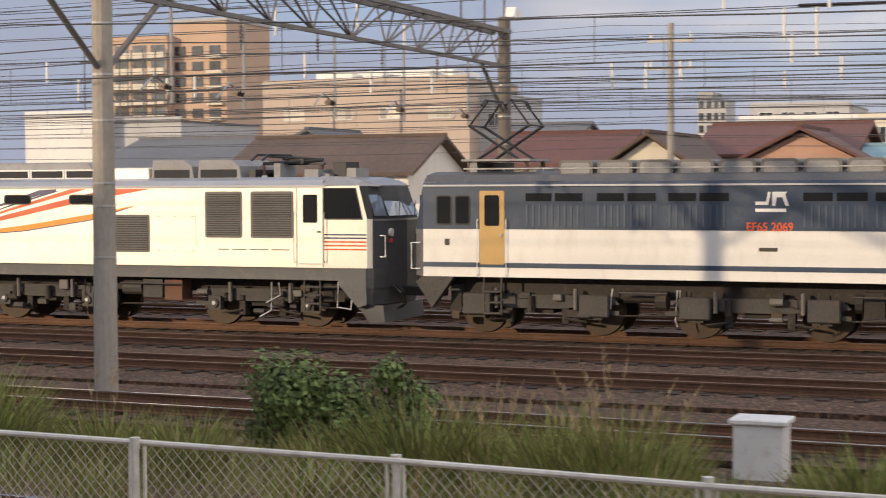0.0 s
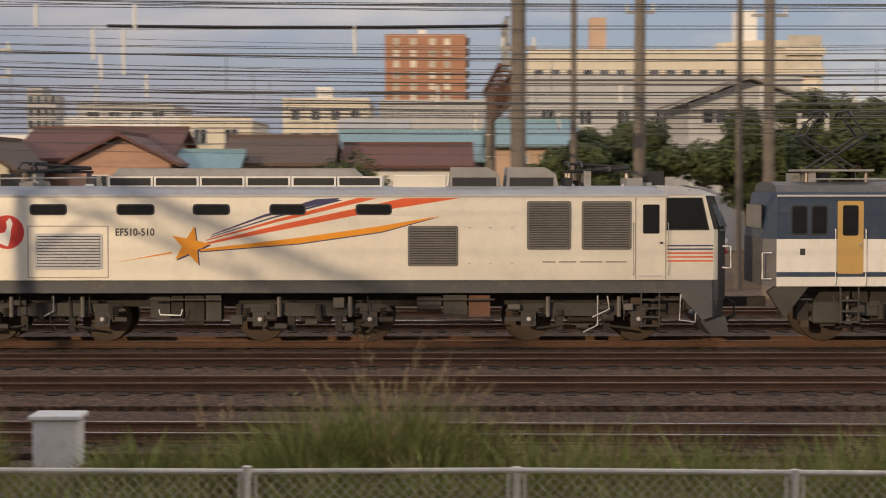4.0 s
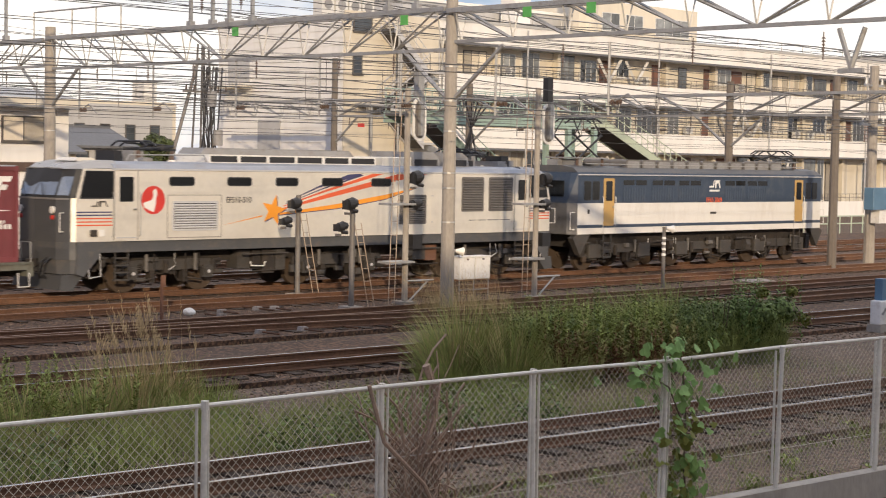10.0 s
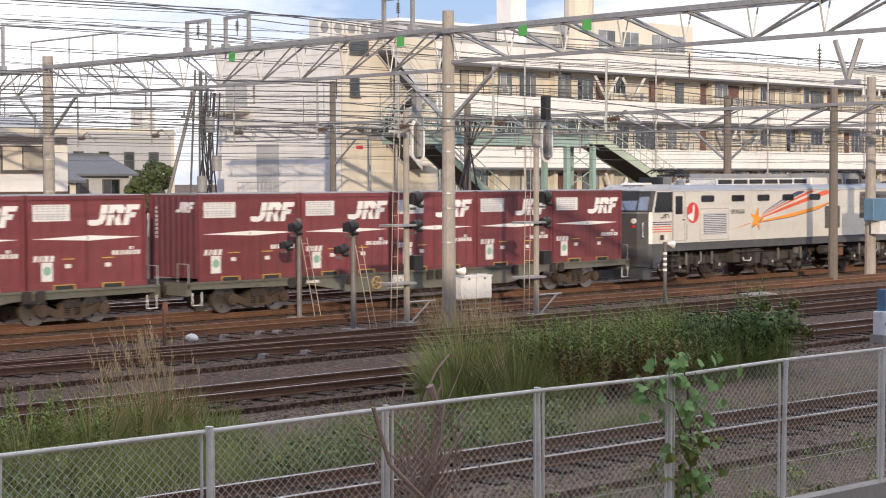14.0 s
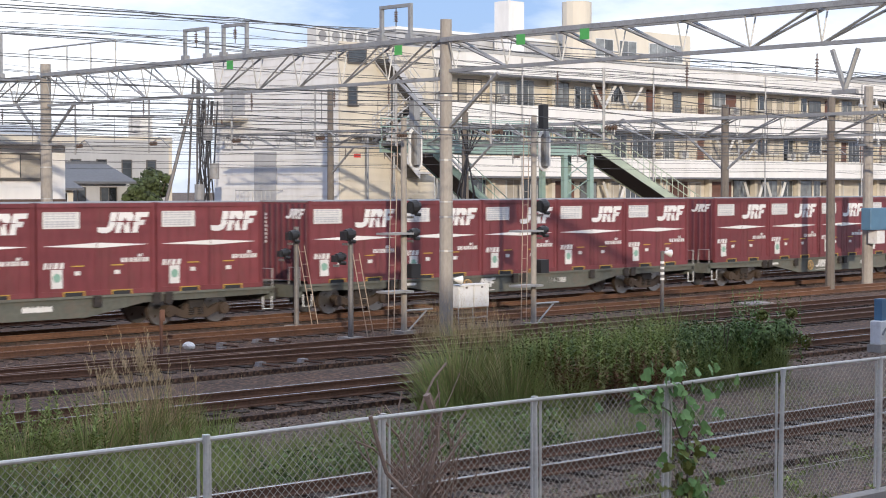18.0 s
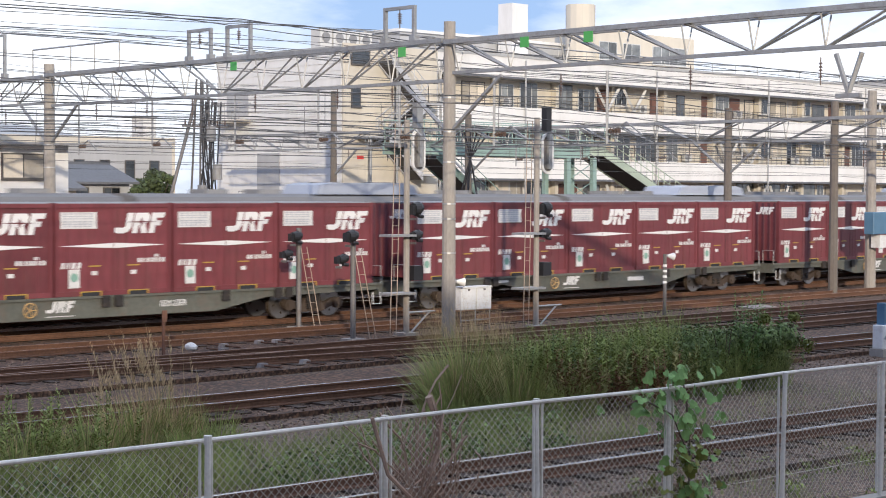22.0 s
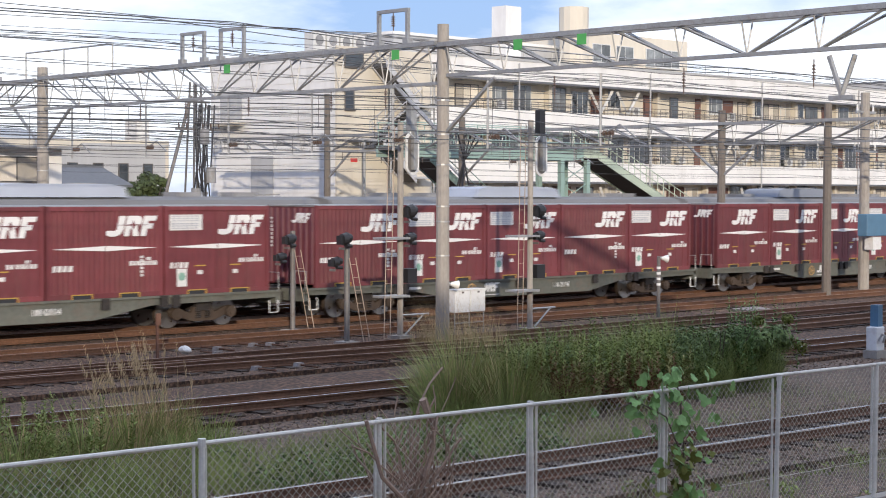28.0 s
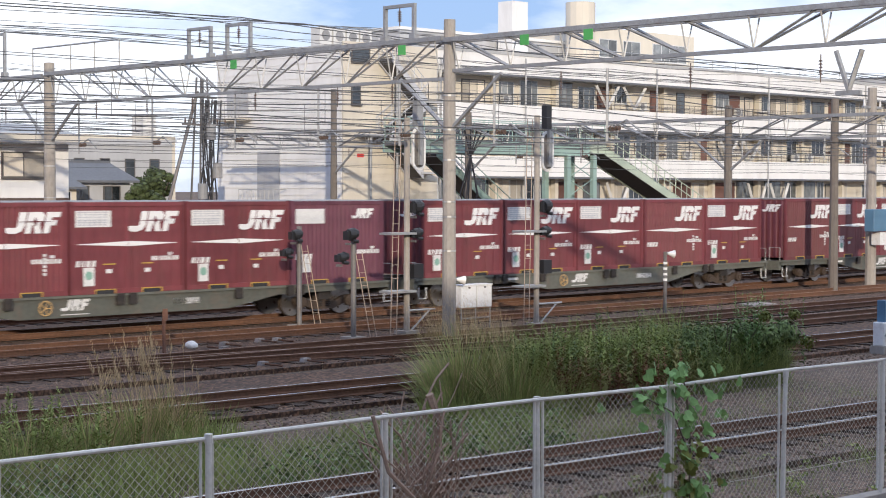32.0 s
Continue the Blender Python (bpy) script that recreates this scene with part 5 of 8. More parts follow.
def blue_locomotive():
    L = thing("electric_locomotive", "older blue-grey and off-white electric locomotive with an ochre door", "locomotive")
    Y = -1.40
    o = 20.95
    H = 7.75
    part("lower_body", box(-H, H, -1.4, 1.4, 1.33, 2.42), M["ef_cream"], L)
    part("upper_body", bm_loft(B(), [[(x, -1.4, 2.424), (x, 1.4, 2.424), (x, 1.4, 3.38), (x, 1.36, 3.5), (x, -1.36, 3.5), (x, -1.4, 3.38)] for x in (-H, H)]), M["ef_blue"], L, "blue-grey upper body")
    part("roof", bm_loft(B(), [[(x, -1.362, 3.504), (x, 1.362, 3.504), (x, 1.15, 3.66), (x, 0.6, 3.74), (x, -0.6, 3.74), (x, -1.15, 3.66)] for x in (-H, H)]), M["skirt"], L)
    decal("waist_stripe", L, rect(-H, H, 1.55, 1.66), "ef_blue", Y, "thin blue stripe")
    part("gutter", box(-H, H, -1.43, -1.4, 3.40, 3.44), M["louvre_lt"], L)
    part("underframe", box(-H + 0.5, H - 0.5, -0.9, 0.9, 0.85, 1.325), M["under"], L)
    for s in (-1, 1):
        part("nose", bm_loft(B(), [[(s * x, -w, 1.33), (s * x, w, 1.33), (s * x, w, 2.42), (s * x, -w, 2.42)] for x, w in ((H, 1.395), (H + 0.28, 1.15))]), M["ef_front"], L, "grimy lower front, greyed for the shade in the gap")
        part("nose", bm_loft(B(), [[(s * x, -w, 2.425), (s * x, w, 2.425), (s * xx, w, 3.48), (s * xx, -w, 3.48)] for x, xx, w in ((H, H, 1.395), (H + 0.28, H + 0.1, 1.15))]), M["ef_blue"], L)
        part("front_glass", box(min(s * (H + 0.22), s * (H + 0.27)), max(s * (H + 0.22), s * (H + 0.27)), -0.95, 0.95, 2.65, 3.2), M["win_dark"], L)
        part("corner_skirt", bm_prism(B(), [(s * (H - 0.75), 1.325), (s * H, 1.325), (s * (H + 0.2), 1.2), (s * (H - 0.1), 0.75), (s * (H - 0.2), 0.6)], -1.38, -1.15), M["under_grey"], L)
        part("grab_frame", bm_path(B(), [(s * (H + 0.1), -1.35, 2.1), (s * (H + 0.32), -1.35, 2.1), (s * (H + 0.32), -1.35, 1.5), (s * (H + 0.1), -1.35, 1.5)], 0.02, 5), M["white"], L, "white grab frame")
        part("coupler", box(min(s * H, s * (H + 0.75)), max(s * H, s * (H + 0.75)), -0.16, 0.16, 0.78, 1.0), M["under"], L)
        # door, cab windows
        dx0, dx1 = (14.60 - o, 15.20 - o) if s < 0 else (H - 1.95, H - 1.35)
        d = part("cab_door", bm_prism(B(), rrect(dx0, dx1, 1.62, 3.3, 0.04), Y - 0.01, Y), M["ef_door"], L, "ochre cab door")
        part("door_window", bm_prism(B(), rrect(dx0 + 0.12, dx1 - 0.12, 2.5, 3.2, 0.05), Y - 0.016, Y - 0.01), M["win_dark"], d)
        part("door_handle", box(dx1 - 0.1, dx1 - 0.05, Y - 0.05, Y - 0.01, 2.26, 2.32), M["galv"], d)
        for xx in (dx0 - 0.05, dx1 + 0.05):
            part("hand_rail", bm_path(B(), [(xx, Y - 0.005, 1.35), (xx, Y - 0.05, 1.4), (xx, Y - 0.05, 2.6), (xx, Y - 0.005, 2.65)], 0.013, 5), M["white"], L)
        for k in (0, 1):
            a = (13.53 - o + 0.46 * k) if s < 0 else (H - 0.28 - 0.40 - 0.46 * k)
            w = part("cab_window", bm_prism(B(), rrect(a, a + 0.38, 2.52, 3.2, 0.05), Y - 0.012, Y), M["rubber"], L)
            part("pane", bm_prism(B(), rrect(a + 0.03, a + 0.35, 2.55, 3.17, 0.04), Y - 0.015, Y - 0.012), M["win_dark"], w)
        ladder(L, dx0 * 0.5 + dx1 * 0.5, (0.5, 0.75, 1.0), m="under_grey")
    # rows of high windows and vents
    for a in (15.67, 17.35, 18.97, 21.9, 23.4):
        x0 = a - o
        v = part("vent_panel", bm_prism(B(), rrect(x0, x0 + 1.42, 2.46, 3.28, 0.03), Y - 0.006, Y), M["ef_blue"], L)
        part("pane", box(x0 + 0.04, x0 + 0.66, Y - 0.012, Y - 0.006, 3.06, 3.24), M["win_dark"], v)
        part("pane", box(x0 + 0.74, x0 + 1.38, Y - 0.012, Y - 0.006, 3.06, 3.24), M["win_dark"], v)
        for i in range(9):
            part("slat", box(x0 + 0.05 + 0.15 * i, x0 + 0.10 + 0.15 * i, Y - 0.02, Y - 0.006, 2.5, 2.98), M["ef_slat"], v)
    lg = B()
    for poly in ([(20.92, 2.98), (21.2, 2.98), (21.25, 3.26), (21.19, 3.26), (21.15, 3.05), (20.92, 3.05)], [(21.28, 2.96), (21.35, 2.96), (21.38, 3.14), (21.5, 3.14), (21.56, 2.96), (21.64, 2.96), (21.56, 3.2), (21.6, 3.26), (21.28, 3.26)]):
        bm_prism(lg, [(u - o, v) for u, v in poly], Y - 0.006, Y)
    part("emblem", lg, M["white"], L, "white company emblem")
    decal("lettering_bar", L, rect(20.92 - o, 21.58 - o, 2.83, 2.9), "white", Y, "small white lettering")
    lettering("number_lettering", "EF65 2069", 0.26, M["vermil"], L, (21.23 - o, Y - 0.008, 2.5), "orange-red number lettering", 0.92)
    decal("data_plate", L, rect(13.74 - o, 13.86 - o, 2.05, 2.2), "grey_ink", Y)
    decal("data_plate", L, rect(21.0 - o, 21.4 - o, 1.98, 2.06), "grey_ink", Y)
    # roof gear
    for i in range(11):
        a = -4.6 + i * 0.92
        rl = part("roof_louvre", bm_prism(B(), rrect(a, a + 0.82, 3.58, 3.98, 0.1), -1.0, 1.0), M["louvre"], L)
        part("louvre_mesh", bm_prism(B(), rrect(a + 0.07, a + 0.75, 3.66, 3.92, 0.07), -1.006, -1.0), M["roof_grey"], rl)
    for x in (-6.2, 6.2):
        pantograph(L, x, 3.70, 1.35 if x < 0 else 0.4)
    part("roof_pipe", bm_tube(B(), (-6.9, -1.0, 3.8), (6.9, -1.0, 3.8), 0.02, 5), M["galv"], L)
    rr = random.Random(4)
    for i in range(9):
        xx = rr.uniform(-7.3, -4.8) if i < 6 else rr.uniform(5, 7)
        part("roof_fitting", box(xx, xx + rr.uniform(0.15, 0.4), rr.uniform(-0.9, 0.2), 0.6, 3.62, 3.68 + rr.uniform(0.1, 0.3)), M["roof_grey"], L)
    for xc in (-5.1, 0.0, 5.1):
        bogie(L, xc, 2.8, 0.56, "under_grey")
        for s in (-1.4, 1.4):
            part("axle_guard", box(xc + s - 0.35, xc + s + 0.35, -1.22, -1.05, 0.45, 0.95), M["under_grey"], L, bevel=0.03)
    underfloor(L, ((-3.1, -2.0), (2.0, 3.1), (-7.2, -6.9), (6.9, 7.2)), 23)
    return L


CW, CH, CD = 3.68, 2.5, 2.45      # a twelve-foot container
def slanted(poly):
    return tuple((u + 0.24 * v, v) for u, v in poly)


# the three heavy slanted shapes of the emblem, 1.75 wide and 0.6 high
LOGO = (slanted(((0.30, 0.6), (0.53, 0.6), (0.53, 0.2), (0.45, 0.06), (0.3, 0.0), (0.10, 0.0), (-0.02, 0.04), (-0.05, 0.17), (0.14, 0.17), (0.24, 0.16), (0.3, 0.2))),
        slanted(((0.58, 0.0), (0.58, 0.6), (1.02, 0.6), (1.12, 0.5), (1.1, 0.35), (0.99, 0.28), (1.11, 0.0), (0.9, 0.0), (0.82, 0.23), (0.76, 0.23), (0.76, 0.0))),
        slanted(((1.16, 0.0), (1.16, 0.6), (1.62, 0.6), (1.6, 0.45), (1.35, 0.45), (1.35, 0.37), (1.54, 0.37), (1.52, 0.22), (1.35, 0.22), (1.35, 0.0))))


def container(kind):
    """A maroon twelve-foot railway container; its near face looks towards -y and its base lies at z = 0."""
    t = thing("freight_container", {"door": "maroon steel freight container with white logo, stripe and side doors", "rib": "maroon ribbed steel freight container with white logo and stripe", "mix": "maroon freight container with a centred white logo and stripe", "pur": "purplish ribbed freight container with a small logo and blank white panel"}[kind], "container", "containers on the train")
    Y = -CD / 2
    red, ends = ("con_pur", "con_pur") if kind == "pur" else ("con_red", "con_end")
    bm = B()
    if kind in ("rib", "pur"):
        poly = [(-CW / 2 + 0.06, Y + 0.04)]
        n = 22
        w = (CW - 0.12) / n
        for i in range(n):
            x = -CW / 2 + 0.06 + i * w
            poly += [(x + 0.2 * w, Y + 0.04), (x + 0.35 * w, Y + 0.012), (x + 0.75 * w, Y + 0.012), (x + 0.9 * w, Y + 0.04)]
        poly += [(CW / 2 - 0.06, Y + 0.04), (CW / 2 - 0.06, -Y - 0.02), (-CW / 2 + 0.06, -Y - 0.02)]
        bm_prism(bm, poly, 0.08, CH - 0.05, "z")
    else:
        bm_box(bm, -CW / 2 + 0.04, CW / 2 - 0.04, Y + 0.03, -Y - 0.03, 0.08, CH - 0.05)
    body = part("side_wall", bm, M[red], t)
    part("roof", bm_prism(B(), [(Y + 0.02, CH - 0.055), (-Y - 0.02, CH - 0.055), (-Y - 0.1, CH), (Y + 0.1, CH)], -CW / 2 + 0.02, CW / 2 - 0.02, "x"), M["roof_grey"], t, "dusty grey roof")
    for s in (-1, 1):
        for yy in (Y, -Y - 0.1):
            part("corner_post", box(s * CW / 2 - (0.1 if s > 0 else 0), s * CW / 2 + (0 if s > 0 else 0.1), yy, yy + 0.1, 0.0, CH - 0.02), M[red], t)
        eb = B()
        n = 8
        poly = []
        for i in range(n):
            y = Y + 0.12 + i * (CD - 0.24) / n
            w = (CD - 0.24) / n
            poly += [(y + 0.1 * w, CW / 2 - 0.09), (y + 0.3 * w, CW / 2 - 0.02), (y + 0.7 * w, CW / 2 - 0.02), (y + 0.9 * w, CW / 2 - 0.09)]
        poly += [(-Y - 0.12, CW / 2 - 0.12), (Y + 0.12, CW / 2 - 0.12)]
        bm_prism(eb, [(s * v, u) for u, v in poly], 0.12, CH - 0.1, "z")
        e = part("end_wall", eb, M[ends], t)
        xx = s * (CW / 2 - 0.015)
        eg = B()
        for poly in LOGO:
            bm_prism(eg, [(-0.95 + 0.5 * (1.7 - u if s < 0 else u), 1.95 + 0.5 * v) for u, v in poly], min(xx, xx + s * 0.004), max(xx, xx + s * 0.004), "x")
        part("end_emblem", eg, M["white"], e)
        em = B()
        for i2 in range(8):
            bm_box(em, min(xx, xx + s * 0.004), max(xx, xx + s * 0.004), 0.82, 0.9, 1.2 + 0.12 * i2, 1.28 + 0.12 * i2)
        part("end_marking", em, M["sticker_w"], e)["kind"] = "stuff"
    part("bottom_rail", box(-CW / 2 + 0.1, CW / 2 - 0.1, Y, Y + 0.1, 0.0, 0.13), M[red], t)
    part("top_rail", box(-CW / 2 + 0.1, CW / 2 - 0.1, Y, Y + 0.08, CH - 0.14, CH - 0.03), M[red], t)
    for x0 in (-1.05, 0.45):
        fp = part("fork_pocket", box(x0, x0 + 0.56, Y - 0.012, Y + 0.02, 0.0, 0.1), M["dark_gap"], t)
        fr = B()
        bm_box(fr, x0 - 0.03, x0 + 0.63, Y - 0.016, Y - 0.001, 0.1, 0.125)
        bm_box(fr, x0 - 0.03, x0, Y - 0.016, Y - 0.001, -0.01, 0.1)
        bm_box(fr, x0 + 0.6, x0 + 0.63, Y - 0.016, Y - 0.001, -0.01, 0.1)
        part("pocket_edging", fr, M["con_yel"], fp, "worn yellow edging")
    f = Y + 0.03 if kind not in ("rib", "pur") else Y + 0.012
    if kind not in ("rib", "pur"):
        for x in (-0.05, 0.38) if kind == "door" else (-0.4, 0.2):
            part("door_post", box(x - 0.045, x + 0.045, Y + 0.02, Y + 0.035, 0.1, CH - 0.12), M[red], t)
        part("lock_rod", bm_tube(B(), (0.12, Y + 0.034, 0.15), (0.12, Y + 0.034, CH - 0.2), 0.014, 6), M[red], t)
        for x in (-1.45, -0.8, 1.0, 1.4):
            part("panel_rib", box(x - 0.015, x + 0.015, f - 0.008, f, 0.16, CH - 0.16), M[red], t)
        for x in (-0.62, 0.62):
            part("yellow_bar", box(x - 0.19, x + 0.19, f - 0.02, f, 0.78, 0.81), M["con_yel"], t)
            decal("sticker", t, rect(x - 0.09, x + 0.09, 0.55, 0.66), "sticker_w", f - 0.001)
    lx, size = {"door": (0.02, 0.93), "mix": (-0.82, 0.98), "rib": (0.02, 0.93), "pur": (0.55, 0.5)}[kind]
    lg = B()
    for poly in LOGO:
        bm_prism(lg, [(lx + size * u, 1.66 + (0.28 if kind == "pur" else 0) + size * v) for u, v in poly], f - 0.014, f)
    part("emblem", lg, M["white"], t, "heavy slanted white emblem")
    if kind != "pur":
        mid, wz = lx + size * 0.92, 1.66 + size * 0.33
        part("emblem_star", bm_prism(B(), [(mid - 0.62, wz), (mid - 0.05, wz + 0.018), (mid, wz + 0.13), (mid + 0.05, wz + 0.018), (mid + 0.55, wz), (mid + 0.05, wz - 0.018), (mid, wz - 0.13), (mid - 0.05, wz - 0.018)], f - 0.018, f - 0.0145), M[red], t)
        for x0, x1, a0, a1 in ((-1.66, -0.03, 0.0, 0.065), (0.0, 1.6, 0.07, 0.0)):
            part("stripe", bm_prism(B(), [(x0, 1.335 - a0), (x1, 1.335 - a1), (x1, 1.335 + a1 + 0.006), (x0, 1.335 + a0 + 0.006)], f - 0.017, f), M["white"], t, "tapering white stripe")
    if kind in ("door", "pur"):
        p = decal("label_panel", t, rect(-1.66, -0.55, 1.80, 2.24), "sticker_w", f, "white printed panel", 0.012)
        rr = random.Random(2)
        for zz in (2.13, 1.92) if kind == "door" else ():
            bb = B()
            x = -1.6
            while x < -0.68:
                w = rr.uniform(0.1, 0.15)
                for k in range(3):
                    bm_box(bb, x, x + w, f - 0.015, f - 0.0125, zz - 0.075 + 0.065 * k, zz - 0.05 + 0.065 * k)
                bm_box(bb, x + w * 0.4, x + w * 0.55, f - 0.0155, f - 0.013, zz - 0.08, zz + 0.09)
                x += w + 0.03
            part("lettering_line", bb, M["panel_ink"], p)["kind"] = "stuff"
    nm = B()
    x = -1.66
    for w in (0.13, 0.15, 0.16, 0.15):
        bm_prism(nm, [(x, 0.74), (x + w * 0.8, 0.74), (x + w, 0.9), (x + w * 0.25, 0.9)], f - 0.006, f)
        x += w + 0.015
    part("name_bar", nm, M["sticker_w"], t, "small slanted white lettering")["kind"] = "stuff"
    if kind == "door":
        s = decal("green_label", t, rect(-1.42, -1.08, 0.22, 0.72), "sticker_w", f, "pale label with a green mark", 0.01)
        part("green_mark", bm_prism(B(), arc(-1.25, 0.5, 0.12, 12), f - 0.012, f - 0.0105), M["sticker_g"], s)
    elif kind == "pur":
        decal("paper_label", t, rect(-1.4, -1.08, 0.35, 0.75), "sticker_w", f, "pale paper label", 0.01)
    nb = B()
    rr = random.Random(6)
    x = 0.75
    for w in (0.09, 0.09, 0.09, 0.05, 0.09, 0.09, 0.09, 0.09):
        bm_box(nb, x, x + w, f - 0.006, f, 0.86, 0.98)
        x += w + 0.03
    bm_box(nb, 1.3, 1.45, f - 0.006, f, 1.0, 1.08)
    part("number_line", nb, M["sticker_w"], t, "small white number lettering")["kind"] = "stuff"
    if kind == "rib":
        nb = B()
        for i in range(6):
            bm_box(nb, 1.1, 1.2, f - 0.006, f, 0.55 + 0.1 * i, 0.62 + 0.1 * i)
        part("number_line", nb, M["sticker_w"], t)["kind"] = "stuff"
    return t


def flat_wagon():
    """A container flat wagon; x runs along it, z = 0 is the rail."""
    t = thing("flat_wagon", "grey-green container flat wagon with a fish-bellied side sill", "wagon", "flat wagons of the train")
    for y0, y1 in ((-1.2, -1.1), (1.1, 1.2)):
        part("side_sill", bm_prism(B(), [(-9.75, 0.98), (-9.75, 0.78), (-5.2, 0.72), (-3.4, 0.40), (3.4, 0.40), (5.2, 0.72), (9.75, 0.78), (9.75, 0.98)], y0, y1), M["wagon"], t)
        part("sill_flange", box(-9.75, 9.75, y0 - 0.05 if y0 < 0 else y1, y0 if y0 < 0 else y1 + 0.05, 0.92, 0.985), M["wagon"], t)
    part("deck", box(-9.75, 9.75, -1.1, 1.1, 0.86, 0.975), M["under"], t)
    part("centre_sill", box(-9.9, 9.9, -0.25, 0.25, 0.55, 0.86), M["under"], t)
    for s in (-1, 1):
        part("end_beam", box(min(s * 9.6, s * 9.78), max(s * 9.6, s * 9.78), -1.2, 1.2, 0.6, 0.97), M["wagon"], t)
        part("coupler", box(min(s * 9.7, s * 10.2), max(s * 9.7, s * 10.2), -0.15, 0.15, 0.76, 0.98), M["under"], t)
        part("step_iron", bm_path(B(), [(s * 9.3, -1.27, 0.7), (s * 9.3, -1.27, 0.34), (s * 9.62, -1.27, 0.34), (s * 9.62, -1.27, 0.7)], 0.018, 5), M["white"], t, "white step iron")
        part("hand_rail", bm_path(B(), [(s * 9.7, -1.2, 0.98), (s * 9.7, -1.2, 1.5), (s * 9.7, -0.7, 1.5), (s * 9.7, -0.7, 0.98)], 0.016, 5), M["galv"], t)
        xc = s * 7.1
        b = part("bogie", bm_prism(B(), [(xc - 1.16, 0.5), (xc - 1.05, 0.6), (xc - 0.8, 0.58), (xc - 0.42, 0.42), (xc - 0.3, 0.6), (xc + 0.3, 0.6), (xc + 0.42, 0.42), (xc + 0.8, 0.58), (xc + 1.05, 0.6), (xc + 1.16, 0.5), (xc + 1.08, 0.36), (xc + 0.78, 0.34), (xc + 0.4, 0.2), (xc - 0.4, 0.2), (xc - 0.78, 0.34), (xc - 1.08, 0.36)], -1.0, -0.86), M["wheel"], t, "rusty brown bogie")
        part("far_frame", box(xc - 1.2, xc + 1.2, 0.86, 1.0, 0.3, 0.62), M["under"], b)
        part("bolster", box(xc - 0.25, xc + 0.25, -1.05, 1.05, 0.5, 0.78), M["under"], b)
        for d in (-0.95, 0.95):
            for yy in (-0.57, 0.57):
                bm = bm_tube(B(), (0, -0.065, 0), (0, 0.065, 0), 0.43, 26)
                for k in range(4):
                    a = 0.5 * math.pi * k
                    bm_tube(bm, (0.25 * math.cos(a), -0.071, 0.25 * math.sin(a)), (0.25 * math.cos(a), -0.05, 0.25 * math.sin(a)), 0.04, 8)
                w = part("wheel", bm, M["wheel"], b)
                w.matrix_basis = pose(xc + d, yy, 0.43)
                part("tyre", bm_tube(B(), (0, -0.07, 0), (0, -0.0645, 0), 0.42, 26, 0.40), M["tread"], w)
            ab = B()
            bm_tube(ab, (xc + d, -1.1, 0.43), (xc + d, -0.95, 0.43), 0.17, 12)
            bm_tube(ab, (xc + d, -1.13, 0.43), (xc + d, -1.09, 0.43), 0.09, 10)
            part("axle_box", ab, M["wheel"], b)
        for k in (-0.16, 0.16):
            part("spring", coil(xc + k, -0.98, 0.27, 0.5, 0.085), M["under"], b)
    hw = B()
    for i in range(16):
        a0, a1 = 2 * math.pi * i / 16, 2 * math.pi * (i + 1) / 16
        bm_tube(hw, (-2.6 + 0.19 * math.cos(a0), -1.26, 0.68 + 0.19 * math.sin(a0)), (-2.6 + 0.19 * math.cos(a1), -1.26, 0.68 + 0.19 * math.sin(a1)), 0.018, 4)
    for i in range(5):
        a0 = 2 * math.pi * i / 5
        bm_tube(hw, (-2.6, -1.26, 0.68), (-2.6 + 0.19 * math.cos(a0), -1.26, 0.68 + 0.19 * math.sin(a0)), 0.014, 4)
    part("hand_wheel", hw, M["ef_door"], t, "worn yellow brake wheel")
    lg = B()
    for poly in LOGO:
        bm_prism(lg, [(-2.1 + 0.5 * u, 0.58 + 0.5 * v) for u, v in poly], -1.206, -1.2)
    bm_prism(lg, rect(-2.1, -1.25, 0.47, 0.49), -1.206, -1.2)
    part("emblem", lg, M["sticker_w"], t, "small white company emblem")
    for x in (-5.6, -3.7, -0.3, 0.1, 3.7, 5.6, 6.0, -6.0):
        part("locking_fitting", box(x - 0.12, x + 0.12, -1.3, -1.2, 0.68, 0.98), M["under"], t)
    decal("data_bar", t, rect(-5.6, -4.9, 0.78, 0.86), "sticker_w", -1.2)
    return t


loco_cream = cream_locomotive()
loco_blue = blue_locomotive()
NUMBERS = ("104-2064", "104-2325", "", "104-477", "106-1001", "104-49", "104-1439", "")
wagons, boxes = [], []
first_wagon = flat_wagon()
kinds = {k: container(k) for k in ("door", "rib", "mix", "pur")}
used = set()
ORDER = "ddddd" "ddddd" "ddddd" "mdddd" "rddrd" "dddrd" "drddp" "ddddd"
for w in range(8):
    wg = first_wagon if w == 0 else copy_thing(first_wagon, Matrix())
    if NUMBERS[w]:
        lettering("number_lettering", NUMBERS[w], 0.24, M["sticker_w"], wg, (1.9, -1.206, 0.68), "white wagon number")
    else:
        decal("number_bar", wg, rect(1.45, 2.35, 0.62, 0.74), "sticker_w", -1.2, "faded white wagon lettering")
    wagons.append(wg)
    for i in range(5):
        k = {"d": "door", "r": "rib", "m": "mix", "p": "pur"}[ORDER[w * 5 + i]]
        c = kinds[k] if k not in used else copy_thing(kinds[k], Matrix())
        used.add(k)
        boxes.append((c, w, (i - 2) * 3.745))


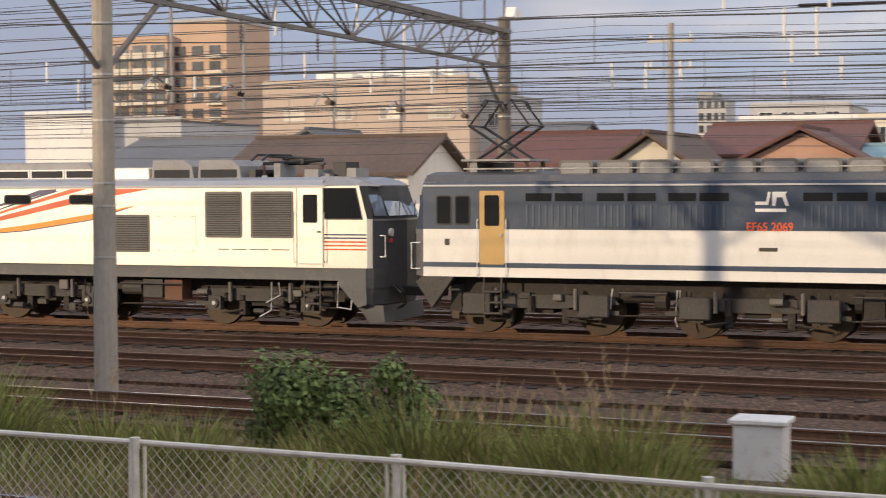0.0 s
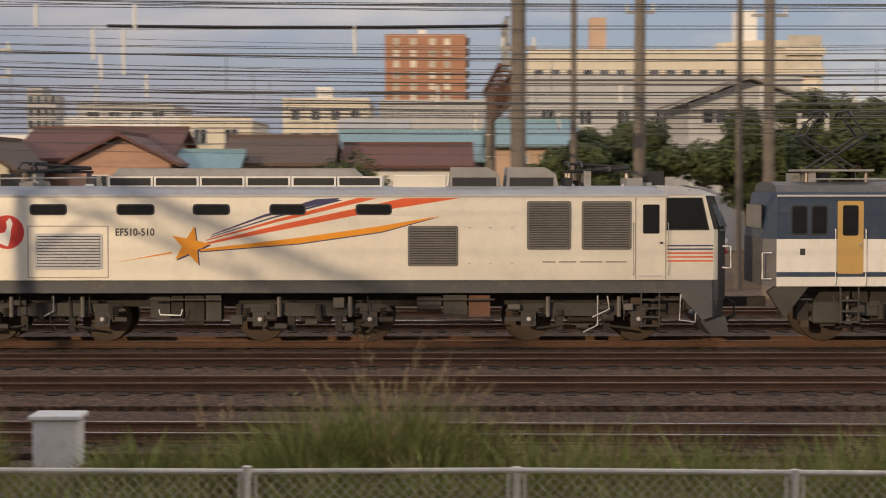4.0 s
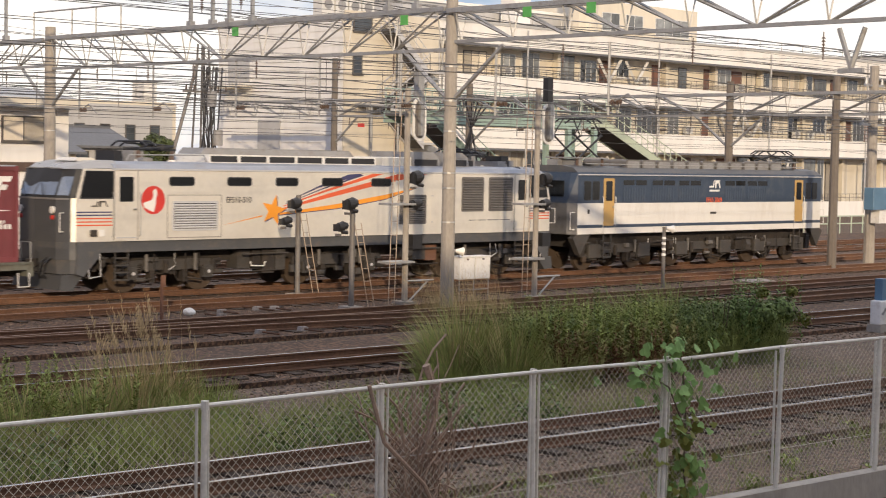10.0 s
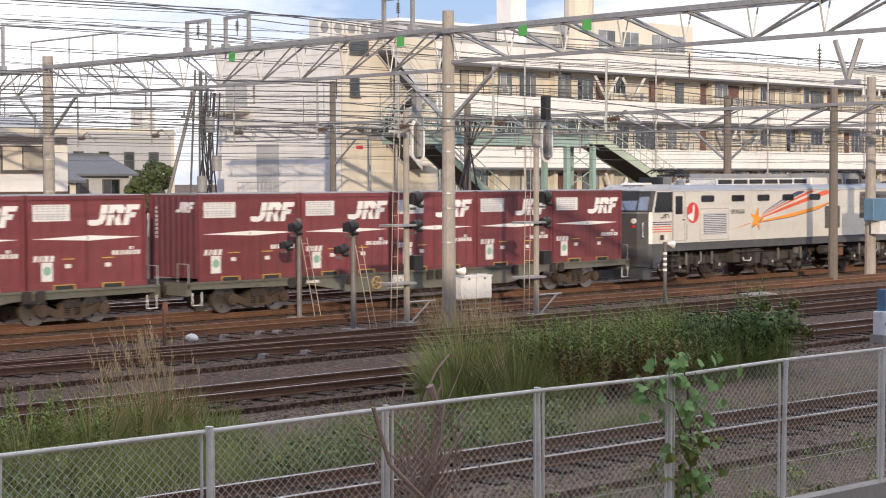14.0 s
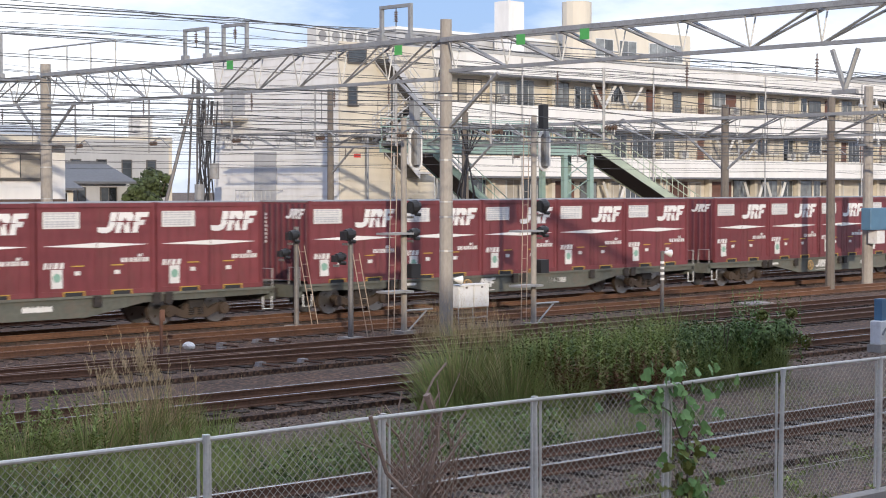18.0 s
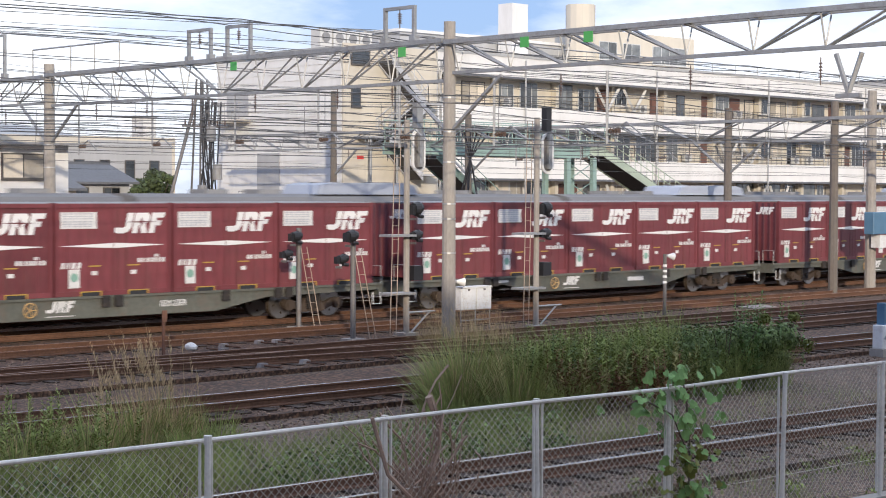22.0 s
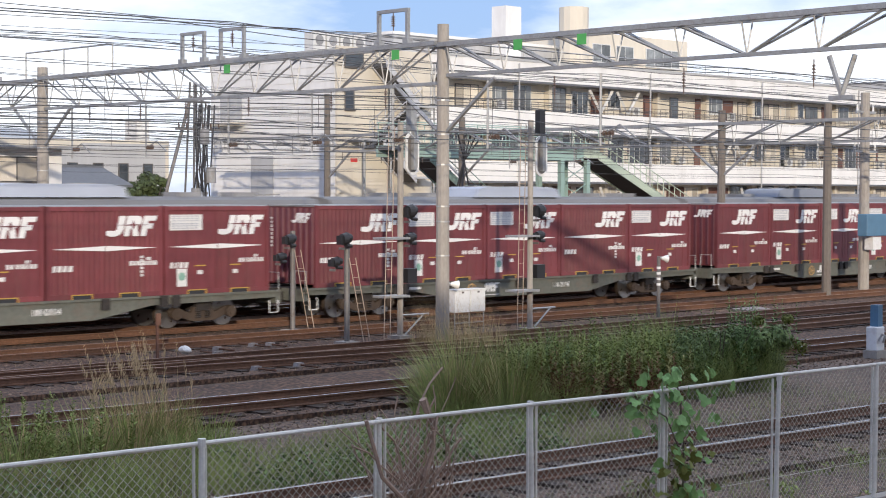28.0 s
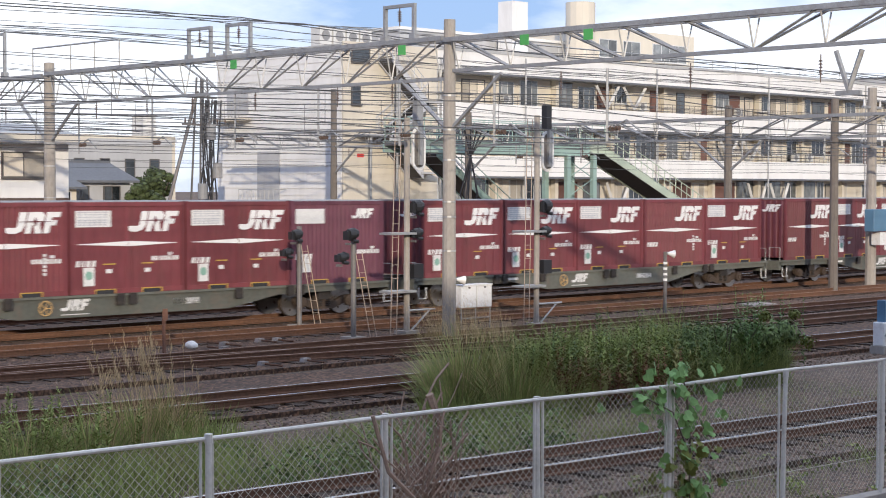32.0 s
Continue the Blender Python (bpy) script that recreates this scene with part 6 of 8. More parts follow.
# ---- the commuter train on the track behind ----
def commuter_car(cab=False):
    t = thing("commuter_car", "silver commuter train car with a grey roof, cab and rooftop cooler" if cab else "silver commuter train car with a grey roof and a rooftop cooler", "train car", "cars of the commuter train")
    prof = [(-1.38, 0.95), (1.38, 0.95), (1.42, 1.3), (1.42, 3.0), (1.3, 3.4), (-1.3, 3.4), (-1.42, 3.0), (-1.42, 1.3)]
    part("body", bm_prism(B(), prof, -9.75, 9.75, "x"), M["stainless"], t)
    part("roof", bm_prism(B(), [(-1.34, 3.404), (1.34, 3.404), (1.1, 3.62), (0.5, 3.72), (-0.5, 3.72), (-1.1, 3.62)], -9.75, 9.75, "x"), M["car_roof"], t, "dull grey roof")
    ac = part("cooler", bm_prism(B(), [(-2.4, 3.7), (2.4, 3.7), (2.2, 4.02), (1.7, 4.1), (-1.7, 4.1), (-2.2, 4.02)], -0.95, 0.95), M["car_cooler"], t, "rounded blue-grey rooftop cooler")
    for x in (-1.3, 1.3):
        part("fan_grille", bm_tube(B(), (x, 0, 4.08), (x, 0, 4.13), 0.5, 14), M["roof_grey"], ac)
    for x in (-6.6, -4.4, 4.6, 6.8):
        part("roof_vent", box(x, x + 0.9, -0.45, 0.45, 3.7, 3.86), M["roof_grey"], t)
    for k in range(4):
        x = -7.3 + 4.85 * k
        part("door", box(x - 0.65, x + 0.65, -1.432, -1.424, 1.05, 2.95), M["stainless"], t)
        part("window", box(x + 1.0, x + 3.4 if k < 3 else x + 1.9, -1.436, -1.424, 1.75, 2.7), M["win_dark"], t)
    part("stripe", box(-9.75, 9.75, -1.438, -1.424, 1.45, 1.6), M["blue_box"], t, "blue waist stripe")
    part("underframe", box(-8.5, 8.5, -1.1, 1.1, 0.45, 0.945), M["under"], t)
    for x in (-6.9, 6.9):
        bg = part("bogie", box(x - 1.5, x + 1.5, -1.0, 1.0, 0.3, 0.7), M["under_grey"], t)
        for d in (-1.05, 1.05):
            for y in (-0.57, 0.57):
                part("wheel", bm_tube(B(), (x + d, y - 0.06, 0.43), (x + d, y + 0.06, 0.43), 0.43, 18), M["wheel"], bg)
    if cab:
        part("cab_front", bm_loft(B(), [[(9.75, -1.4, 0.95), (9.75, 1.4, 0.95), (9.75, 1.4, 3.4), (9.75, -1.4, 3.4)], [(10.0, -1.25, 0.95), (10.0, 1.25, 0.95), (9.9, 1.2, 3.4), (9.9, -1.2, 3.4)]]), M["stainless"], t)
        part("windscreen", box(9.98, 10.02, -1.0, 1.0, 2.0, 2.9), M["win_dark"], t)
    return t


cars = [commuter_car(True), commuter_car()]
while len(cars) < 9:
    cars.append(copy_thing(cars[1], Matrix()))


# ---- the town behind the yard ----
def window(parent, x0, x1, z0, z1, y, frame="frame_white", mull=1, glass="glass"):
    """A window in a wall that looks towards -y: frame, panes and sill."""
    w = part("window", box(x0 - 0.06, x1 + 0.06, y - 0.05, y + 0.02, z0 - 0.06, z1 + 0.06), M[frame], parent)
    k = mull + 1
    s = (x1 - x0) / k
    for i in range(k):
        part("pane", box(x0 + s * i + 0.03, x0 + s * (i + 1) - 0.03, y - 0.056, y - 0.05, z0, z1), M[glass], w)
    part("sill", box(x0 - 0.1, x1 + 0.1, y - 0.12, y - 0.05, z0 - 0.12, z0 - 0.06), M[frame], w)
    return w


def building(name, label, x0, x1, y0, y1, z1, wall, roof="roof_pale", category="building", parapet=0.3):
    t = thing(name, label, category)
    part("wall", box(x0, x1, y0, y1, -0.4, z1), M[wall], t)
    r = part("roof", box(x0 - 0.1, x1 + 0.1, y0 - 0.1, y1 + 0.1, z1, z1 + 0.12), M[roof], t)
    if parapet:
        part("parapet", box(x0, x1, y0 - 0.02, y0 + 0.15, z1 + 0.12, z1 + 0.12 + parapet), M[wall], r)
    return t


def grid_windows(t, x0, x1, nx, rows, y, wide=0.6, frame="frame_white", mull=1, glass="glass"):
    s = (x1 - x0) / nx
    for z0, z1 in rows:
        for i in range(nx):
            a = x0 + s * (i + 0.5 - wide / 2)
            window(t, a, a + s * wide, z0, z1, y, frame, mull, glass)


def house(label, x0, x1, y0, y1, ze, zr, wall, roof, ridge="x", over=0.45):
    """A house with a gabled roof; ridge 'x' runs along the tracks, 'y' away from them."""
    t = thing("house", label, "house", "houses behind the yard")
    if ridge == "x":
        ym = (y0 + y1) / 2
        part("wall", bm_prism(B(), [(y0, -0.4), (y1, -0.4), (y1, ze), (ym, zr - 0.1), (y0, ze)], x0, x1, "x"), M[wall], t)
        for a, b in ((y0 - over, ym), (y1 + over, ym)):
            za = ze - 0.15
            part("roof", bm_prism(B(), [(a, za), (b, zr), (b, zr + 0.14), (a, za + 0.14)], x0 - over, x1 + over, "x"), M[roof], t)
        part("ridge_tiles", box(x0 - over, x1 + over, ym - 0.12, ym + 0.12, zr + 0.1, zr + 0.24), M[roof], t)
    else:
        xm = (x0 + x1) / 2
        part("wall", bm_prism(B(), [(x0, -0.4), (x1, -0.4), (x1, ze), (xm, zr - 0.1), (x0, ze)], y0, y1, "y"), M[wall], t)
        for a, b in ((x0 - over, xm), (x1 + over, xm)):
            za = ze - 0.15
            part("roof", bm_prism(B(), [(a, za), (b, zr), (b, zr + 0.14), (a, za + 0.14)], y0 - over, y1 + over, "y"), M[roof], t)
        part("ridge_tiles", box(xm - 0.12, xm + 0.12, y0 - over, y1 + over, zr + 0.1, zr + 0.24), M[roof], t)
    return t


# tan flats with balconies, far off
flats = thing("apartment_building", "tall tan-tiled apartment building with rows of dark balconies", "building")
part("wall", box(-169, -157.7, 260, 275, -0.4, 29.2), M["wall_tan"], flats)
part("wall", box(-157.7, -147.0, 262, 278, -0.4, 32.2), M["wall_tan"], flats)
part("roof", box(-157.9, -146.8, 261.7, 278.3, 32.2, 32.7), M["roof_pale"], flats)
part("roof", box(-169.2, -157.7, 259.8, 275.2, 29.2, 29.9), M["wall_tan"], flats)
for i in range(10):
    z = 1.2 + 2.75 * i
    for k in range(3):
        x = -168.8 + 3.75 * k
        b = part("balcony", box(x, x + 3.4, 258.9, 260, z - 0.15, z + 0.95), M["wall_cream"], flats)
        part("window", box(x + 0.2, x + 3.1, 259.94, 259.99, z + 0.96, z + 2.3), M["glass"], b)
    for k in range(3):
        x = -157.4 + 3.5 * k
        b = part("window", box(x, x + 2.2, 261.9, 261.98, z + 0.4, z + 2.0), M["glass"], flats)
        if k == 2:
            part("balcony", box(x - 0.2, x + 2.8, 261.0, 261.9, z - 0.2, z + 0.4), M["wall_cream"], flats)

pale = building("office_building", "pale two-tone office building with a flat roof and rooftop tanks", -88.0, -64.0, 165, 180, 14.3, "wall_rose")
part("roof_block", box(-83, -67, 168, 176, 14.4, 15.6), M["wall_white"], pale)
for x in (-80, -76.5, -71):
    part("tank", box(x, x + 2.2, 166, 167.5, 14.4, 15.4), M["insul"], pale, "white roof tank")
grid_windows(pale, -87, -64.5, 4, ((10.4, 11.5),), 165, 0.42, mull=2, glass="curtain")
grid_windows(pale, -87, -64.5, 4, ((6.0, 7.2),), 165, 0.4, mull=2, glass="curtain")
for x in (-79.5, -71.7):
    part("drain_pipe", bm_tube(B(), (x, 164.9, 0), (x, 164.9, 13.4), 0.09, 6), M["roof_grey"], pale)
wing = building("annex", "grey shaded annex beside the office building", -64.0, -60.5, 168, 178, 12.6, "wall_grey")
grid_windows(wing, -63.8, -60.7, 1, ((5.6, 6.8), (9.6, 10.8)), 168, 0.5)

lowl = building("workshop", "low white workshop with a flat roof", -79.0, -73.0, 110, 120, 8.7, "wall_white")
building("workshop", "blue-grey workshop with a dark roof", -73.0, -66.5, 112, 124, 8.2, "wall_grey", "roof_slate")
sc = thing("scaffold", "grey scaffold frame above a workshop roof", "scaffold")
for i in range(8):
    part("upright", bm_tube(B(), (-79 + 1.1 * i, 118, 8.7), (-79 + 1.1 * i, 118, 14.2), 0.07, 4), M["galv_dk"], sc)
for z in (10.2, 11.8, 13.4):
    part("ledger", bm_tube(B(), (-79.4, 118, z), (-70.9, 118, z), 0.06, 4), M["galv_dk"], sc)

house("house with a long dark roof", -52, -41, 79, 89, 4.3, 5.9, "wall_grey", "roof_slate")
h = house("house with a brown tiled roof and white gable end", -40, -30.9, 72, 79, 4.0, 5.6, "wall_white", "roof_brown")
grid_windows(h, -39, -32, 4, ((2.2, 3.6),), 72, 0.5)
house("small white house with a dark gabled roof", -44.6, -41.0, 86, 92, 5.6, 6.4, "wall_white", "roof_slate", "y")
h = house("house with a red-brown sheet roof", -26.5, -21.0, 70, 77, 4.3, 5.55, "wall_cream", "roof_red")
grid_windows(h, -26, -21.5, 3, ((2.4, 3.8),), 70, 0.5)
h = house("cream house with its gable towards the tracks", -20.3, -17.2, 68, 76, 4.2, 5.35, "wall_cream", "roof_brown", "y")
grid_windows(h, -20, -17.5, 2, ((2.9, 3.9),), 68, 0.5)
h = house("house with a broad red sheet roof", -18.4, -12.0, 75, 84, 4.7, 6.0, "wall_pink", "roof_red")
h = house("salmon house with its gable towards the tracks", -15.6, -11.3, 72, 79, 4.45, 5.6, "wall_pink", "roof_red", "y")
grid_windows(h, -15.2, -11.7, 2, ((2.9, 3.9),), 72, 0.45)
house("low shed with a teal sheet roof", -12.6, -9.0, 74, 79, 4.1, 4.9, "wall_tan", "roof_teal")
h = house("house with a dark brown tiled roof and white walls", -9.4, -5.0, 77, 84, 4.5, 5.65, "wall_cream", "roof_brown")
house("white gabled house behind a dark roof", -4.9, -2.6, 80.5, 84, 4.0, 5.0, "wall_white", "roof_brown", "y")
house("grey house with a hipped dark roof", -44.2, -38.6, 120, 128, 6.7, 7.9, "wall_grey", "roof_slate")
building("warehouse", "long low white warehouse", -30, -23.5, 110, 120, 6.2, "wall_white")
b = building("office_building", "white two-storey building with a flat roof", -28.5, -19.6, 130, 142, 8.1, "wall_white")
grid_windows(b, -24.5, -19.8, 3, ((5.6, 7.0),), 130, 0.7, "frame_dark")
b = building("office_building", "cream building with two large windows", -19.55, -14.0, 129.5, 142, 8.1, "wall_cream")
grid_windows(b, -19.2, -14.4, 2, ((6.4, 7.5),), 129.5, 0.42)
b = building("apartment_building", "beige stepped flats with a roof tank", -15.3, -6.6, 170, 184, 11.4, "wall_cream")
part("tank", box(-12, -10.4, 172, 174, 11.6, 13), M["insul"], b)
grid_windows(b, -15, -7, 4, ((7.0, 8.3), (9.6, 10.7)), 170, 0.45)
b = building("office_building", "white flats with dark window bands", -37, -27, 175, 188, 11.2, "wall_grey")
grid_windows(b, -36.5, -27.5, 4, ((7.4, 8.6), (9.6, 10.6)), 175, 0.6)
for x0, x1, z in ((-96.5, -92.8, 25.0), (-92.8, -89.6, 23.0)):
    b = building("tower_block", "hazy grey tower block far away", x0, x1, 400, 410, z, "wall_grey", parapet=0)
    grid_windows(b, x0, x1, 2, [(4 + 2.9 * i, 5.6 + 2.9 * i) for i in range(7)], 400, 0.6, "frame_dark", 0)

orange = building("apartment_building", "orange-tiled apartment tower with small white windows", -11.5, 7.2, 390, 405, 36.4, "wall_orange", "roof_pale")
part("stair_block", box(-3.8, -2.0, 392, 396, 36.5, 38), M["insul"], orange)
for i in range(6):
    for k, x in enumerate((-9.5, -5.6, -1.2, 2.2)):
        window(orange, x, x + 1.3, 21.6 + 2.55 * i, 23.0 + 2.55 * i, 390, "frame_white", 0, "curtain")
for i in range(10):
    part("balcony", box(7.2, 8.0, 391, 402, 12.0 + 2.55 * i, 13.1 + 2.55 * i), M["roof_slate"], orange)

b = building("office_building", "beige office block among low houses", -14.7, -8.8, 172, 182, 11.5, "wall_tan")
grid_windows(b, -14.5, -9, 2, ((9.0, 10.4),), 172, 0.25, "frame_dark", 0)
house("white house with a small dark window", -6.6, -2.2, 120, 128, 6.9, 8.0, "wall_white", "roof_pale")
building("shop_building", "dark low building with a parapet", -4.9, 4.6, 150, 160, 10.3, "wall_grey", "roof_slate")
house("long hall with a teal sheet roof", -4.8, 3.2, 85, 99, 4.7, 6.2, "wall_grey", "roof_teal")
h = house("grey-brown house with a teal lean-to roof", 2.9, 6.6, 80, 88, 5.4, 6.5, "wall_tan", "roof_teal")
grid_windows(h, 3.3, 6.2, 2, ((3.9, 4.9),), 80, 0.5)
house("house with a red-brown roof", -4.0, 1.4, 79, 84, 4.4, 5.3, "wall_white", "roof_red")

hotel = building("hotel", "cream hotel with a round corner and roof towers", 12.8, 45.5, 230, 246, 20.6, "wall_cream", parapet=0.5)
cyl = B()
bm_tube(cyl, (46.0, 236, -0.4), (46.0, 236, 22.2), 6.6, 28)
part("round_wing", cyl, M["wall_cream"], hotel)
part("round_cornice", bm_tube(B(), (46.0, 236, 21.3), (46.0, 236, 22.4), 6.8, 28), M["wall_cream"], hotel)
for z in (8.6, 11.6, 14.6, 17.6, 20.4):
    part("balcony", box(47.6, 53.0, 229.0, 232.0, z, z + 1.0), M["wall_cream"], hotel)
    part("window", box(48.0, 52.6, 229.6, 229.7, z + 1.0, z + 2.7), M["curtain"], hotel)
part("stair_wing", box(47.4, 52.8, 229.8, 240, -0.4, 21.0), M["wall_cream"], hotel)
part("roof_tower", box(42.0, 44.8, 235, 239, 21, 27.0), M["insul"], hotel)
part("roof_tower", box(21.6, 23.8, 235, 238, 21, 26.0), M["wall_tan"], hotel)
grid_windows(hotel, 13, 40, 12, ((13.5, 15.0), (17.0, 18.4)), 230, 0.55)
sg = thing("sign_board", "white roof-top sign boards with plain blue bars", "sign")
for x0, x1, c in ((11.0, 13.0, "white"), (14.0, 17.0, "blue_box")):
    f = part("board", box(x0, x1, 149.6, 149.8, 9.6, 11.0), M["white"], sg)
    part("bar", box(x0 + 0.2, x1 - 0.2, 149.58, 149.6, 10.1, 10.5), M["blue_box"], f)
    part("stand", box((x0 + x1) / 2 - 0.1, (x0 + x1) / 2 + 0.1, 149.85, 150, -0.3, 9.6), M["galv_dk"], f)
b = building("shop_building", "long grey workshop with a dark flat roof", 5.2, 23.5, 108, 118, 10.0, "wall_grey", "roof_slate")
grid_windows(b, 6.0, 23.0, 7, ((7.2, 8.1),), 108, 0.35, "frame_white", 1)
h = house("grey house with a broad grey-brown gabled roof", 14.3, 21.0, 95, 104, 8.0, 9.35, "wall_grey", "roof_taupe", "y", 0.9)
grid_windows(h, 14, 21, 2, ((6.9, 7.7),), 95, 0.4)
building("office_building", "white flats between tree tops", 24, 30, 180, 190, 10.2, "wall_white")
building("office_building", "white stepped house with a terrace", 19.5, 26.0, 92, 100, 7.6, "wall_white")

# low white railway building
low = thing("railway_building", "long low white building with a pale eave and dark sliding windows", "building")
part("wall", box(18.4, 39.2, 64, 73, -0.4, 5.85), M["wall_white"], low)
part("roof", bm_prism(B(), [(63.2, 5.86), (73.6, 5.86), (73.4, 6.2), (68.5, 6.75), (63.3, 6.1)], 17.9, 39.7, "x"), M["roof_pale"], low)
part("eave_board", box(17.9, 39.7, 63.12, 63.2, 5.75, 6.12), M["wall_cream"], low)
part("gutter", box(17.9, 39.7, 63.0, 63.12, 5.72, 5.82), M["roof_grey"], low)
for x0, x1 in ((19.71, 21.13), (23.29, 24.56), (25.05, 26.37), (28.4, 29.57), (32.54, 33.95), (36.01, 37.97)):
    window(low, x0, x1, 4.32, 5.3, 64, "frame_dark", 1, "glass" if x0 < 34 else "curtain")
for x in (22.2, 24.8, 27.4, 31.0, 35.0):
    part("drain_pipe", bm_tube(B(), (x, 63.9, 0), (x, 63.9, 5.7), 0.05, 6), M["wall_cream"], low)
part("dark_fascia", box(18.4, 39.2, 63.93, 63.99, 3.0, 3.4), M["roof_brown"], low)
up = thing("railway_building", "white upper building with a grey sloping canopy", "building")
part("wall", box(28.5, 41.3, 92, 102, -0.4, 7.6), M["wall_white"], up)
part("canopy", bm_prism(B(), [(28.2, 7.6), (37.4, 8.0), (38.4, 9.0), (36.5, 8.9), (28.2, 8.4)], 91.2, 96, "y"), M["roof_pale"], up)
part("gable", bm_prism(B(), [(36.8, 7.6), (41.3, 7.6), (41.3, 9.2), (38.8, 9.2)], 91.8, 100, "y"), M["wall_white"], up)
window(up, 39.0, 40.6, 7.9, 8.8, 91.8, "frame_dark", 1)
grid_windows(up, 29, 37, 6, ((7.75, 8.2),), 91.2, 0.5, "frame_dark", 0)

# the far end of the left part of the yard
b = building("shop_building", "grey box-shaped building with a window", 63.0, 72.5, 104, 112, 6.9, "wall_grey")
grid_windows(b, 63.5, 72.0, 4, ((4.6, 5.9),), 104, 0.35, "frame_dark", 0)
h = house("dark house with a slate roof beside small trees", 53.4, 58.2, 88, 94, 4.3, 5.3, "wall_grey", "roof_slate")
grid_windows(h, 53.6, 58.0, 2, ((2.9, 3.9),), 88, 0.5, "frame_dark")
h = house("cream house with a low roof", 50.6, 53.2, 86, 91, 3.9, 4.7, "wall_cream", "roof_slate")
grid_windows(h, 50.8, 53.0, 2, ((2.7, 3.6),), 86, 0.6)
b = building("office_building", "low cream roofs far away", 72, 84, 120, 130, 7.8, "wall_cream")
t = building("water_tower", "slim pale tower far away", 94.2, 95.7, 140, 142, 10.9, "wall_white", parapet=0)

# white block with outside stairs
block = thing("office_block", "tall white windowless block with a cream front and outside fire stairs", "building")
part("wall", box(61.65, 69.0, 72.0, 83.6, -0.4, 11.7), M["wall_white"], block)
part("front_wall", box(61.66, 69.0, 71.9, 71.99, -0.4, 12.1), M["wall_cream"], block, "cream front wall")
part("roof", box(61.6, 69.1, 72.01, 83.7, 11.7, 11.95), M["roof_pale"], block)
for i in range(4):
    x = 61.9 + 1.02 * i
    u = part("air_conditioner", box(x, x + 0.9, 74.2, 75.0, 11.95, 13.05), M["frame_white"], block, "grey rooftop air conditioner")
    part("fan_grille", bm_tube(B(), (x + 0.45, 74.19, 12.6), (x + 0.45, 74.17, 12.6), 0.3, 12), M["roof_grey"], u)
for y0, y1, z0, z1 in ((80.5, 82.6, 8.2, 9.8), (77.5, 79.6, 3.0, 6.0)):
    part("shutter", box(61.58, 61.65, y0, y1, z0, z1), M["wall_grey"], block, "grey recessed shutter")
sid = B()
sid2 = B()
for i in range(26):
    z = 0.9 + 0.42 * i
    bm_prism(sid, [(61.64, z), (61.615, z), (61.64, z + 0.4)], 72.02, 83.6, "y")
    bm_prism(sid2, [(71.9, z), (71.88, z), (71.9, z + 0.4)], 61.7, 69.0, "x")
part("siding", sid, M["wall_white"], block, "white lapped siding boards")["kind"] = "stuff"
part("siding", sid2, M["wall_cream"], block, "cream lapped siding boards")["kind"] = "stuff"
for y0, y1, z in ((80.2, 82.9, 8.0), (76.9, 80.2, 2.75)):
    bal = part("balcony", box(60.6, 61.6, y0, y1, z - 0.16, z), M["wall_cream"], block, "narrow steel balcony")
    for j in range(9):
        part("rail_post", bm_tube(B(), (60.65, y0 + (y1 - y0) * j / 8, z), (60.65, y0 + (y1 - y0) * j / 8, z + 1.0), 0.02, 4), M["galv"], bal)
    part("hand_rail", bm_path(B(), [(61.6, y0, z + 1.0), (60.65, y0, z + 1.0), (60.65, y1, z + 1.0), (61.6, y1, z + 1.0)], 0.025, 4), M["galv"], bal)
part("roof_rail", bm_path(B(), [(61.8, 72.1, 12.9), (69, 72.1, 12.9)], 0.04, 4), M["galv"], block)
window(block, 62.3, 62.9, 8.6, 9.6, 71.9, "frame_dark", 0)
window(block, 62.3, 63.6, 11.0, 11.7, 71.9, "frame_dark", 0)
part("notice", box(62.7, 63.2, 71.87, 71.9, 5.6, 5.8), M["red"], block, "small red notice")


def stair_flight(parent, x0, z0, x1, z1, y0, y1, m, under="stair_dark", rail_h=1.0, posts=7):
    """A flight of stairs along x with stringers, treads, dark soffit and railings."""
    st = part("stringer", bm_prism(B(), [(x0, z0), (x1, z1), (x1, z1 - 0.42), (x0, z0 - 0.42)], y0 - 0.06, y0), M[m], parent)
    part("stringer", bm_prism(B(), [(x0, z0), (x1, z1), (x1, z1 - 0.42), (x0, z0 - 0.42)], y1, y1 + 0.06), M[m], parent)
    part("soffit", bm_prism(B(), [(x0, z0 - 0.2), (x1, z1 - 0.2), (x1, z1 - 0.34), (x0, z0 - 0.34)], y0 + 0.01, y1 - 0.01), M[under], parent)
    n = max(5, int(abs(z1 - z0) / 0.19))
    for i in range(n):
        u = (i + 0.5) / n
        x, z = x0 + (x1 - x0) * u, z0 + (z1 - z0) * u
        part("tread", box(x - abs(x1 - x0) / n * 0.55, x + abs(x1 - x0) / n * 0.55, y0, y1, z - 0.03, z + 0.01), M["galv_dk"], st)
    for yy in (y0 - 0.03, y1 + 0.03):
        for i in range(posts):
            u = i / (posts - 1)
            x, z = x0 + (x1 - x0) * u, z0 + (z1 - z0) * u
            part("rail_post", bm_tube(B(), (x, yy, z - 0.1), (x, yy, z + rail_h), 0.025, 4), M[m], parent)
        for hgt in (rail_h, rail_h * 0.55):
            part("hand_rail", bm_tube(B(), (x0, yy, z0 + hgt), (x1, yy, z1 + hgt), 0.03, 4), M[m], parent)


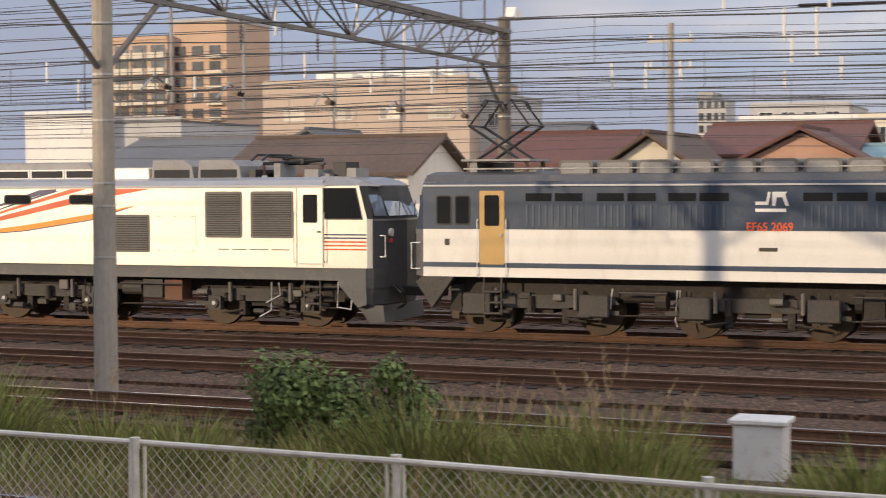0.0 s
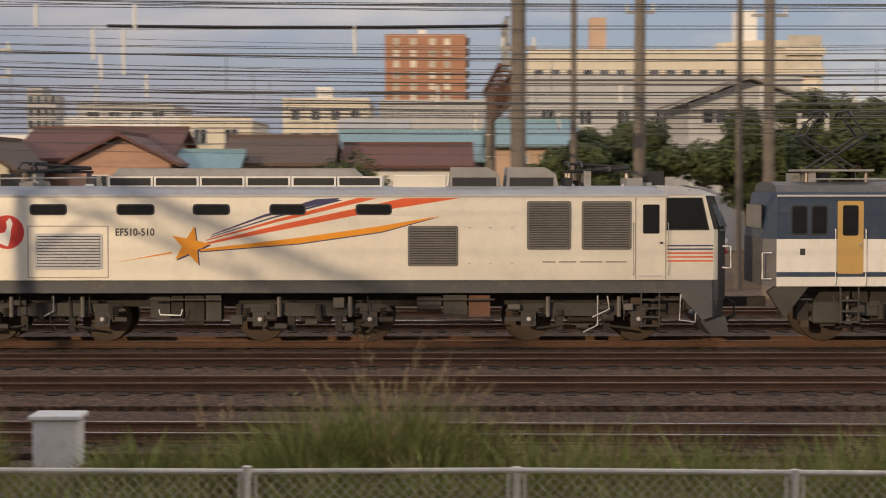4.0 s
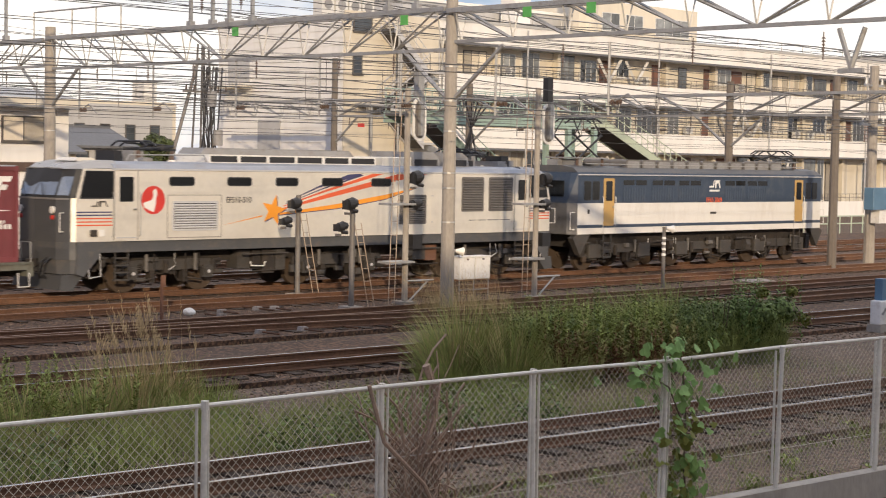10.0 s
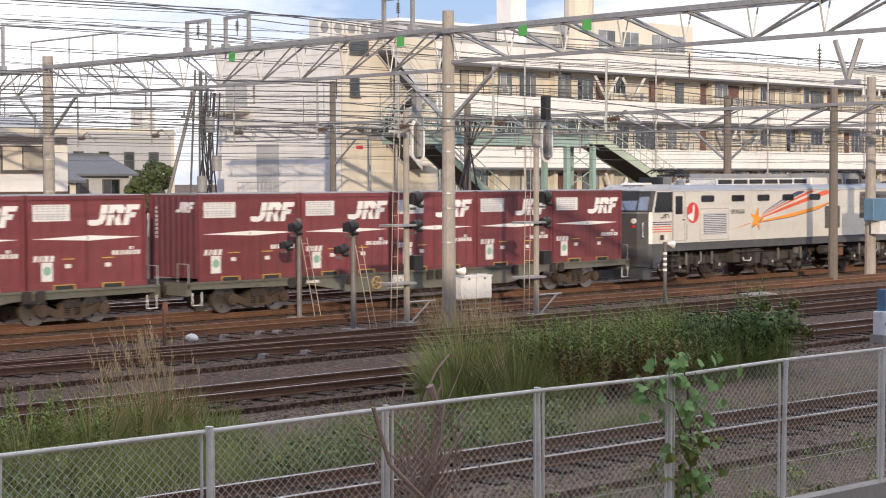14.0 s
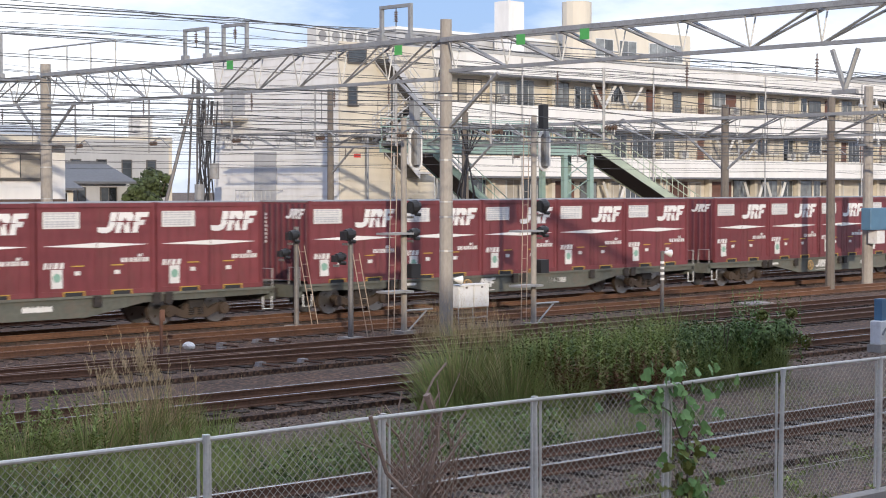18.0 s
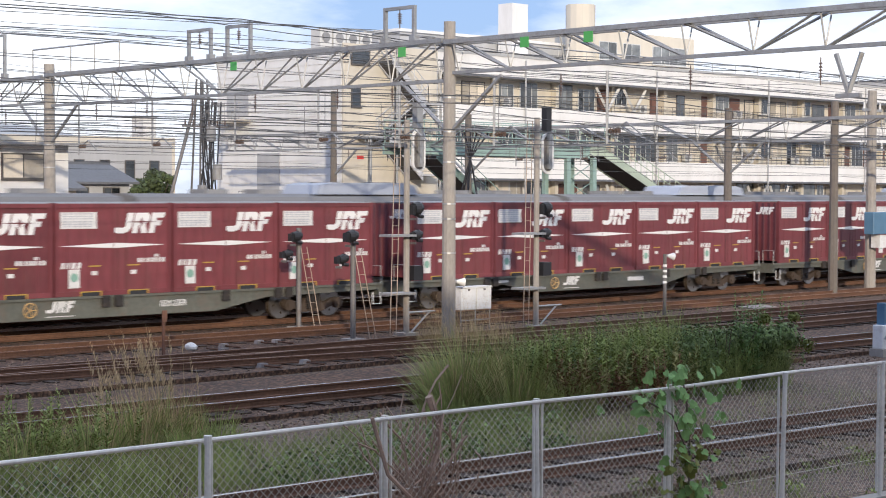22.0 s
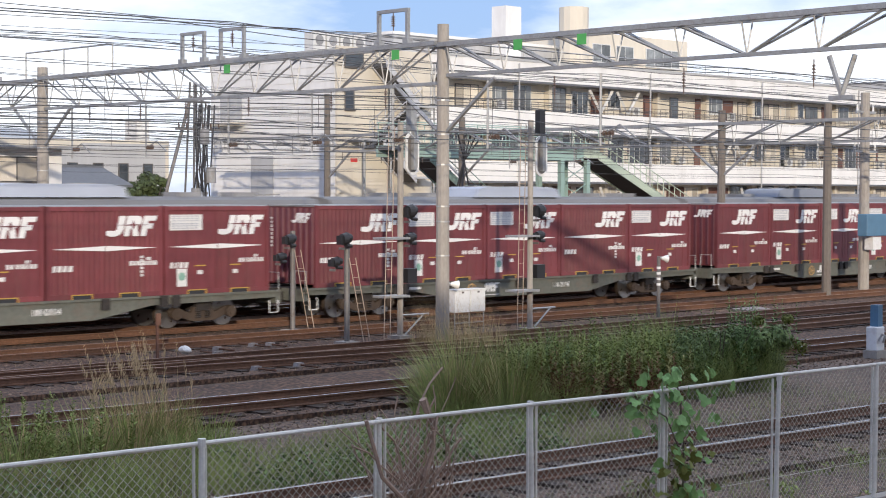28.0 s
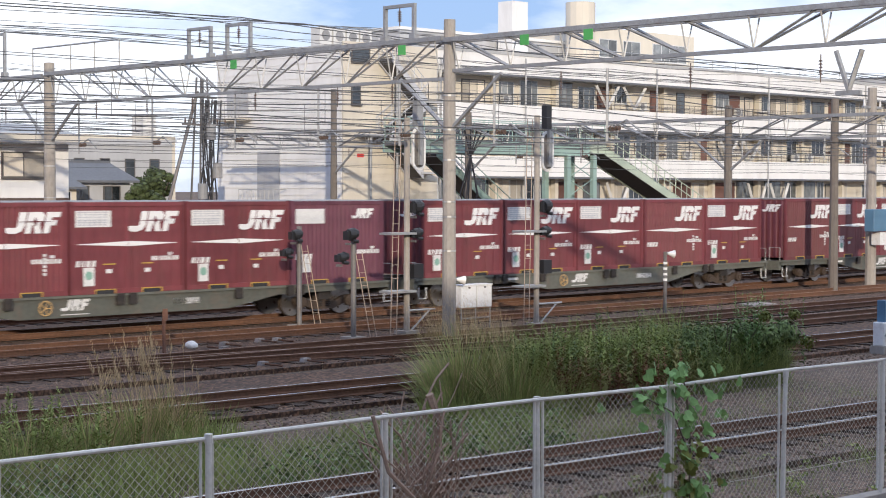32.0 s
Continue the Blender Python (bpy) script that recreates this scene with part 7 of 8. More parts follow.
fire = thing("fire_stairs", "grey steel zig-zag fire stairs on the front of the block", "stairs")
stair_flight(fire, 64.2, 11.4, 67.0, 8.9, 70.6, 71.7, "louvre_lt", posts=6)
stair_flight(fire, 67.0, 8.9, 64.0, 6.9, 70.6, 71.7, "louvre_lt", posts=6)
stair_flight(fire, 64.2, 6.9, 66.6, 4.8, 70.6, 71.7, "louvre_lt", posts=6)
for x0, x1, z in ((66.6, 68.2, 8.9), (62.4, 64.1, 6.9), (66.4, 68.2, 4.8)):
    part("landing", box(x0, x1, 70.5, 71.8, z - 0.12, z), M["wall_grey"], fire)
for x in (62.6, 64.6, 68.0):
    part("column", bm_tube(B(), (x, 70.6, -0.4), (x, 70.6, 11.4 if x > 64 else 6.9), 0.07, 5), M["galv"], fire)

# long white building with open galleries
big = thing("hospital_building", "long white three-storey building with open galleries and cream inner walls", "building")
BX0, BX1, BY = 74.9, 150.0, 78.0
part("back_wall", box(BX0, BX1, BY + 1.4, BY + 14, -0.4, 12.2), M["wall_cream"], big, "cream inner wall")
part("roof", box(BX0 - 0.2, BX1, BY - 0.05, BY + 14.2, 12.75, 12.95), M["roof_pale"], big)
part("end_wall", box(BX0 - 0.25, BX0, BY, BY + 14, -0.4, 12.7), M["wall_white"], big)
for z0, z1 in ((11.35, 12.75), (7.95, 9.45), (4.55, 6.0), (-0.4, 1.0)):
    part("gallery_front", box(BX0, BX1, BY, BY + 0.22, z0, z1), M["wall_white"], big, "white gallery front")
    part("gallery_floor", box(BX0, BX1, BY + 0.22, BY + 1.4, z0, z0 + 0.2), M["wall_grey"], big)
    # thin dark strip that paints the shade line under each gallery front
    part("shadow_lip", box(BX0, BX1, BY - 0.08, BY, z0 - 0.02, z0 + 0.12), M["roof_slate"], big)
for k in range(13):
    x = BX0 + 0.2 + 6.0 * k
    for z0, z1 in ((9.45, 11.35), (6.0, 7.95), (1.0, 4.55)):
        part("column", box(x, x + 0.32, BY + 0.9, BY + 1.35, z0, z1), M["wall_cream"], big)
        rw2 = random.Random(k * 7 + int(z0))
        a = x + 0.5
        while a < x + 5.3:
            w = min(rw2.choice((0.9, 1.3, 1.7, 2.1)), x + 5.85 - a)
            pick = rw2.random()
            sill = z0 + rw2.choice((0.1, 0.1, 0.65))
            if pick < 0.12:
                d = part("gallery_door", box(a, a + w, BY + 1.34, BY + 1.4, z0 + 0.02, z1 - 0.2), M["door_brown"], big, "brown gallery door")
                part("door_handle", box(a + w - 0.16, a + w - 0.1, BY + 1.3, BY + 1.34, z0 + 0.9, z0 + 1.05), M["galv"], d)
            elif pick < 0.9:
                window(big, a, a + w, sill, z1 - rw2.choice((0.12, 0.3)), BY + 1.4, rw2.choice(("frame_white", "frame_white", "frame_dark")), 2 if w > 1.6 else 1, rw2.choice(("glass", "glass_grey", "curtain")))
            if rw2.random() < 0.16:
                u = part("air_conditioner", box(a + 0.1, a + 0.9, BY + 0.75, BY + 1.05, z0 + 0.12, z0 + 0.72), M["frame_white"], big, "white outdoor air conditioner")
                part("fan_grille", bm_tube(B(), (a + 0.4, BY + 0.735, z0 + 0.42), (a + 0.4, BY + 0.75, z0 + 0.42), 0.24, 12), M["roof_grey"], u)
            a += w + rw2.choice((0.12, 0.35, 0.7))
        for h in (0.34, 0.62):
            part("gallery_rail", bm_tube(B(), (x, BY + 0.12, z0 + h), (x + 6.0, BY + 0.12, z0 + h), 0.022, 4), M["frame_dark"], big)
        for j in range(9):
            part("rail_post", bm_tube(B(), (x + 0.67 * j, BY + 0.12, z0), (x + 0.67 * j, BY + 0.12, z0 + 0.62), 0.018, 4), M["frame_dark"], big)
# zig-zag steel braces in a few bays, and drain pipes down the front
for x, z0, z1 in ((105.2, 6.0, 7.95), (108.2, 6.0, 7.95), (109.0, 1.6, 4.4), (112.0, 1.6, 4.4), (92.0, 1.6, 4.4), (90.8, 9.5, 11.3), (93.8, 9.5, 11.3)):
    for u, v in ((0.0, 1.25), (2.5, 1.25)):
        part("brace", bm_tube(B(), (x + u, BY + 0.4, z1 - 0.1), (x + v, BY + 0.4, z0 + 0.1), 0.13, 4), M["frame_white"], big, "pale steel brace")
for x in (83.0, 97.0, 111.0, 125.0):
    part("drain_pipe", bm_tube(B(), (x, BY - 0.1, 0.0), (x, BY - 0.1, 12.6), 0.06, 6), M["wall_grey"], big)
# the grey wall colour stands in for shade on the set-back storey
store = part("roof_storey", box(78.0, 96.4, 85, 92, 12.95, 14.7), M["wall_grey"], big, "set-back roof storey, its shade painted as grey")
part("storey_roof", box(77.8, 96.45, 84.8, 92.2, 14.7, 14.9), M["wall_white"], store)
pent = part("penthouse", box(96.5, 109.3, 84, 92, 12.9, 16.1), M["wall_cream"], big, "cream roof storey")
for a in (97.6, 100.4, 104.0):
    window(big, a, a + (2.0 if a < 103 else 4.2), 13.9, 15.2, 84.0, "frame_white", 1 if a < 103 else 3, "glass_grey")
part("roof_tank", bm_tube(B(), (94.3, 83, 12.95), (94.3, 83, 17.6), 1.1, 14), M["wall_cream"], big, "tan roof tank")
part("chimney", box(87.0, 88.6, 83, 84.4, 12.95, 17.2), M["wall_white"], big)
part("roof_rail", bm_tube(B(), (BX0, BY + 0.1, 13.6), (BX1, BY + 0.1, 13.6), 0.04, 4), M["galv"], big)
for k in range(26):
    part("rail_post", bm_tube(B(), (BX0 + 2.9 * k, BY + 0.1, 12.9), (BX0 + 2.9 * k, BY + 0.1, 13.6), 0.03, 4), M["galv"], big)
b = building("office_building", "grey-blue building beyond the white galleries", 152, 175, 84, 100, 15.2, "wall_grey", "roof_slate")
grid_windows(b, 152.5, 174, 6, ((12.6, 14.0), (8.6, 10.0)), 84, 0.8, "frame_white", 2)

# footbridge
fb = thing("footbridge", "pale green steel footbridge with stairs down to the yard", "footbridge")
part("girder", box(55.5, 68.9, 59.9, 60.02, 5.62, 6.2), M["bridge_green"], fb)
part("girder", box(55.5, 68.9, 61.6, 61.72, 5.62, 6.2), M["bridge_green"], fb)
part("girder_flange", box(55.5, 68.9, 59.82, 60.08, 6.2, 6.28), M["bridge_green"], fb)
part("deck", box(55.5, 70.2, 60.02, 61.6, 5.95, 6.1), M["galv_dk"], fb)
part("landing_edge", box(68.9, 70.2, 59.88, 60.0, 5.75, 6.25), M["stair_cream"], fb)
for yy in (59.95, 61.66):
    for i in range(15):
        x = 55.6 + i * 1.04
        part("rail_post", bm_tube(B(), (x, yy, 6.2), (x, yy, 7.3), 0.028, 4), M["bridge_green"], fb)
    for z in (6.55, 6.9, 7.3):
        part("hand_rail", bm_tube(B(), (55.5, yy, z), (70.2, yy, z), 0.026, 4), M["bridge_green"], fb)
for x in (67.2, 69.3):
    for yy in (60.0, 61.6):
        part("column", box(x - 0.14, x + 0.14, yy - 0.12, yy + 0.12, -0.4, 5.65), M["bridge_green"], fb)
for i in range(5):
    part("lacing", bm_tube(B(), (67.2, 60.0, 0.4 + i), (69.3, 60.0, 1.4 + i), 0.03, 4), M["bridge_green"], fb)
    part("lacing", bm_tube(B(), (69.3, 60.0, 0.4 + i), (67.2, 60.0, 1.4 + i), 0.03, 4), M["bridge_green"], fb)
stair_flight(fb, 70.1, 6.1, 83.0, 0.6, 59.9, 61.6, "stair_cream", posts=26)
stair_flight(fb, 59.8, 5.9, 67.0, 1.2, 62.4, 63.8, "bridge_green", posts=9)


# ---- yard furniture ----
def ladder_frame(parent, a, b, w, n, m="galv"):
    """Two stiles and n rungs between a and b."""
    a, b = Vector(a), Vector(b)
    side = Vector((w / 2, 0, 0))
    for s in (-1, 1):
        part("stile", bm_tube(B(), a + side * s, b + side * s, 0.013, 5), M[m], parent)
    for i in range(n):
        p = a.lerp(b, (i + 0.5) / n)
        part("rung", bm_tube(B(), p - side, p + side, 0.007, 4), M[m], parent)


def signal_head(parent, x, y, z, tilt=0.0, r=0.24):
    """A round black signal lamp seen from behind and the side, with its hood."""
    h = part("signal_head", bm_tube(B(), (x - 0.1, y, z), (x + 0.06, y, z + tilt), r * 0.8, 14, r), M["black"], parent)
    part("hood", bm_tube(B(), (x + 0.05, y, z + 0.05), (x + 0.2, y, z + 0.02), r * 0.8, 10, r * 0.66), M["black"], h)
    part("lamp_back", box(x - 0.2, x - 0.09, y - r * 0.5, y + r * 0.5, z - r * 0.75, z + r * 0.55), M["black"], h)
    part("sight_tube", bm_tube(B(), (x - 0.02, y - r * 0.6, z - r * 0.9), (x + 0.16, y - r * 0.6, z - r * 1.0), 0.05, 8), M["black"], h)
    part("bracket", box(x - 0.03, x + 0.03, y, y + 0.2, z - r - 0.1, z - r - 0.04), M["galv_dk"], h)


def signal(label, x, y, h, heads, m="galv_dk", r=0.075, stand=0.85, ladder_from=0.95, tie=0.1):
    t = thing("railway_signal", label, "signal", "signals in the yard")
    part("mast", bm_tube(B(), (x, y, -0.35), (x, y, h), r, 10), M[m], t)
    part("footing", box(x - 0.25, x + 0.25, y - 0.25, y + 0.25, -0.35, -0.1), M["concrete"], t)
    for hx, hz, rr in heads:
        signal_head(t, x + hx, y - 0.1, hz, 0.0, rr)
    ladder_frame(t, (x + stand * 0.62, y - abs(stand) * 0.3, -0.3), (x + stand * tie, y - 0.12, h * ladder_from), 0.22, int(h / 0.36), "ladder_tan")
    return t


signal("short grey signal mast with two black lamps and a leaning ladder", 30.8, 37.85, 2.75, ((-0.22, 2.5, 0.17), (-0.55, 2.0, 0.13)), ladder_from=0.8)
signal("short dark signal mast with two black lamps and a leaning ladder", 29.4, 33.85, 2.65, ((-0.18, 2.62, 0.18), (-0.5, 2.02, 0.14)), ladder_from=0.8)
for x, y, h, lab in ((31.75, 34.3, 5.8, "tall grey signal mast with platforms, ladder and round lamps"), (36.4, 33.7, 6.0, "tall grey signal mast with platforms, ladder and round lamps")):
    s = signal(lab, x, y, h, ((0.25, 3.33, 0.21), (0.25, 2.6, 0.15)), "concrete", 0.085, -1.45, 0.98, 0.3)
    for z in (1.0, 2.6):
        part("platform", box(x - 0.85, x + 0.1, y - 0.3, y + 0.2, z - 0.03, z + 0.03), M["galv"], s)
    ml = part("back_board", bm_prism(B(), rrect(x + 0.12, x + 0.62, 4.35, 5.55, 0.24, 5), y - 0.1, y - 0.05), M["white_box"], s, "pale oval signal back board")
    part("board_face", bm_prism(B(), rrect(x + 0.19, x + 0.55, 4.43, 5.47, 0.17, 5), y - 0.106, y - 0.1), M["galv_dk"], ml)
    part("lamp_case", box(x + 0.3, x + 0.43, y - 0.22, y - 0.11, 4.5, 5.6), M["galv"], ml)
    part("top_case", box(x + 0.3, x + 0.52, y - 0.1, y + 0.1, 5.6, 6.3), M["galv" if x < 33 else "black"], ml)
    part("lower_case", box(x + 0.15, x + 0.5, y - 0.15, y + 0.1, 1.35, 1.75), M["black"], s)
    part("strut", bm_tube(B(), (x + 0.9, y, 0.45), (x + 0.05, y, -0.2), 0.03, 4), M["galv"], s)
    part("strut", bm_tube(B(), (x, y, 0.45), (x + 1.1, y, 0.45), 0.03, 4), M["galv"], s)

rb = thing("relay_box", "pair of white relay boxes on thin steel legs", "relay box")
for x0 in (33.5, 34.13):
    c = part("case", box(x0, x0 + 0.6, 33.9, 34.25, 0.45, 1.08), M["white_box"], rb, bevel=0.015)
    part("lid", box(x0 - 0.01, x0 + 0.61, 33.88, 34.27, 1.08, 1.115), M["white_box"], c)
    part("latch", box(x0 + 0.27, x0 + 0.33, 33.875, 33.9, 1.0, 1.05), M["galv_dk"], c)
for x in (33.53, 34.11, 34.7):
    part("leg", bm_tube(B(), (x, 33.95, -0.3), (x, 33.95, 0.45), 0.018, 5), M["galv"], rb)
part("leg_tie", bm_tube(B(), (33.53, 33.95, 0.15), (34.7, 33.95, 0.15), 0.014, 5), M["galv"], rb)


def loudspeaker(x, y, z, h0):
    t = thing("loudspeaker", "pale horn loudspeaker on a post", "loudspeaker", "yard loudspeakers")
    part("horn", bm_tube(B(), (x, y, z), (x + 0.22, y - 0.09, z - 0.03), 0.035, 14, 0.13), M["insul"], t)
    part("driver", bm_tube(B(), (x - 0.1, y + 0.04, z), (x, y, z), 0.05, 10), M["galv"], t)
    part("post", bm_tube(B(), (x - 0.08, y + 0.03, -0.35), (x - 0.08, y + 0.03, z + 0.05), 0.045 if h0 else 0.06, 8), M["galv_dk"], t)
    return t


loudspeaker(33.1, 33.7, 1.3, True)
lp = loudspeaker(43.5, 34.45, 1.75, False)
for i in range(4):
    part("warning_band", bm_tube(B(), (43.42, 34.48, 0.85 + 0.18 * i), (43.42, 34.48, 0.93 + 0.18 * i), 0.068, 8), M["white"], lp)

mk = thing("marker_post", "short rusty marker post beside a rail", "post", "marker posts")
part("stake", box(23.58, 23.64, 34.2, 34.26, -0.35, 0.85), M["brown_post"], mk)
part("head_plate", box(23.55, 23.68, 34.17, 34.199, 0.62, 0.9), M["brown_post"], mk)
mk = thing("marker_post", "short dark weathered wooden post among the grass", "post", "marker posts")
part("stake", bm_tube(B(), (11.8, 28.3, -0.35), (11.75, 28.3, 0.5), 0.09, 8), M["sleeper"], mk)
sw = thing("switch_machine", "white point machine box with a blue upper case", "switch machine")
part("lower_case", box(37.35, 37.75, 22.7, 23.0, -0.1, 0.5), M["white_box"], sw, bevel=0.02)
part("foot", box(37.3, 37.8, 22.65, 23.05, -0.35, -0.1), M["concrete"], sw)
part("upper_case", box(37.5, 37.72, 22.75, 22.97, 0.504, 1.05), M["blue_box"], sw, "blue upper case")
part("crank", bm_path(B(), [(37.42, 22.68, 0.15), (37.46, 22.6, 0.32), (37.6, 22.6, 0.28), (37.64, 22.68, 0.1)], 0.03, 5), M["galv"], sw)
cb = thing("cable_box", "weathered white concrete cable box standing in the grass", "cable box")
part("case", box(-5.72, -5.08, 23.8, 24.3, -0.35, 0.40), M["white_box"], cb, bevel=0.015)
part("lid", box(-5.77, -5.03, 23.75, 24.35, 0.40, 0.47), M["white_box"], cb, bevel=0.015)

# small pale cover plates along the turnout
for x, y in ((25.1, 33.8), (23.6, 30.3), (24.8, 30.25), (26.0, 30.4), (27.0, 30.3), (27.65, 30.3), (25.85, 34.8), (27.15, 35.0), (27.6, 34.85)):
    c = thing("point_cover", "small pale steel cover on the turnout rods", "cover", "turnout covers")
    part("cover", bm_prism(B(), [(x - 0.13, -0.2), (x + 0.13, -0.2), (x + 0.09, -0.09), (x - 0.09, -0.09)], y - 0.08, y + 0.08), M["sleeper_con"], c)
    part("rod", bm_tube(B(), (x, y - 0.7, -0.14), (x, y + 0.7, -0.14), 0.025, 5), M["rail_rust"], c)
st = thing("stone", "white stone lying on the ballast", "stone")
bm = B()
bmesh.ops.create_icosphere(bm, subdivisions=2, radius=0.16)
for v in bm.verts:
    v.co = Vector((v.co.x * 1.1, v.co.y * 0.8, v.co.z * 0.7)) * (1 + 0.25 * noise.noise(v.co * 6))
bmesh.ops.translate(bm, verts=bm.verts[:], vec=(24.8, 34.75, -0.1))
part("stone_body", bm, M["white_box"], st)
for x0, y0 in ((44.5, 36.9), (47.5, 33.9), (52.5, 32.6)):
    cr = thing("crossing_board", "worn yellowish crossing board between the rails", "board", "crossing boards")
    part("board", bm_prism(B(), [(x0, y0), (x0 + 1.4, y0), (x0 + 1.8, y0 + 0.9), (x0 + 0.4, y0 + 0.9)], -0.19, -0.12, "z"), M["con_yel"] if x0 < 45 else M["sleeper_con"], cr)

# white marker rods on the overhead wires
for x, y, z, s in ((-30.7, 44.6, 7.1, 0.6), (-29.6, 44.6, 6.55, 0.6), (-28.8, 44.6, 7.1, 0.6), (-26.6, 44.6, 6.55, 0.5), (-25.7, 44.6, 6.55, 0.6), (-23.1, 44.6, 8.4, 0.8), (-22.2, 44.6, 7.1, 0.7), (-20.6, 44.6, 8.4, 0.8), (-20.2, 44.6, 6.55, 0.6), (-19.2, 44.6, 7.75, 0.8), (-18.4, 44.6, 6.55, 0.7), (-13.4, 44.6, 6.55, 0.7), (-12.5, 44.6, 6.55, 0.7), (-11.6, 44.6, 6.55, 0.5), (-10.5, 44.6, 8.4, 0.6), (-9.0, 44.6, 7.75, 0.8), (-8.8, 44.6, 7.1, 0.7), (-8.2, 44.6, 7.75, 1.2), (-7.9, 44.6, 8.4, 0.7), (-7.6, 44.6, 6.55, 0.6), (-9.8, 49.0, 6.5, 0.5), (0.1, 49.0, 6.5, 0.6), (1.2, 49.0, 5.7, 0.5), (-2.2, 46.5, 8.0, 0.8), (3.6, 49.0, 5.7, 0.5), (5.4, 49.0, 6.5, 0.5), (9.5, 49.0, 6.5, 0.6), (10.6, 49.0, 5.7, 0.45), (11.4, 49.0, 5.7, 0.5), (12.2, 49.0, 6.5, 0.5)):
    r = piece("wire_marker", rod_me, None, (x, y, z))
    r.matrix_basis = pose(x, y, z) @ Matrix.Diagonal((1, 1, s, 1))
    tagged(r, "white insulating sleeve hanging on an overhead wire", "insulator", "white sleeves on the wires")

gr = thing("guard_rail", "pale green tubular guard rail beyond the sidings", "railing")
for i in range(7):
    part("post", bm_tube(B(), (85.2 + 1.3 * i, 58.0, -0.3), (85.2 + 1.3 * i, 58.0, 0.85), 0.04, 6), M["stair_cream"], gr)
for z in (0.35, 0.82):
    part("rail", bm_tube(B(), (85.0, 58.0, z), (93.2, 58.0, z), 0.04, 6), M["stair_cream"], gr)


# ---- plants ----
def blades(name, spots, m, label, width=0.013, segs=3, category="grass"):
    """Thin bent blades, one for each (x, y, z, height, bend, heading); one object that nobody could count."""
    verts, faces = [], []
    for x, y, z, h, bend, a in spots:
        ca, sa = math.cos(a), math.sin(a)
        b0 = len(verts)
        for i in range(segs + 1):
            u = i / segs
            off = bend * u * u * h
            w = width * (1 - u * 0.92) * 0.5
            cx, cy, cz = x + ca * off, y + sa * off, z + h * (u - 0.25 * bend * u * u)
            verts += [(cx - w, cy - 0.3 * w, cz), (cx + w, cy + 0.3 * w, cz)]
        for i in range(segs):
            k = b0 + 2 * i
            faces.append((k, k + 1, k + 3, k + 2))
    me = bpy.data.meshes.new(name)
    me.from_pydata(verts, [], faces)
    me.materials.append(M[m])
    return tagged(new(name, me), label, category, kind="stuff")


def plumes(name, spots, m, label):
    """Feathery seed heads, each of several small tilted strips along the stem's tip."""
    verts, faces = [], []
    for x, y, z, h, bend, a in spots:
        ca, sa = math.cos(a), math.sin(a)
        for i in range(14):
            u = 0.78 + 0.0165 * i
            off = bend * u * u * h
            cx, cy, cz = x + ca * off, y + sa * off, z + h * (u - 0.25 * bend * u * u)
            s = 0.05 * (1.15 - i / 16) * random.uniform(0.7, 1.3)
            d = random.choice((-1, 1)) * random.uniform(0.2, 0.55)
            k = len(verts)
            verts += [(cx, cy, cz), (cx + d * s + 0.006, cy, cz + s * 0.8), (cx + d * s * 1.5, cy, cz + s * 1.9), (cx + d * 0.3 * s, cy, cz + s)]
            faces.append((k, k + 1, k + 2, k + 3))
    me = bpy.data.meshes.new(name)
    me.from_pydata(verts, [], faces)
    me.materials.append(M[m])
    return tagged(new(name, me), label, "grass", kind="stuff")


def field(rng, x0, x1, y0, y1, n, h0, h1, clump=0.55, keep=None, seed=0.0):
    spots = []
    while len(spots) < n:
        x, y = rng.uniform(x0, x1), rng.uniform(y0, y1)
        d = noise.noise((x * 0.55 + seed, y * 0.7, 3.1)) * 0.5 + noise.noise((x * 1.7, y * 1.7 + seed, 7.7)) * 0.5
        if rng.random() > 0.5 + clump * d * 2.2:
            continue
        if keep and not keep(x, y):
            continue
        h = (h0 + (h1 - h0) * rng.random()) * (1.0 + 0.75 * d)
        spots.append((x, y, -0.3, max(0.12, h), rng.uniform(0.1, 0.75), rng.uniform(0, 2 * math.pi)))
    return spots


g = random.Random(21)


def tufts(rng, x0, x1, y0, y1, n, per, h0, h1, keep=None, spread=0.16):
    """Clumps whose blades fan out from a common foot."""
    spots = []
    k = 0
    while k < n:
        x, y = rng.uniform(x0, x1), rng.uniform(y0, y1)
        if keep and not keep(x, y):
            continue
        d = noise.noise((x * 0.45, y * 0.5, 3.1))
        if rng.random() > 0.55 + d:
            continue
        k += 1
        hh = rng.uniform(h0, h1) * (1.0 + 0.8 * d)
        for _ in range(int(per * rng.uniform(0.6, 1.4))):
            a, r = rng.uniform(0, 2 * math.pi), spread * rng.random()
            spots.append((x + r * math.cos(a), y + r * math.sin(a), -0.3, hh * rng.uniform(0.55, 1.05), rng.uniform(0.1, 0.95), a + rng.uniform(-0.4, 0.4)))
    return spots


clear = lambda x, y: not (-6.6 < x < -3.9 and 22.2 < y < 24.6) and y > 18.4 - 0.045 * x


def clumps(rng, feet, per, tall):
    """Domes of grass: blades spread over a round foot, upright in the middle and arching outwards at the rim."""
    spots = []
    for cx, cy, r, h in feet:
        for _ in range(int(per * r * r * rng.uniform(0.8, 1.2))):
            a, q = rng.uniform(0, 2 * math.pi), math.sqrt(rng.random())
            x, y = cx + r * q * math.cos(a), cy + r * q * math.sin(a)
            hh = h * tall * (1.05 - 0.55 * q * q) * rng.uniform(0.55, 1.1)
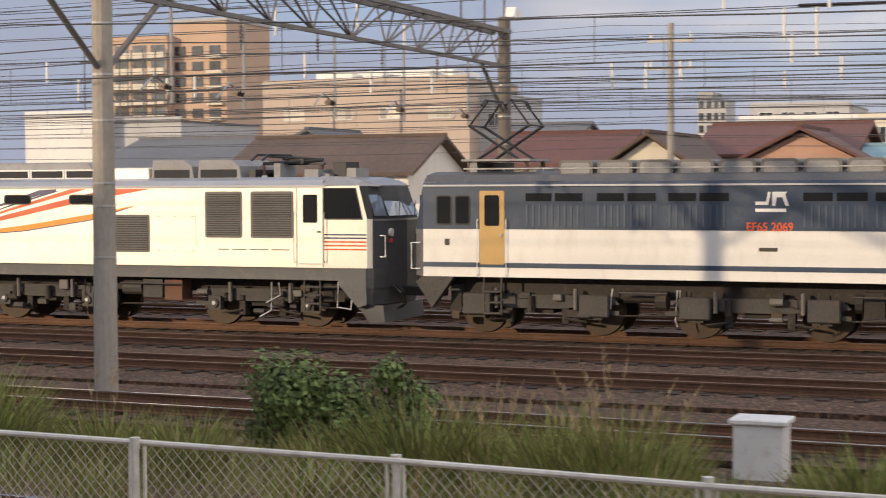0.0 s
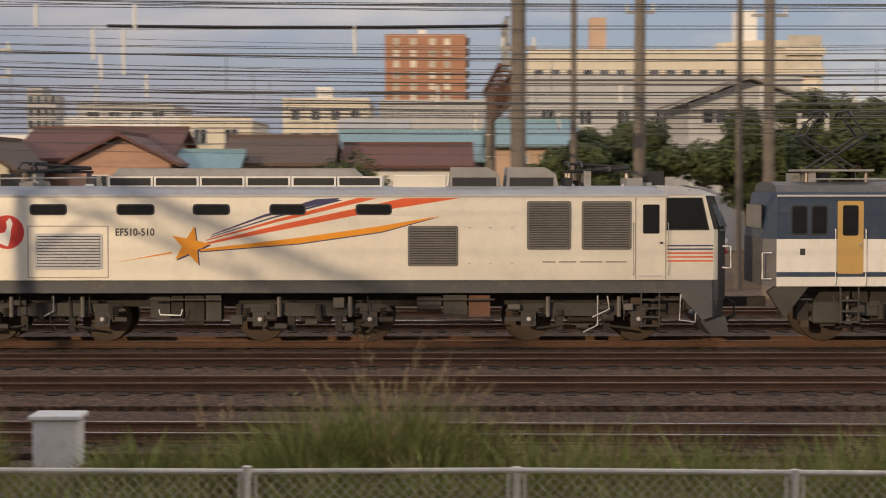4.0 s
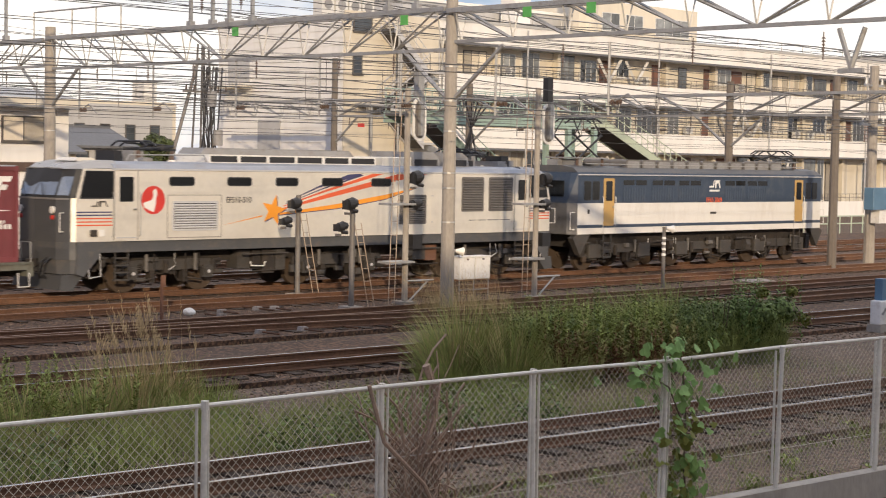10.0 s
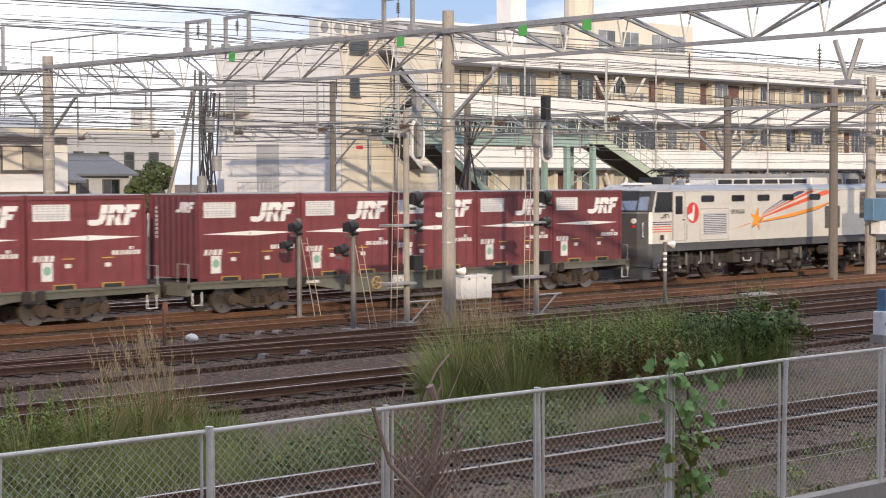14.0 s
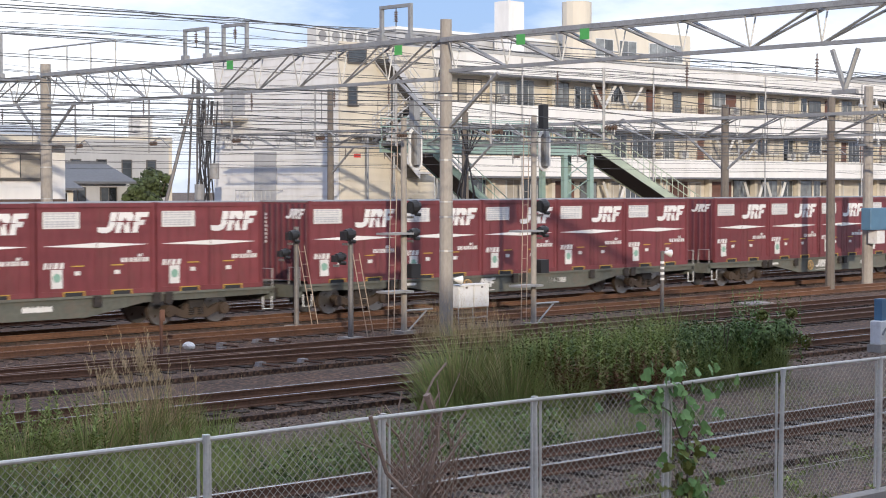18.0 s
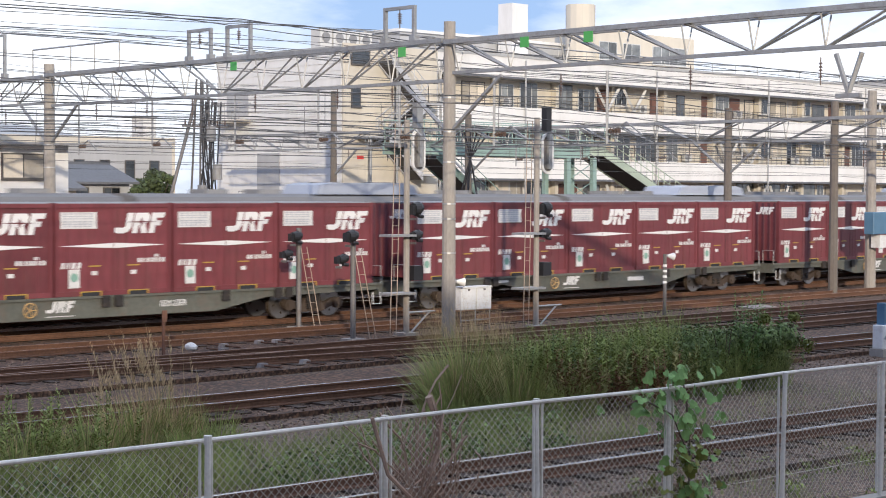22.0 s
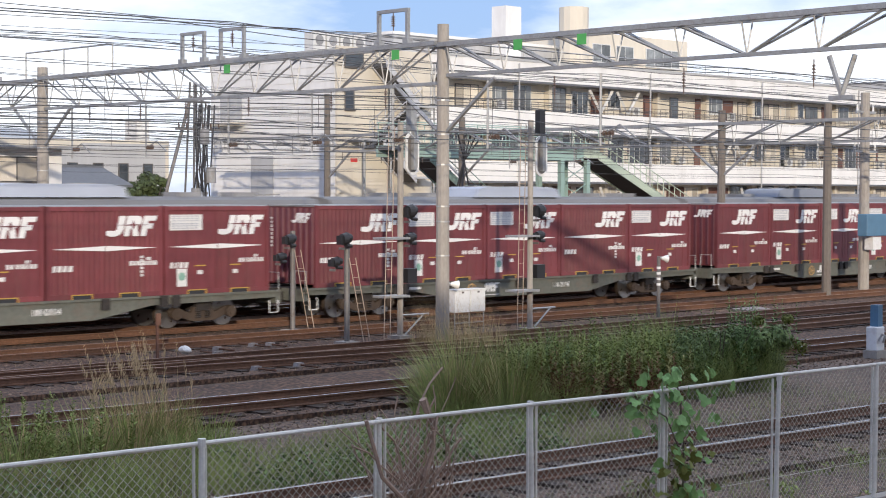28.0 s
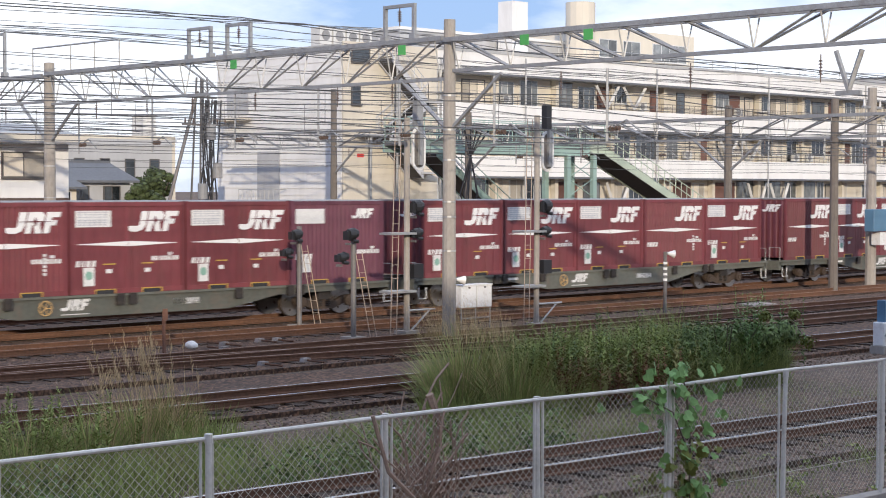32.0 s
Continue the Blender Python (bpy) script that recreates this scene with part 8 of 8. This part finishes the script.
            spots.append((x, y, -0.3, hh, 0.1 + 0.75 * q * rng.random() + 0.2 * rng.random(), a + rng.uniform(-0.6, 0.6)))
    return spots


# tussocks of the strip: place along it, radius, height
feet = []
for x, r, h in ((-21.5, 1.1, 1.3), (-19.6, 1.0, 1.2), (-17.6, 0.9, 1.1), (-15.7, 1.1, 1.45), (-13.7, 0.8, 0.95), (-12.4, 0.8, 0.9), (-10.4, 0.8, 0.9), (-9.2, 1.0, 1.3), (-8.3, 0.8, 1.05), (-7.3, 0.85, 1.2), (-6.5, 0.9, 1.3), (-3.8, 0.75, 0.95), (-2.7, 0.75, 0.95), (-1.6, 1.0, 1.4), (-0.6, 1.15, 1.5), (0.5, 0.9, 1.2)):
    feet.append((x, 21.7 + g.uniform(-0.3, 0.4), r, h))
    feet.append((x + g.uniform(-0.7, 0.7), 20.4 + g.uniform(-0.4, 0.3), 0.6 * r, 0.6 * h))
feet += [(-6.0, 21.9, 0.5, 0.7), (-5.2, 21.5, 0.5, 0.5), (-4.3, 21.9, 0.5, 0.7)]
x = 1.4
while x < 14.0:
    feet.append((x, 21.5 + g.uniform(-0.8, 0.9), g.uniform(0.5, 0.85), g.uniform(0.85, 1.25)))
    feet.append((x + g.uniform(-0.5, 0.5), 20.2 + g.uniform(-0.5, 0.4), g.uniform(0.4, 0.6), g.uniform(0.45, 0.75)))
    x += g.uniform(0.6, 1.2)
blades("grass_strip", clumps(g, feet, 330, 1.0), "grass", "tall green grass clumps between the fence and the tracks", 0.036)
blades("grass_strip", clumps(g, feet[::2], 330, 1.0), "grass_mid", "yellow-green grass among the taller clumps", 0.034)
blades("grass_strip", clumps(g, feet[1::2], 170, 1.2), "grass_dry", "dry straw-coloured grass among the green", 0.016)
blades("grass_strip", field(g, -24, 14.5, 18.6, 24.5, 9000, 0.2, 0.6, 0.6, clear), "grass_mid", "yellow-green undergrowth of the grass strip", 0.02)
stems = [(q[0], q[1], q[2], q[3], q[4] * 0.6, q[5]) for q in clumps(g, feet[::4], 75, 1.4)]
blades("reed_stems", stems, "grass_dry", "dry reed stems above the grass", 0.011)
plumes("seed_heads", [q for q in stems if q[3] > 1.15], "plume", "pale seed heads on dry stems")
rich = lambda x, y: (x - 25.9) ** 2 / 25.0 + (y - 21.6) ** 2 / 3.2 < 1.0
# at its near end light tussocks, then a stand of leafy stalks, then dark arching grass
feet = [(21.7, 22.0, 0.75, 1.45), (22.4, 22.5, 0.75, 1.65), (22.2, 21.1, 0.65, 1.25), (23.2, 21.6, 0.6, 1.45), (21.0, 21.5, 0.4, 0.85), (23.3, 20.7, 0.5, 1.0), (22.7, 20.4, 0.4, 0.75)]
blades("grass_tuft", clumps(g, feet, 950, 1.0), "grass", "light green tussocks at the foot of the concrete pole", 0.036)
blades("grass_tuft", clumps(g, feet, 450, 1.05), "grass_mid", "yellow-green blades in the light tussocks", 0.034)
blades("grass_tuft", clumps(g, feet[:3], 210, 1.5), "grass_dry", "dry straw above the light tussocks", 0.016)
blades("grass_patch", tufts(g, 23.0, 31.0, 20.5, 23.0, 420, 24, 0.9, 1.55, rich), "grass", "dense green grass between the stalks", 0.034)
feet = [(26.6 + 0.45 * i, 21.2 + 0.35 * math.sin(i * 1.9), 0.5, 1.3 + 0.15 * math.sin(i * 2.7)) for i in range(7)]
blades("grass_patch", clumps(g, feet, 520, 1.15), "grass", "dark green arching grass", 0.034)
blades("grass_patch", clumps(g, feet[::2], 260, 1.2), "leaf", "dark blades in the arching grass", 0.026)


def stalks(rng, n, x0, x1, y0, y1, h0, h1, m, label, leaf=0.07):
    """Upright weed stalks, each set all round with short narrow leaves that get smaller towards the tip."""
    verts, faces = [], []
    for _ in range(n):
        x, y = rng.uniform(x0, x1), rng.uniform(y0, y1)
        h = rng.uniform(h0, h1) * (1.0 + 0.35 * noise.noise((x * 1.1, y * 0.8, 9.0)))
        lx, ly = rng.uniform(-0.1, 0.1), rng.uniform(-0.06, 0.06)
        for i in range(34):
            u = 0.18 + 0.82 * (i + rng.random()) / 34
            cx, cy, cz = x + lx * u, y + ly * u, -0.3 + (h + 0.3) * u
            a = rng.uniform(0, 6.28)
            r = leaf * (1.25 - 0.75 * u) * rng.uniform(0.7, 1.3)
            ca, sa = math.cos(a), math.sin(a)
            k = len(verts)
            w = r * 0.22
            verts += [(cx, cy, cz), (cx + ca * r * 0.5 - sa * w, cy + sa * r * 0.5 + ca * w, cz + r * 0.42), (cx + ca * r, cy + sa * r, cz + r * 0.5), (cx + ca * r * 0.5 + sa * w, cy + sa * r * 0.5 - ca * w, cz + r * 0.36)]
            faces.append((k, k + 1, k + 2, k + 3))
        k = len(verts)
        verts += [(x - 0.006, y, -0.3), (x + 0.006, y, -0.3), (x + lx + 0.003, y + ly, h), (x + lx - 0.003, y + ly, h)]
        faces.append((k, k + 1, k + 2, k + 3))
    me = bpy.data.meshes.new("weed_stalks")
    me.from_pydata(verts, [], faces)
    me.materials.append(M[m])
    return tagged(new("weed_stalks", me), label, "weeds", kind="stuff")


stalks(g, 130, 23.2, 26.9, 20.6, 22.4, 0.6, 1.35, "grass", "stand of upright leafy green weed stalks", 0.12)
stalks(g, 70, 23.2, 29.0, 20.7, 22.6, 0.7, 1.4, "leaf", "dark green weed stalks in the stand", 0.12)
stalks(g, 70, 23.2, 27.2, 20.4, 21.6, 0.4, 1.05, "grass_mid", "yellow-green weed stalks in front of the stand", 0.13)
stalks(g, 60, 22.8, 26.6, 20.3, 21.2, 0.3, 0.85, "weed_brown", "reddish brown withered weed stalks", 0.12)
stalks(g, 26, 28.6, 31.0, 20.6, 21.6, 1.3, 1.85, "leaf_lt", "tall fresh weed stalks above the shrubs", 0.13)
feet = [(14.9, 22.4, 0.8, 1.2), (15.8, 22.8, 0.65, 1.1), (13.9, 22.5, 0.5, 0.8), (16.6, 22.6, 0.45, 0.8), (12.9, 22.0, 0.6, 0.7), (11.9, 22.3, 0.5, 0.7)]
blades("grass_tuft", clumps(g, feet, 380, 0.9), "grass", "clump of green grass", 0.032)
blades("grass_tuft", clumps(g, feet[:2], 230, 1.15), "grass_dry", "dry straw in the clump of grass", 0.014)
stems = [(q[0], q[1], q[2], q[3], q[4] * 0.45, q[5] * 0.2 + 2.6) for q in clumps(g, feet[:2], 190, 1.7)]
blades("reed_stems", stems, "grass_dry", "clump of dry reed stems", 0.013)
plumes("seed_heads", [q for q in stems if q[3] > 1.2], "plume", "pale reed seed heads")
stalks(g, 110, 9.5, 14.0, 20.6, 23.4, 0.25, 0.95, "grass", "thin leafy weeds beside the clump of grass", 0.11)
ring = lambda x, y: (x - 31.1) ** 2 + (y - 31.3) ** 2 < 1.7
blades("grass_tuft", field(g, 29.3, 33, 29.9, 32.6, 700, 0.5, 1.5, 0.2, ring), "grass_dry", "dry grass round the foot of the concrete pole", 0.013)
# sparse low growth on the ballast
low_ok = lambda x, y: y < near_y(x) - 1.3 or y > near_y(x) + 1.5
blades("weeds", field(g, 6, 22, 16.6, 21.5, 9000, 0.15, 0.55, 0.9, lambda x, y: y > near_y(x) + 1.25, 2.0), "grass", "dark green weeds between the fence track and the grass", 0.018)
blades("weeds", field(g, 8, 30, 12.0, 20.0, 5200, 0.08, 0.34, 0.9, low_ok, 6.0), "grass", "low weeds on the ballast beside the fence track", 0.014)
blades("weeds", field(g, -24, 40, 26.8, 34.8, 1300, 0.06, 0.22, 1.0, None, 8.0), "grass_dry", "thin dry weeds between the yard tracks", 0.012)


def leaf_cloud(rng, centres, n, size, flat=0.6):
    """Small four-cornered leaves scattered through a few balls of foliage, thicker towards their skin."""
    verts, faces = [], []
    for _ in range(n):
        cx, cy, cz, r = rng.choice(centres)
        d = Vector((rng.gauss(0, 1), rng.gauss(0, 1), rng.gauss(0, 1))).normalized()
        q = r * (rng.random() ** 0.33) * (1.0 + 0.25 * noise.noise((d.x * 2 + cx, d.y * 2 + cy, d.z * 2)))
        p = Vector((cx, cy, cz)) + Vector((d.x * q, d.y * q, d.z * q * 0.85))
        nrm = (d + Vector((rng.uniform(-1, 1), rng.uniform(-1, 1), rng.uniform(0, 1))) * flat).normalized()
        u = nrm.orthogonal().normalized()
        u.rotate(Matrix.Rotation(rng.uniform(0, 6.28), 3, nrm))
        v = nrm.cross(u)
        s = size * rng.uniform(0.6, 1.3)
        k = len(verts)
        verts += [p - u * s, p + v * s * 0.55, p + u * s, p - v * s * 0.55]
        faces.append((k, k + 1, k + 2, k + 3))
    return verts, faces


def crown(parent, rng, centres, n, size, m, label=""):
    verts, faces = leaf_cloud(rng, centres, n, size)
    me = bpy.data.meshes.new("crown")
    me.from_pydata(verts, [], faces)
    me.materials.append(M[m])
    ob = new("crown", me)
    ob.parent = parent
    ob["kind"] = "stuff"
    if label:
        ob["label"] = label
    return ob


def tree(label, x, y, h, w, seed, n=12000, size=0.15, m="leaf_dk", category="tree"):
    rng = random.Random(seed)
    t = thing("tree", label, category, "trees behind the yard")
    part("trunk", bm_path(B(), [(x, y, -0.4), (x + 0.1, y, h * 0.25), (x - 0.05, y + 0.1, h * 0.5), (x + 0.1, y, h * 0.75)], 0.16, 7), M["bark"], t)
    centres = []
    for i in range(26):
        a, rr = rng.uniform(0, 6.28), rng.uniform(0.1, 1.0)
        cx, cy = x + w * 0.5 * rr * math.cos(a), y + w * 0.35 * rr * math.sin(a)
        cz = h * (0.42 + 0.45 * rng.random() * (1 - 0.45 * rr))
        centres.append((cx, cy, cz, rng.uniform(0.09, 0.2) * w))
        part("limb", bm_tube(B(), (x, y, h * 0.35), (cx, cy, cz), 0.07, 5, 0.02), M["bark"], t)
    crown(t, rng, centres, n, size, m)
    return t


tree("dark dense broadleaf tree behind the tracks", 5.9, 67, 6.9, 4.2, 1, 24000, 0.1)
tree("dark dense broadleaf tree behind the tracks", 8.0, 68, 7.2, 4.6, 2, 24000, 0.1)
tree("broad dark green tree behind the tracks", 12.4, 67, 7.6, 4.8, 3, 24000, 0.1)
tree("broad dark green tree behind the tracks", 15.2, 67, 8.2, 5.4, 4, 24000, 0.1)
tree("broad dark green tree behind the tracks", 17.4, 66.5, 7.9, 4.6, 5, 20000, 0.1)
tree("small garden tree between roofs", -3.9, 72, 5.3, 4.4, 6, 8000, 0.1, "leaf_dk")
tree("small garden tree between roofs", -5.0, 73, 5.2, 2.0, 7, 2500, 0.15, "leaf_dk")
tree("round garden tree beside a grey building", 61.6, 90, 6.4, 3.4, 18, 9000, 0.12, "leaf_dk")
tree("dark bushy garden tree beside the slate roof", 58.6, 87, 5.0, 2.6, 19, 9000, 0.1, "leaf_dk")
tree("small tree beside a low house", -46.5, 76, 5.0, 2.5, 9, 2500, 0.16, "leaf")
tree("small tree at the end of the low white building", 19.0, 62.5, 5.3, 2.0, 10, 2200, 0.13, "leaf")


def shrub(label, x, y, h, w, seed, n, size, m, extra=None):
    rng = random.Random(seed)
    t = thing("shrub", label, "shrub", "shrubs beside the track")
    for i in range(7):
        a = rng.uniform(0, 6.28)
        part("stem", bm_tube(B(), (x, y, -0.3), (x + 0.4 * w * math.cos(a), y + 0.3 * w * math.sin(a), h * 0.75), 0.018, 5, 0.008), M["bark"], t)
    centres = []
    for i in range(12):
        a, rr = rng.uniform(0, 6.28), rng.uniform(0.0, 1.0)
        centres.append((x + w * 0.42 * rr * math.cos(a), y + w * 0.3 * rr * math.sin(a), -0.3 + (h + 0.3) * (0.25 + 0.6 * rng.random() * (1 - 0.4 * rr)), 0.2 * w))
    crown(t, rng, centres, n, size, m)
    if extra:
        mm, pts, k = extra
        crown(t, rng, pts, k, size, mm, "yellowish leaves")
    return t


shrub("leafy green shrub rising from the grass", -11.3, 22.6, 1.25, 2.3, 31, 5000, 0.045, "leaf")
shrub("leafy green shrub rising from the grass", -10.1, 22.8, 1.3, 1.6, 32, 3200, 0.045, "leaf")
shrub("dense dark green shrub at the end of the grass patch", 29.0, 21.4, 1.35, 2.2, 33, 9000, 0.045, "leaf")
shrub("bushy green shrub with yellowing tips", 30.2, 21.2, 1.5, 1.9, 34, 8000, 0.05, "leaf", ("leaf_ye", [(31.0, 20.7, 0.55, 0.22), (30.2, 20.5, 1.2, 0.14), (29.3, 20.6, 1.2, 0.14)], 320))


# overgrown strip and a low white fence beyond the sidings
for i in range(12):
    shrub("dark overgrown bush beyond the sidings", -33.0 + 3.4 * i + g.uniform(-0.5, 0.5), 60.5 + g.uniform(-0.8, 0.8), 2.3 + g.uniform(-0.4, 0.6), 3.6, 70 + i, 2600, 0.11, "leaf_dk" if i % 3 else "leaf")
yard_fence = thing("board_fence", "low weathered white board fence behind the bushes", "fence", kind="structure")
for i in range(42):
    part("board", box(-36.0 + 1.02 * i, -35.02 + 1.02 * i, 63.0, 63.06, -0.3, 2.7 + 0.08 * (i % 3)), M["wall_white"], yard_fence)
for z in (0.6, 2.2):
    part("rail", box(-36.0, 6.9, 63.062, 63.12, z, z + 0.1), M["wall_grey"], yard_fence)


def ground_leaves(rng, n, x0, x1, keep, m, label, size=0.05, high=0.3):
    """Low leafy cover: small leaves in shallow cushions."""
    centres = []
    while len(centres) < n:
        x, y = rng.uniform(x0, x1), rng.uniform(11.0, 22.0)
        if keep(x, y) and noise.noise((x * 0.5, y * 0.6, 5.5)) + 0.25 * noise.noise((x * 2, y * 2, 1.5)) > 0.02:
            centres.append((x, y, -0.27 + rng.uniform(0.0, high * 0.5), rng.uniform(0.12, 0.12 + high)))
    verts, faces = leaf_cloud(rng, centres, n * 34, size)
    me = bpy.data.meshes.new("weeds")
    me.from_pydata(verts, [], faces)
    me.materials.append(M[m])
    return tagged(new("weeds", me), label, "weeds", kind="stuff")


ground_leaves(g, 230, 5, 22, lambda x, y: near_y(x) + 1.5 < y < near_y(x) + 4.2, "leaf", "low green leafy weeds behind the fence track", 0.045, 0.34)
ground_leaves(g, 70, 9, 30, lambda x, y: fence_y(x) + 0.3 < y < near_y(x) - 1.5, "grass", "small green weeds at the foot of the fence", 0.04, 0.14)

# climbing plant on the fence, with large leaves of their own
vine = thing("climbing_plant", "climbing vine with broad fresh green leaves on the fence", "plant")
vr = random.Random(44)
stem = [(15.05, fence_y(15.00) + 0.05, 0.0), (14.90, fence_y(14.90) - 0.04, 0.5), (15.00, fence_y(15.00) + 0.04, 1.0), (14.85, fence_y(14.80) - 0.04, 1.5), (14.80, fence_y(14.80), 1.85)]
part("stem", bm_path(B(), stem, 0.012, 5), M["bark"], vine)
part("stem", bm_path(B(), [(15.00, fence_y(15.00), 0.8), (14.60, fence_y(14.60) - 0.05, 1.4), (14.10, fence_y(14.10) - 0.04, 1.62), (13.80, fence_y(13.80) - 0.04, 1.55)], 0.009, 5), M["bark"], vine)
leaf_bm = bm_prism(B(), [(0, -0.07), (0.06, -0.085), (0.095, -0.03), (0.05, 0.04), (0.07, 0.07), (0, 0.13), (-0.07, 0.07), (-0.05, 0.04), (-0.095, -0.03), (-0.06, -0.085)], -0.001, 0.001, "z")
for v in leaf_bm.verts:
    v.co.z += -1.6 * v.co.x * v.co.x - 0.8 * v.co.y * v.co.y
leaf_me = to_mesh("leaf", leaf_bm, M["leaf_lt"])
leaf_dry = leaf_me.copy()
leaf_dry.materials.clear()
leaf_dry.materials.append(M["leaf_ye"])
for i in range(260):
    z = vr.uniform(0.05, 1.92)
    spread = 0.34 if z > 1.2 else 0.2
    x = 14.9 + vr.gauss(0, spread) - (0.45 * vr.random() if 1.2 < z < 1.7 else 0)
    ob = piece("leaf", leaf_dry if (z < 1.1 and vr.random() < 0.55) else leaf_me, vine)
    s = vr.uniform(0.38, 0.76)
    ob.matrix_basis = pose(x, fence_y(x) + vr.uniform(-0.14, 0.12), z, vr.uniform(30, 110), vr.uniform(-40, 40), vr.uniform(-60, 60)) @ Matrix.Diagonal((s, s, s, 1))

# a tangle of dead twigs against the fence
dead = thing("dead_bush", "leafless brown bush tangled at the fence", "bush")
dr = random.Random(55)
DX = 11.25
for i in range(150):
    x, y, z = DX + dr.gauss(0.05, 0.13), fence_y(DX) + 0.12 + dr.uniform(-0.06, 0.2), -0.25
    vx, vy, vz, pts = dr.uniform(-0.05, 0.05), dr.uniform(-0.03, 0.03), dr.uniform(0.16, 0.34), [(x, y, z)]
    far_out = -0.022 if i % 6 == 0 else dr.uniform(-0.006, 0.006)
    for k in range(9):
        vx, vy, vz = 0.8 * vx + far_out + dr.uniform(-0.07, 0.07) - 0.1 * (x - DX) * (i % 6 > 0), 0.8 * vy + dr.uniform(-0.03, 0.03), vz - dr.uniform(0.0, 0.05)
        x, y, z = x + vx, y + vy, max(-0.2, z + vz)
        pts.append((x, y, z))
    part("twig", bm_path(B(), pts, dr.uniform(0.005, 0.013), 4), M["twig"], dead)
part("stem", bm_path(B(), [(DX, fence_y(DX) + 0.2, -0.3), (DX + 0.05, fence_y(DX) + 0.15, 0.5), (DX + 0.0, fence_y(DX) + 0.1, 1.1), (DX + 0.12, fence_y(DX) + 0.1, 1.55), (DX - 0.02, fence_y(DX) + 0.12, 1.85)], 0.04, 6), M["twig"], dead)
part("stem", bm_path(B(), [(DX + 0.1, fence_y(DX) - 0.1, 0.2), (DX - 0.25, fence_y(DX) - 0.12, 0.75), (DX - 0.75, fence_y(DX) - 0.1, 1.2), (DX - 0.95, fence_y(DX) - 0.1, 1.75)], 0.02, 6), M["twig"], dead)


# loose ballast stones on the near beds
sr = random.Random(77)
verts, faces = [], []
OCT = ((1, 0, 0), (-1, 0, 0), (0, 1, 0), (0, -1, 0), (0, 0, 1), (0, 0, -1))
for _ in range(34000):
    x = sr.uniform(4, 44)
    pick = sr.random()
    if pick < 0.35:
        y = near_y(x) + sr.uniform(-2.2, 2.4)
    elif pick < 0.65:
        y = 25.75 - 0.03 * x + sr.uniform(-2.6, 3.6)
    else:
        x = sr.uniform(-18, 52)
        y = sr.uniform(29.6, 38.6)
    s = sr.uniform(0.018, 0.045)
    zb = -0.19 if y > 29.6 or abs(y - near_y(x) + 0.5) < 1.2 or abs(y - 25.75 + 0.03 * x) < 1.3 else -0.29
    k = len(verts)
    for a, b, c in OCT:
        verts.append((x + s * (a + sr.uniform(-0.4, 0.4)), y + s * (b + sr.uniform(-0.4, 0.4)), zb + s * 0.6 * (c + sr.uniform(-0.3, 0.3))))
    faces += [(k, k + 2, k + 4), (k + 2, k + 1, k + 4), (k + 1, k + 3, k + 4), (k + 3, k, k + 4), (k + 2, k, k + 5), (k + 1, k + 2, k + 5), (k + 3, k + 1, k + 5), (k, k + 3, k + 5)]
me = bpy.data.meshes.new("ballast_stones")
me.from_pydata(verts, [], faces)
me.materials.append(M["stones"])
tagged(new("ballast_stones", me), "loose grey-brown ballast stones along the tracks", "gravel", kind="stuff")


# ---- what moves: the whole train rolls to the right ----
def star_x(t):
    """Place along the track of the star on the cream locomotive."""
    ks = ((0.0, -29.72), (2.0, -17.62), (5.0, 0.38), (6.0, 6.4), (9.0, 24.5), (13.0, 48.75), (20.0, 91.65), (32.0, 165.62))
    for (a, xa), (b, xb) in zip(ks, ks[1:]):
        if t <= b:
            return xa + (xb - xa) * (t - a) / (b - a)


def on_track(x, z=0.0, way=main_y):
    turn = math.degrees(math.atan((way(x + 0.5) - way(x - 0.5))))
    return pose(x, way(x), z, 0, 0, turn)


STEPS = [0.0, 1.0, 2.0, 3.5, 5.0, 6.0, 7.5, 9.0, 11.0, 13.0, 15.0, 17.5, 20.0, 22.0, 24.0, 26.0, 28.0, 30.0, 32.0]


def roll(owner, radius):
    """Turns the wheels of a locomotive or wagon by the way that it has run."""
    ticks = [0.1 * i for i in range(321)]
    turns = [math.degrees((star_x(t) - star_x(0.0)) / radius) for t in ticks]
    for w in owner.children_recursive:
        if w.name.split(".")[0] == "wheel":
            at = w.matrix_basis.translation.copy()
            walk(w, [(t, pose(*at, 0, a, 0)) for t, a in zip(ticks, turns)])


def motions():
    for i, car in enumerate(cars):
        walk(car, [(t, on_track(31.9 + 18.0 * (t - 19.4) - 20.0 * i, 0.0, pass_y)) for t in STEPS])
    roll(loco_cream, 0.56)
    roll(loco_blue, 0.56)
    for wg in wagons:
        roll(wg, 0.43)
    walk(loco_cream, [(t, on_track(star_x(t) + 2.45)) for t in STEPS])
    walk(loco_blue, [(t, on_track(star_x(t) + 21.25)) for t in STEPS])
    for w, wg in enumerate(wagons):
        mid = -27.0 + 9.48 - 20.4 * w
        walk(wg, [(t, on_track(star_x(t) + mid)) for t in STEPS])
    for c, w, dx in boxes:
        mid = -27.0 + 9.48 - 20.4 * w
        walk(c, [(t, on_track(star_x(t) + mid) @ pose(dx, 0, 0.99)) for t in STEPS])


motions()
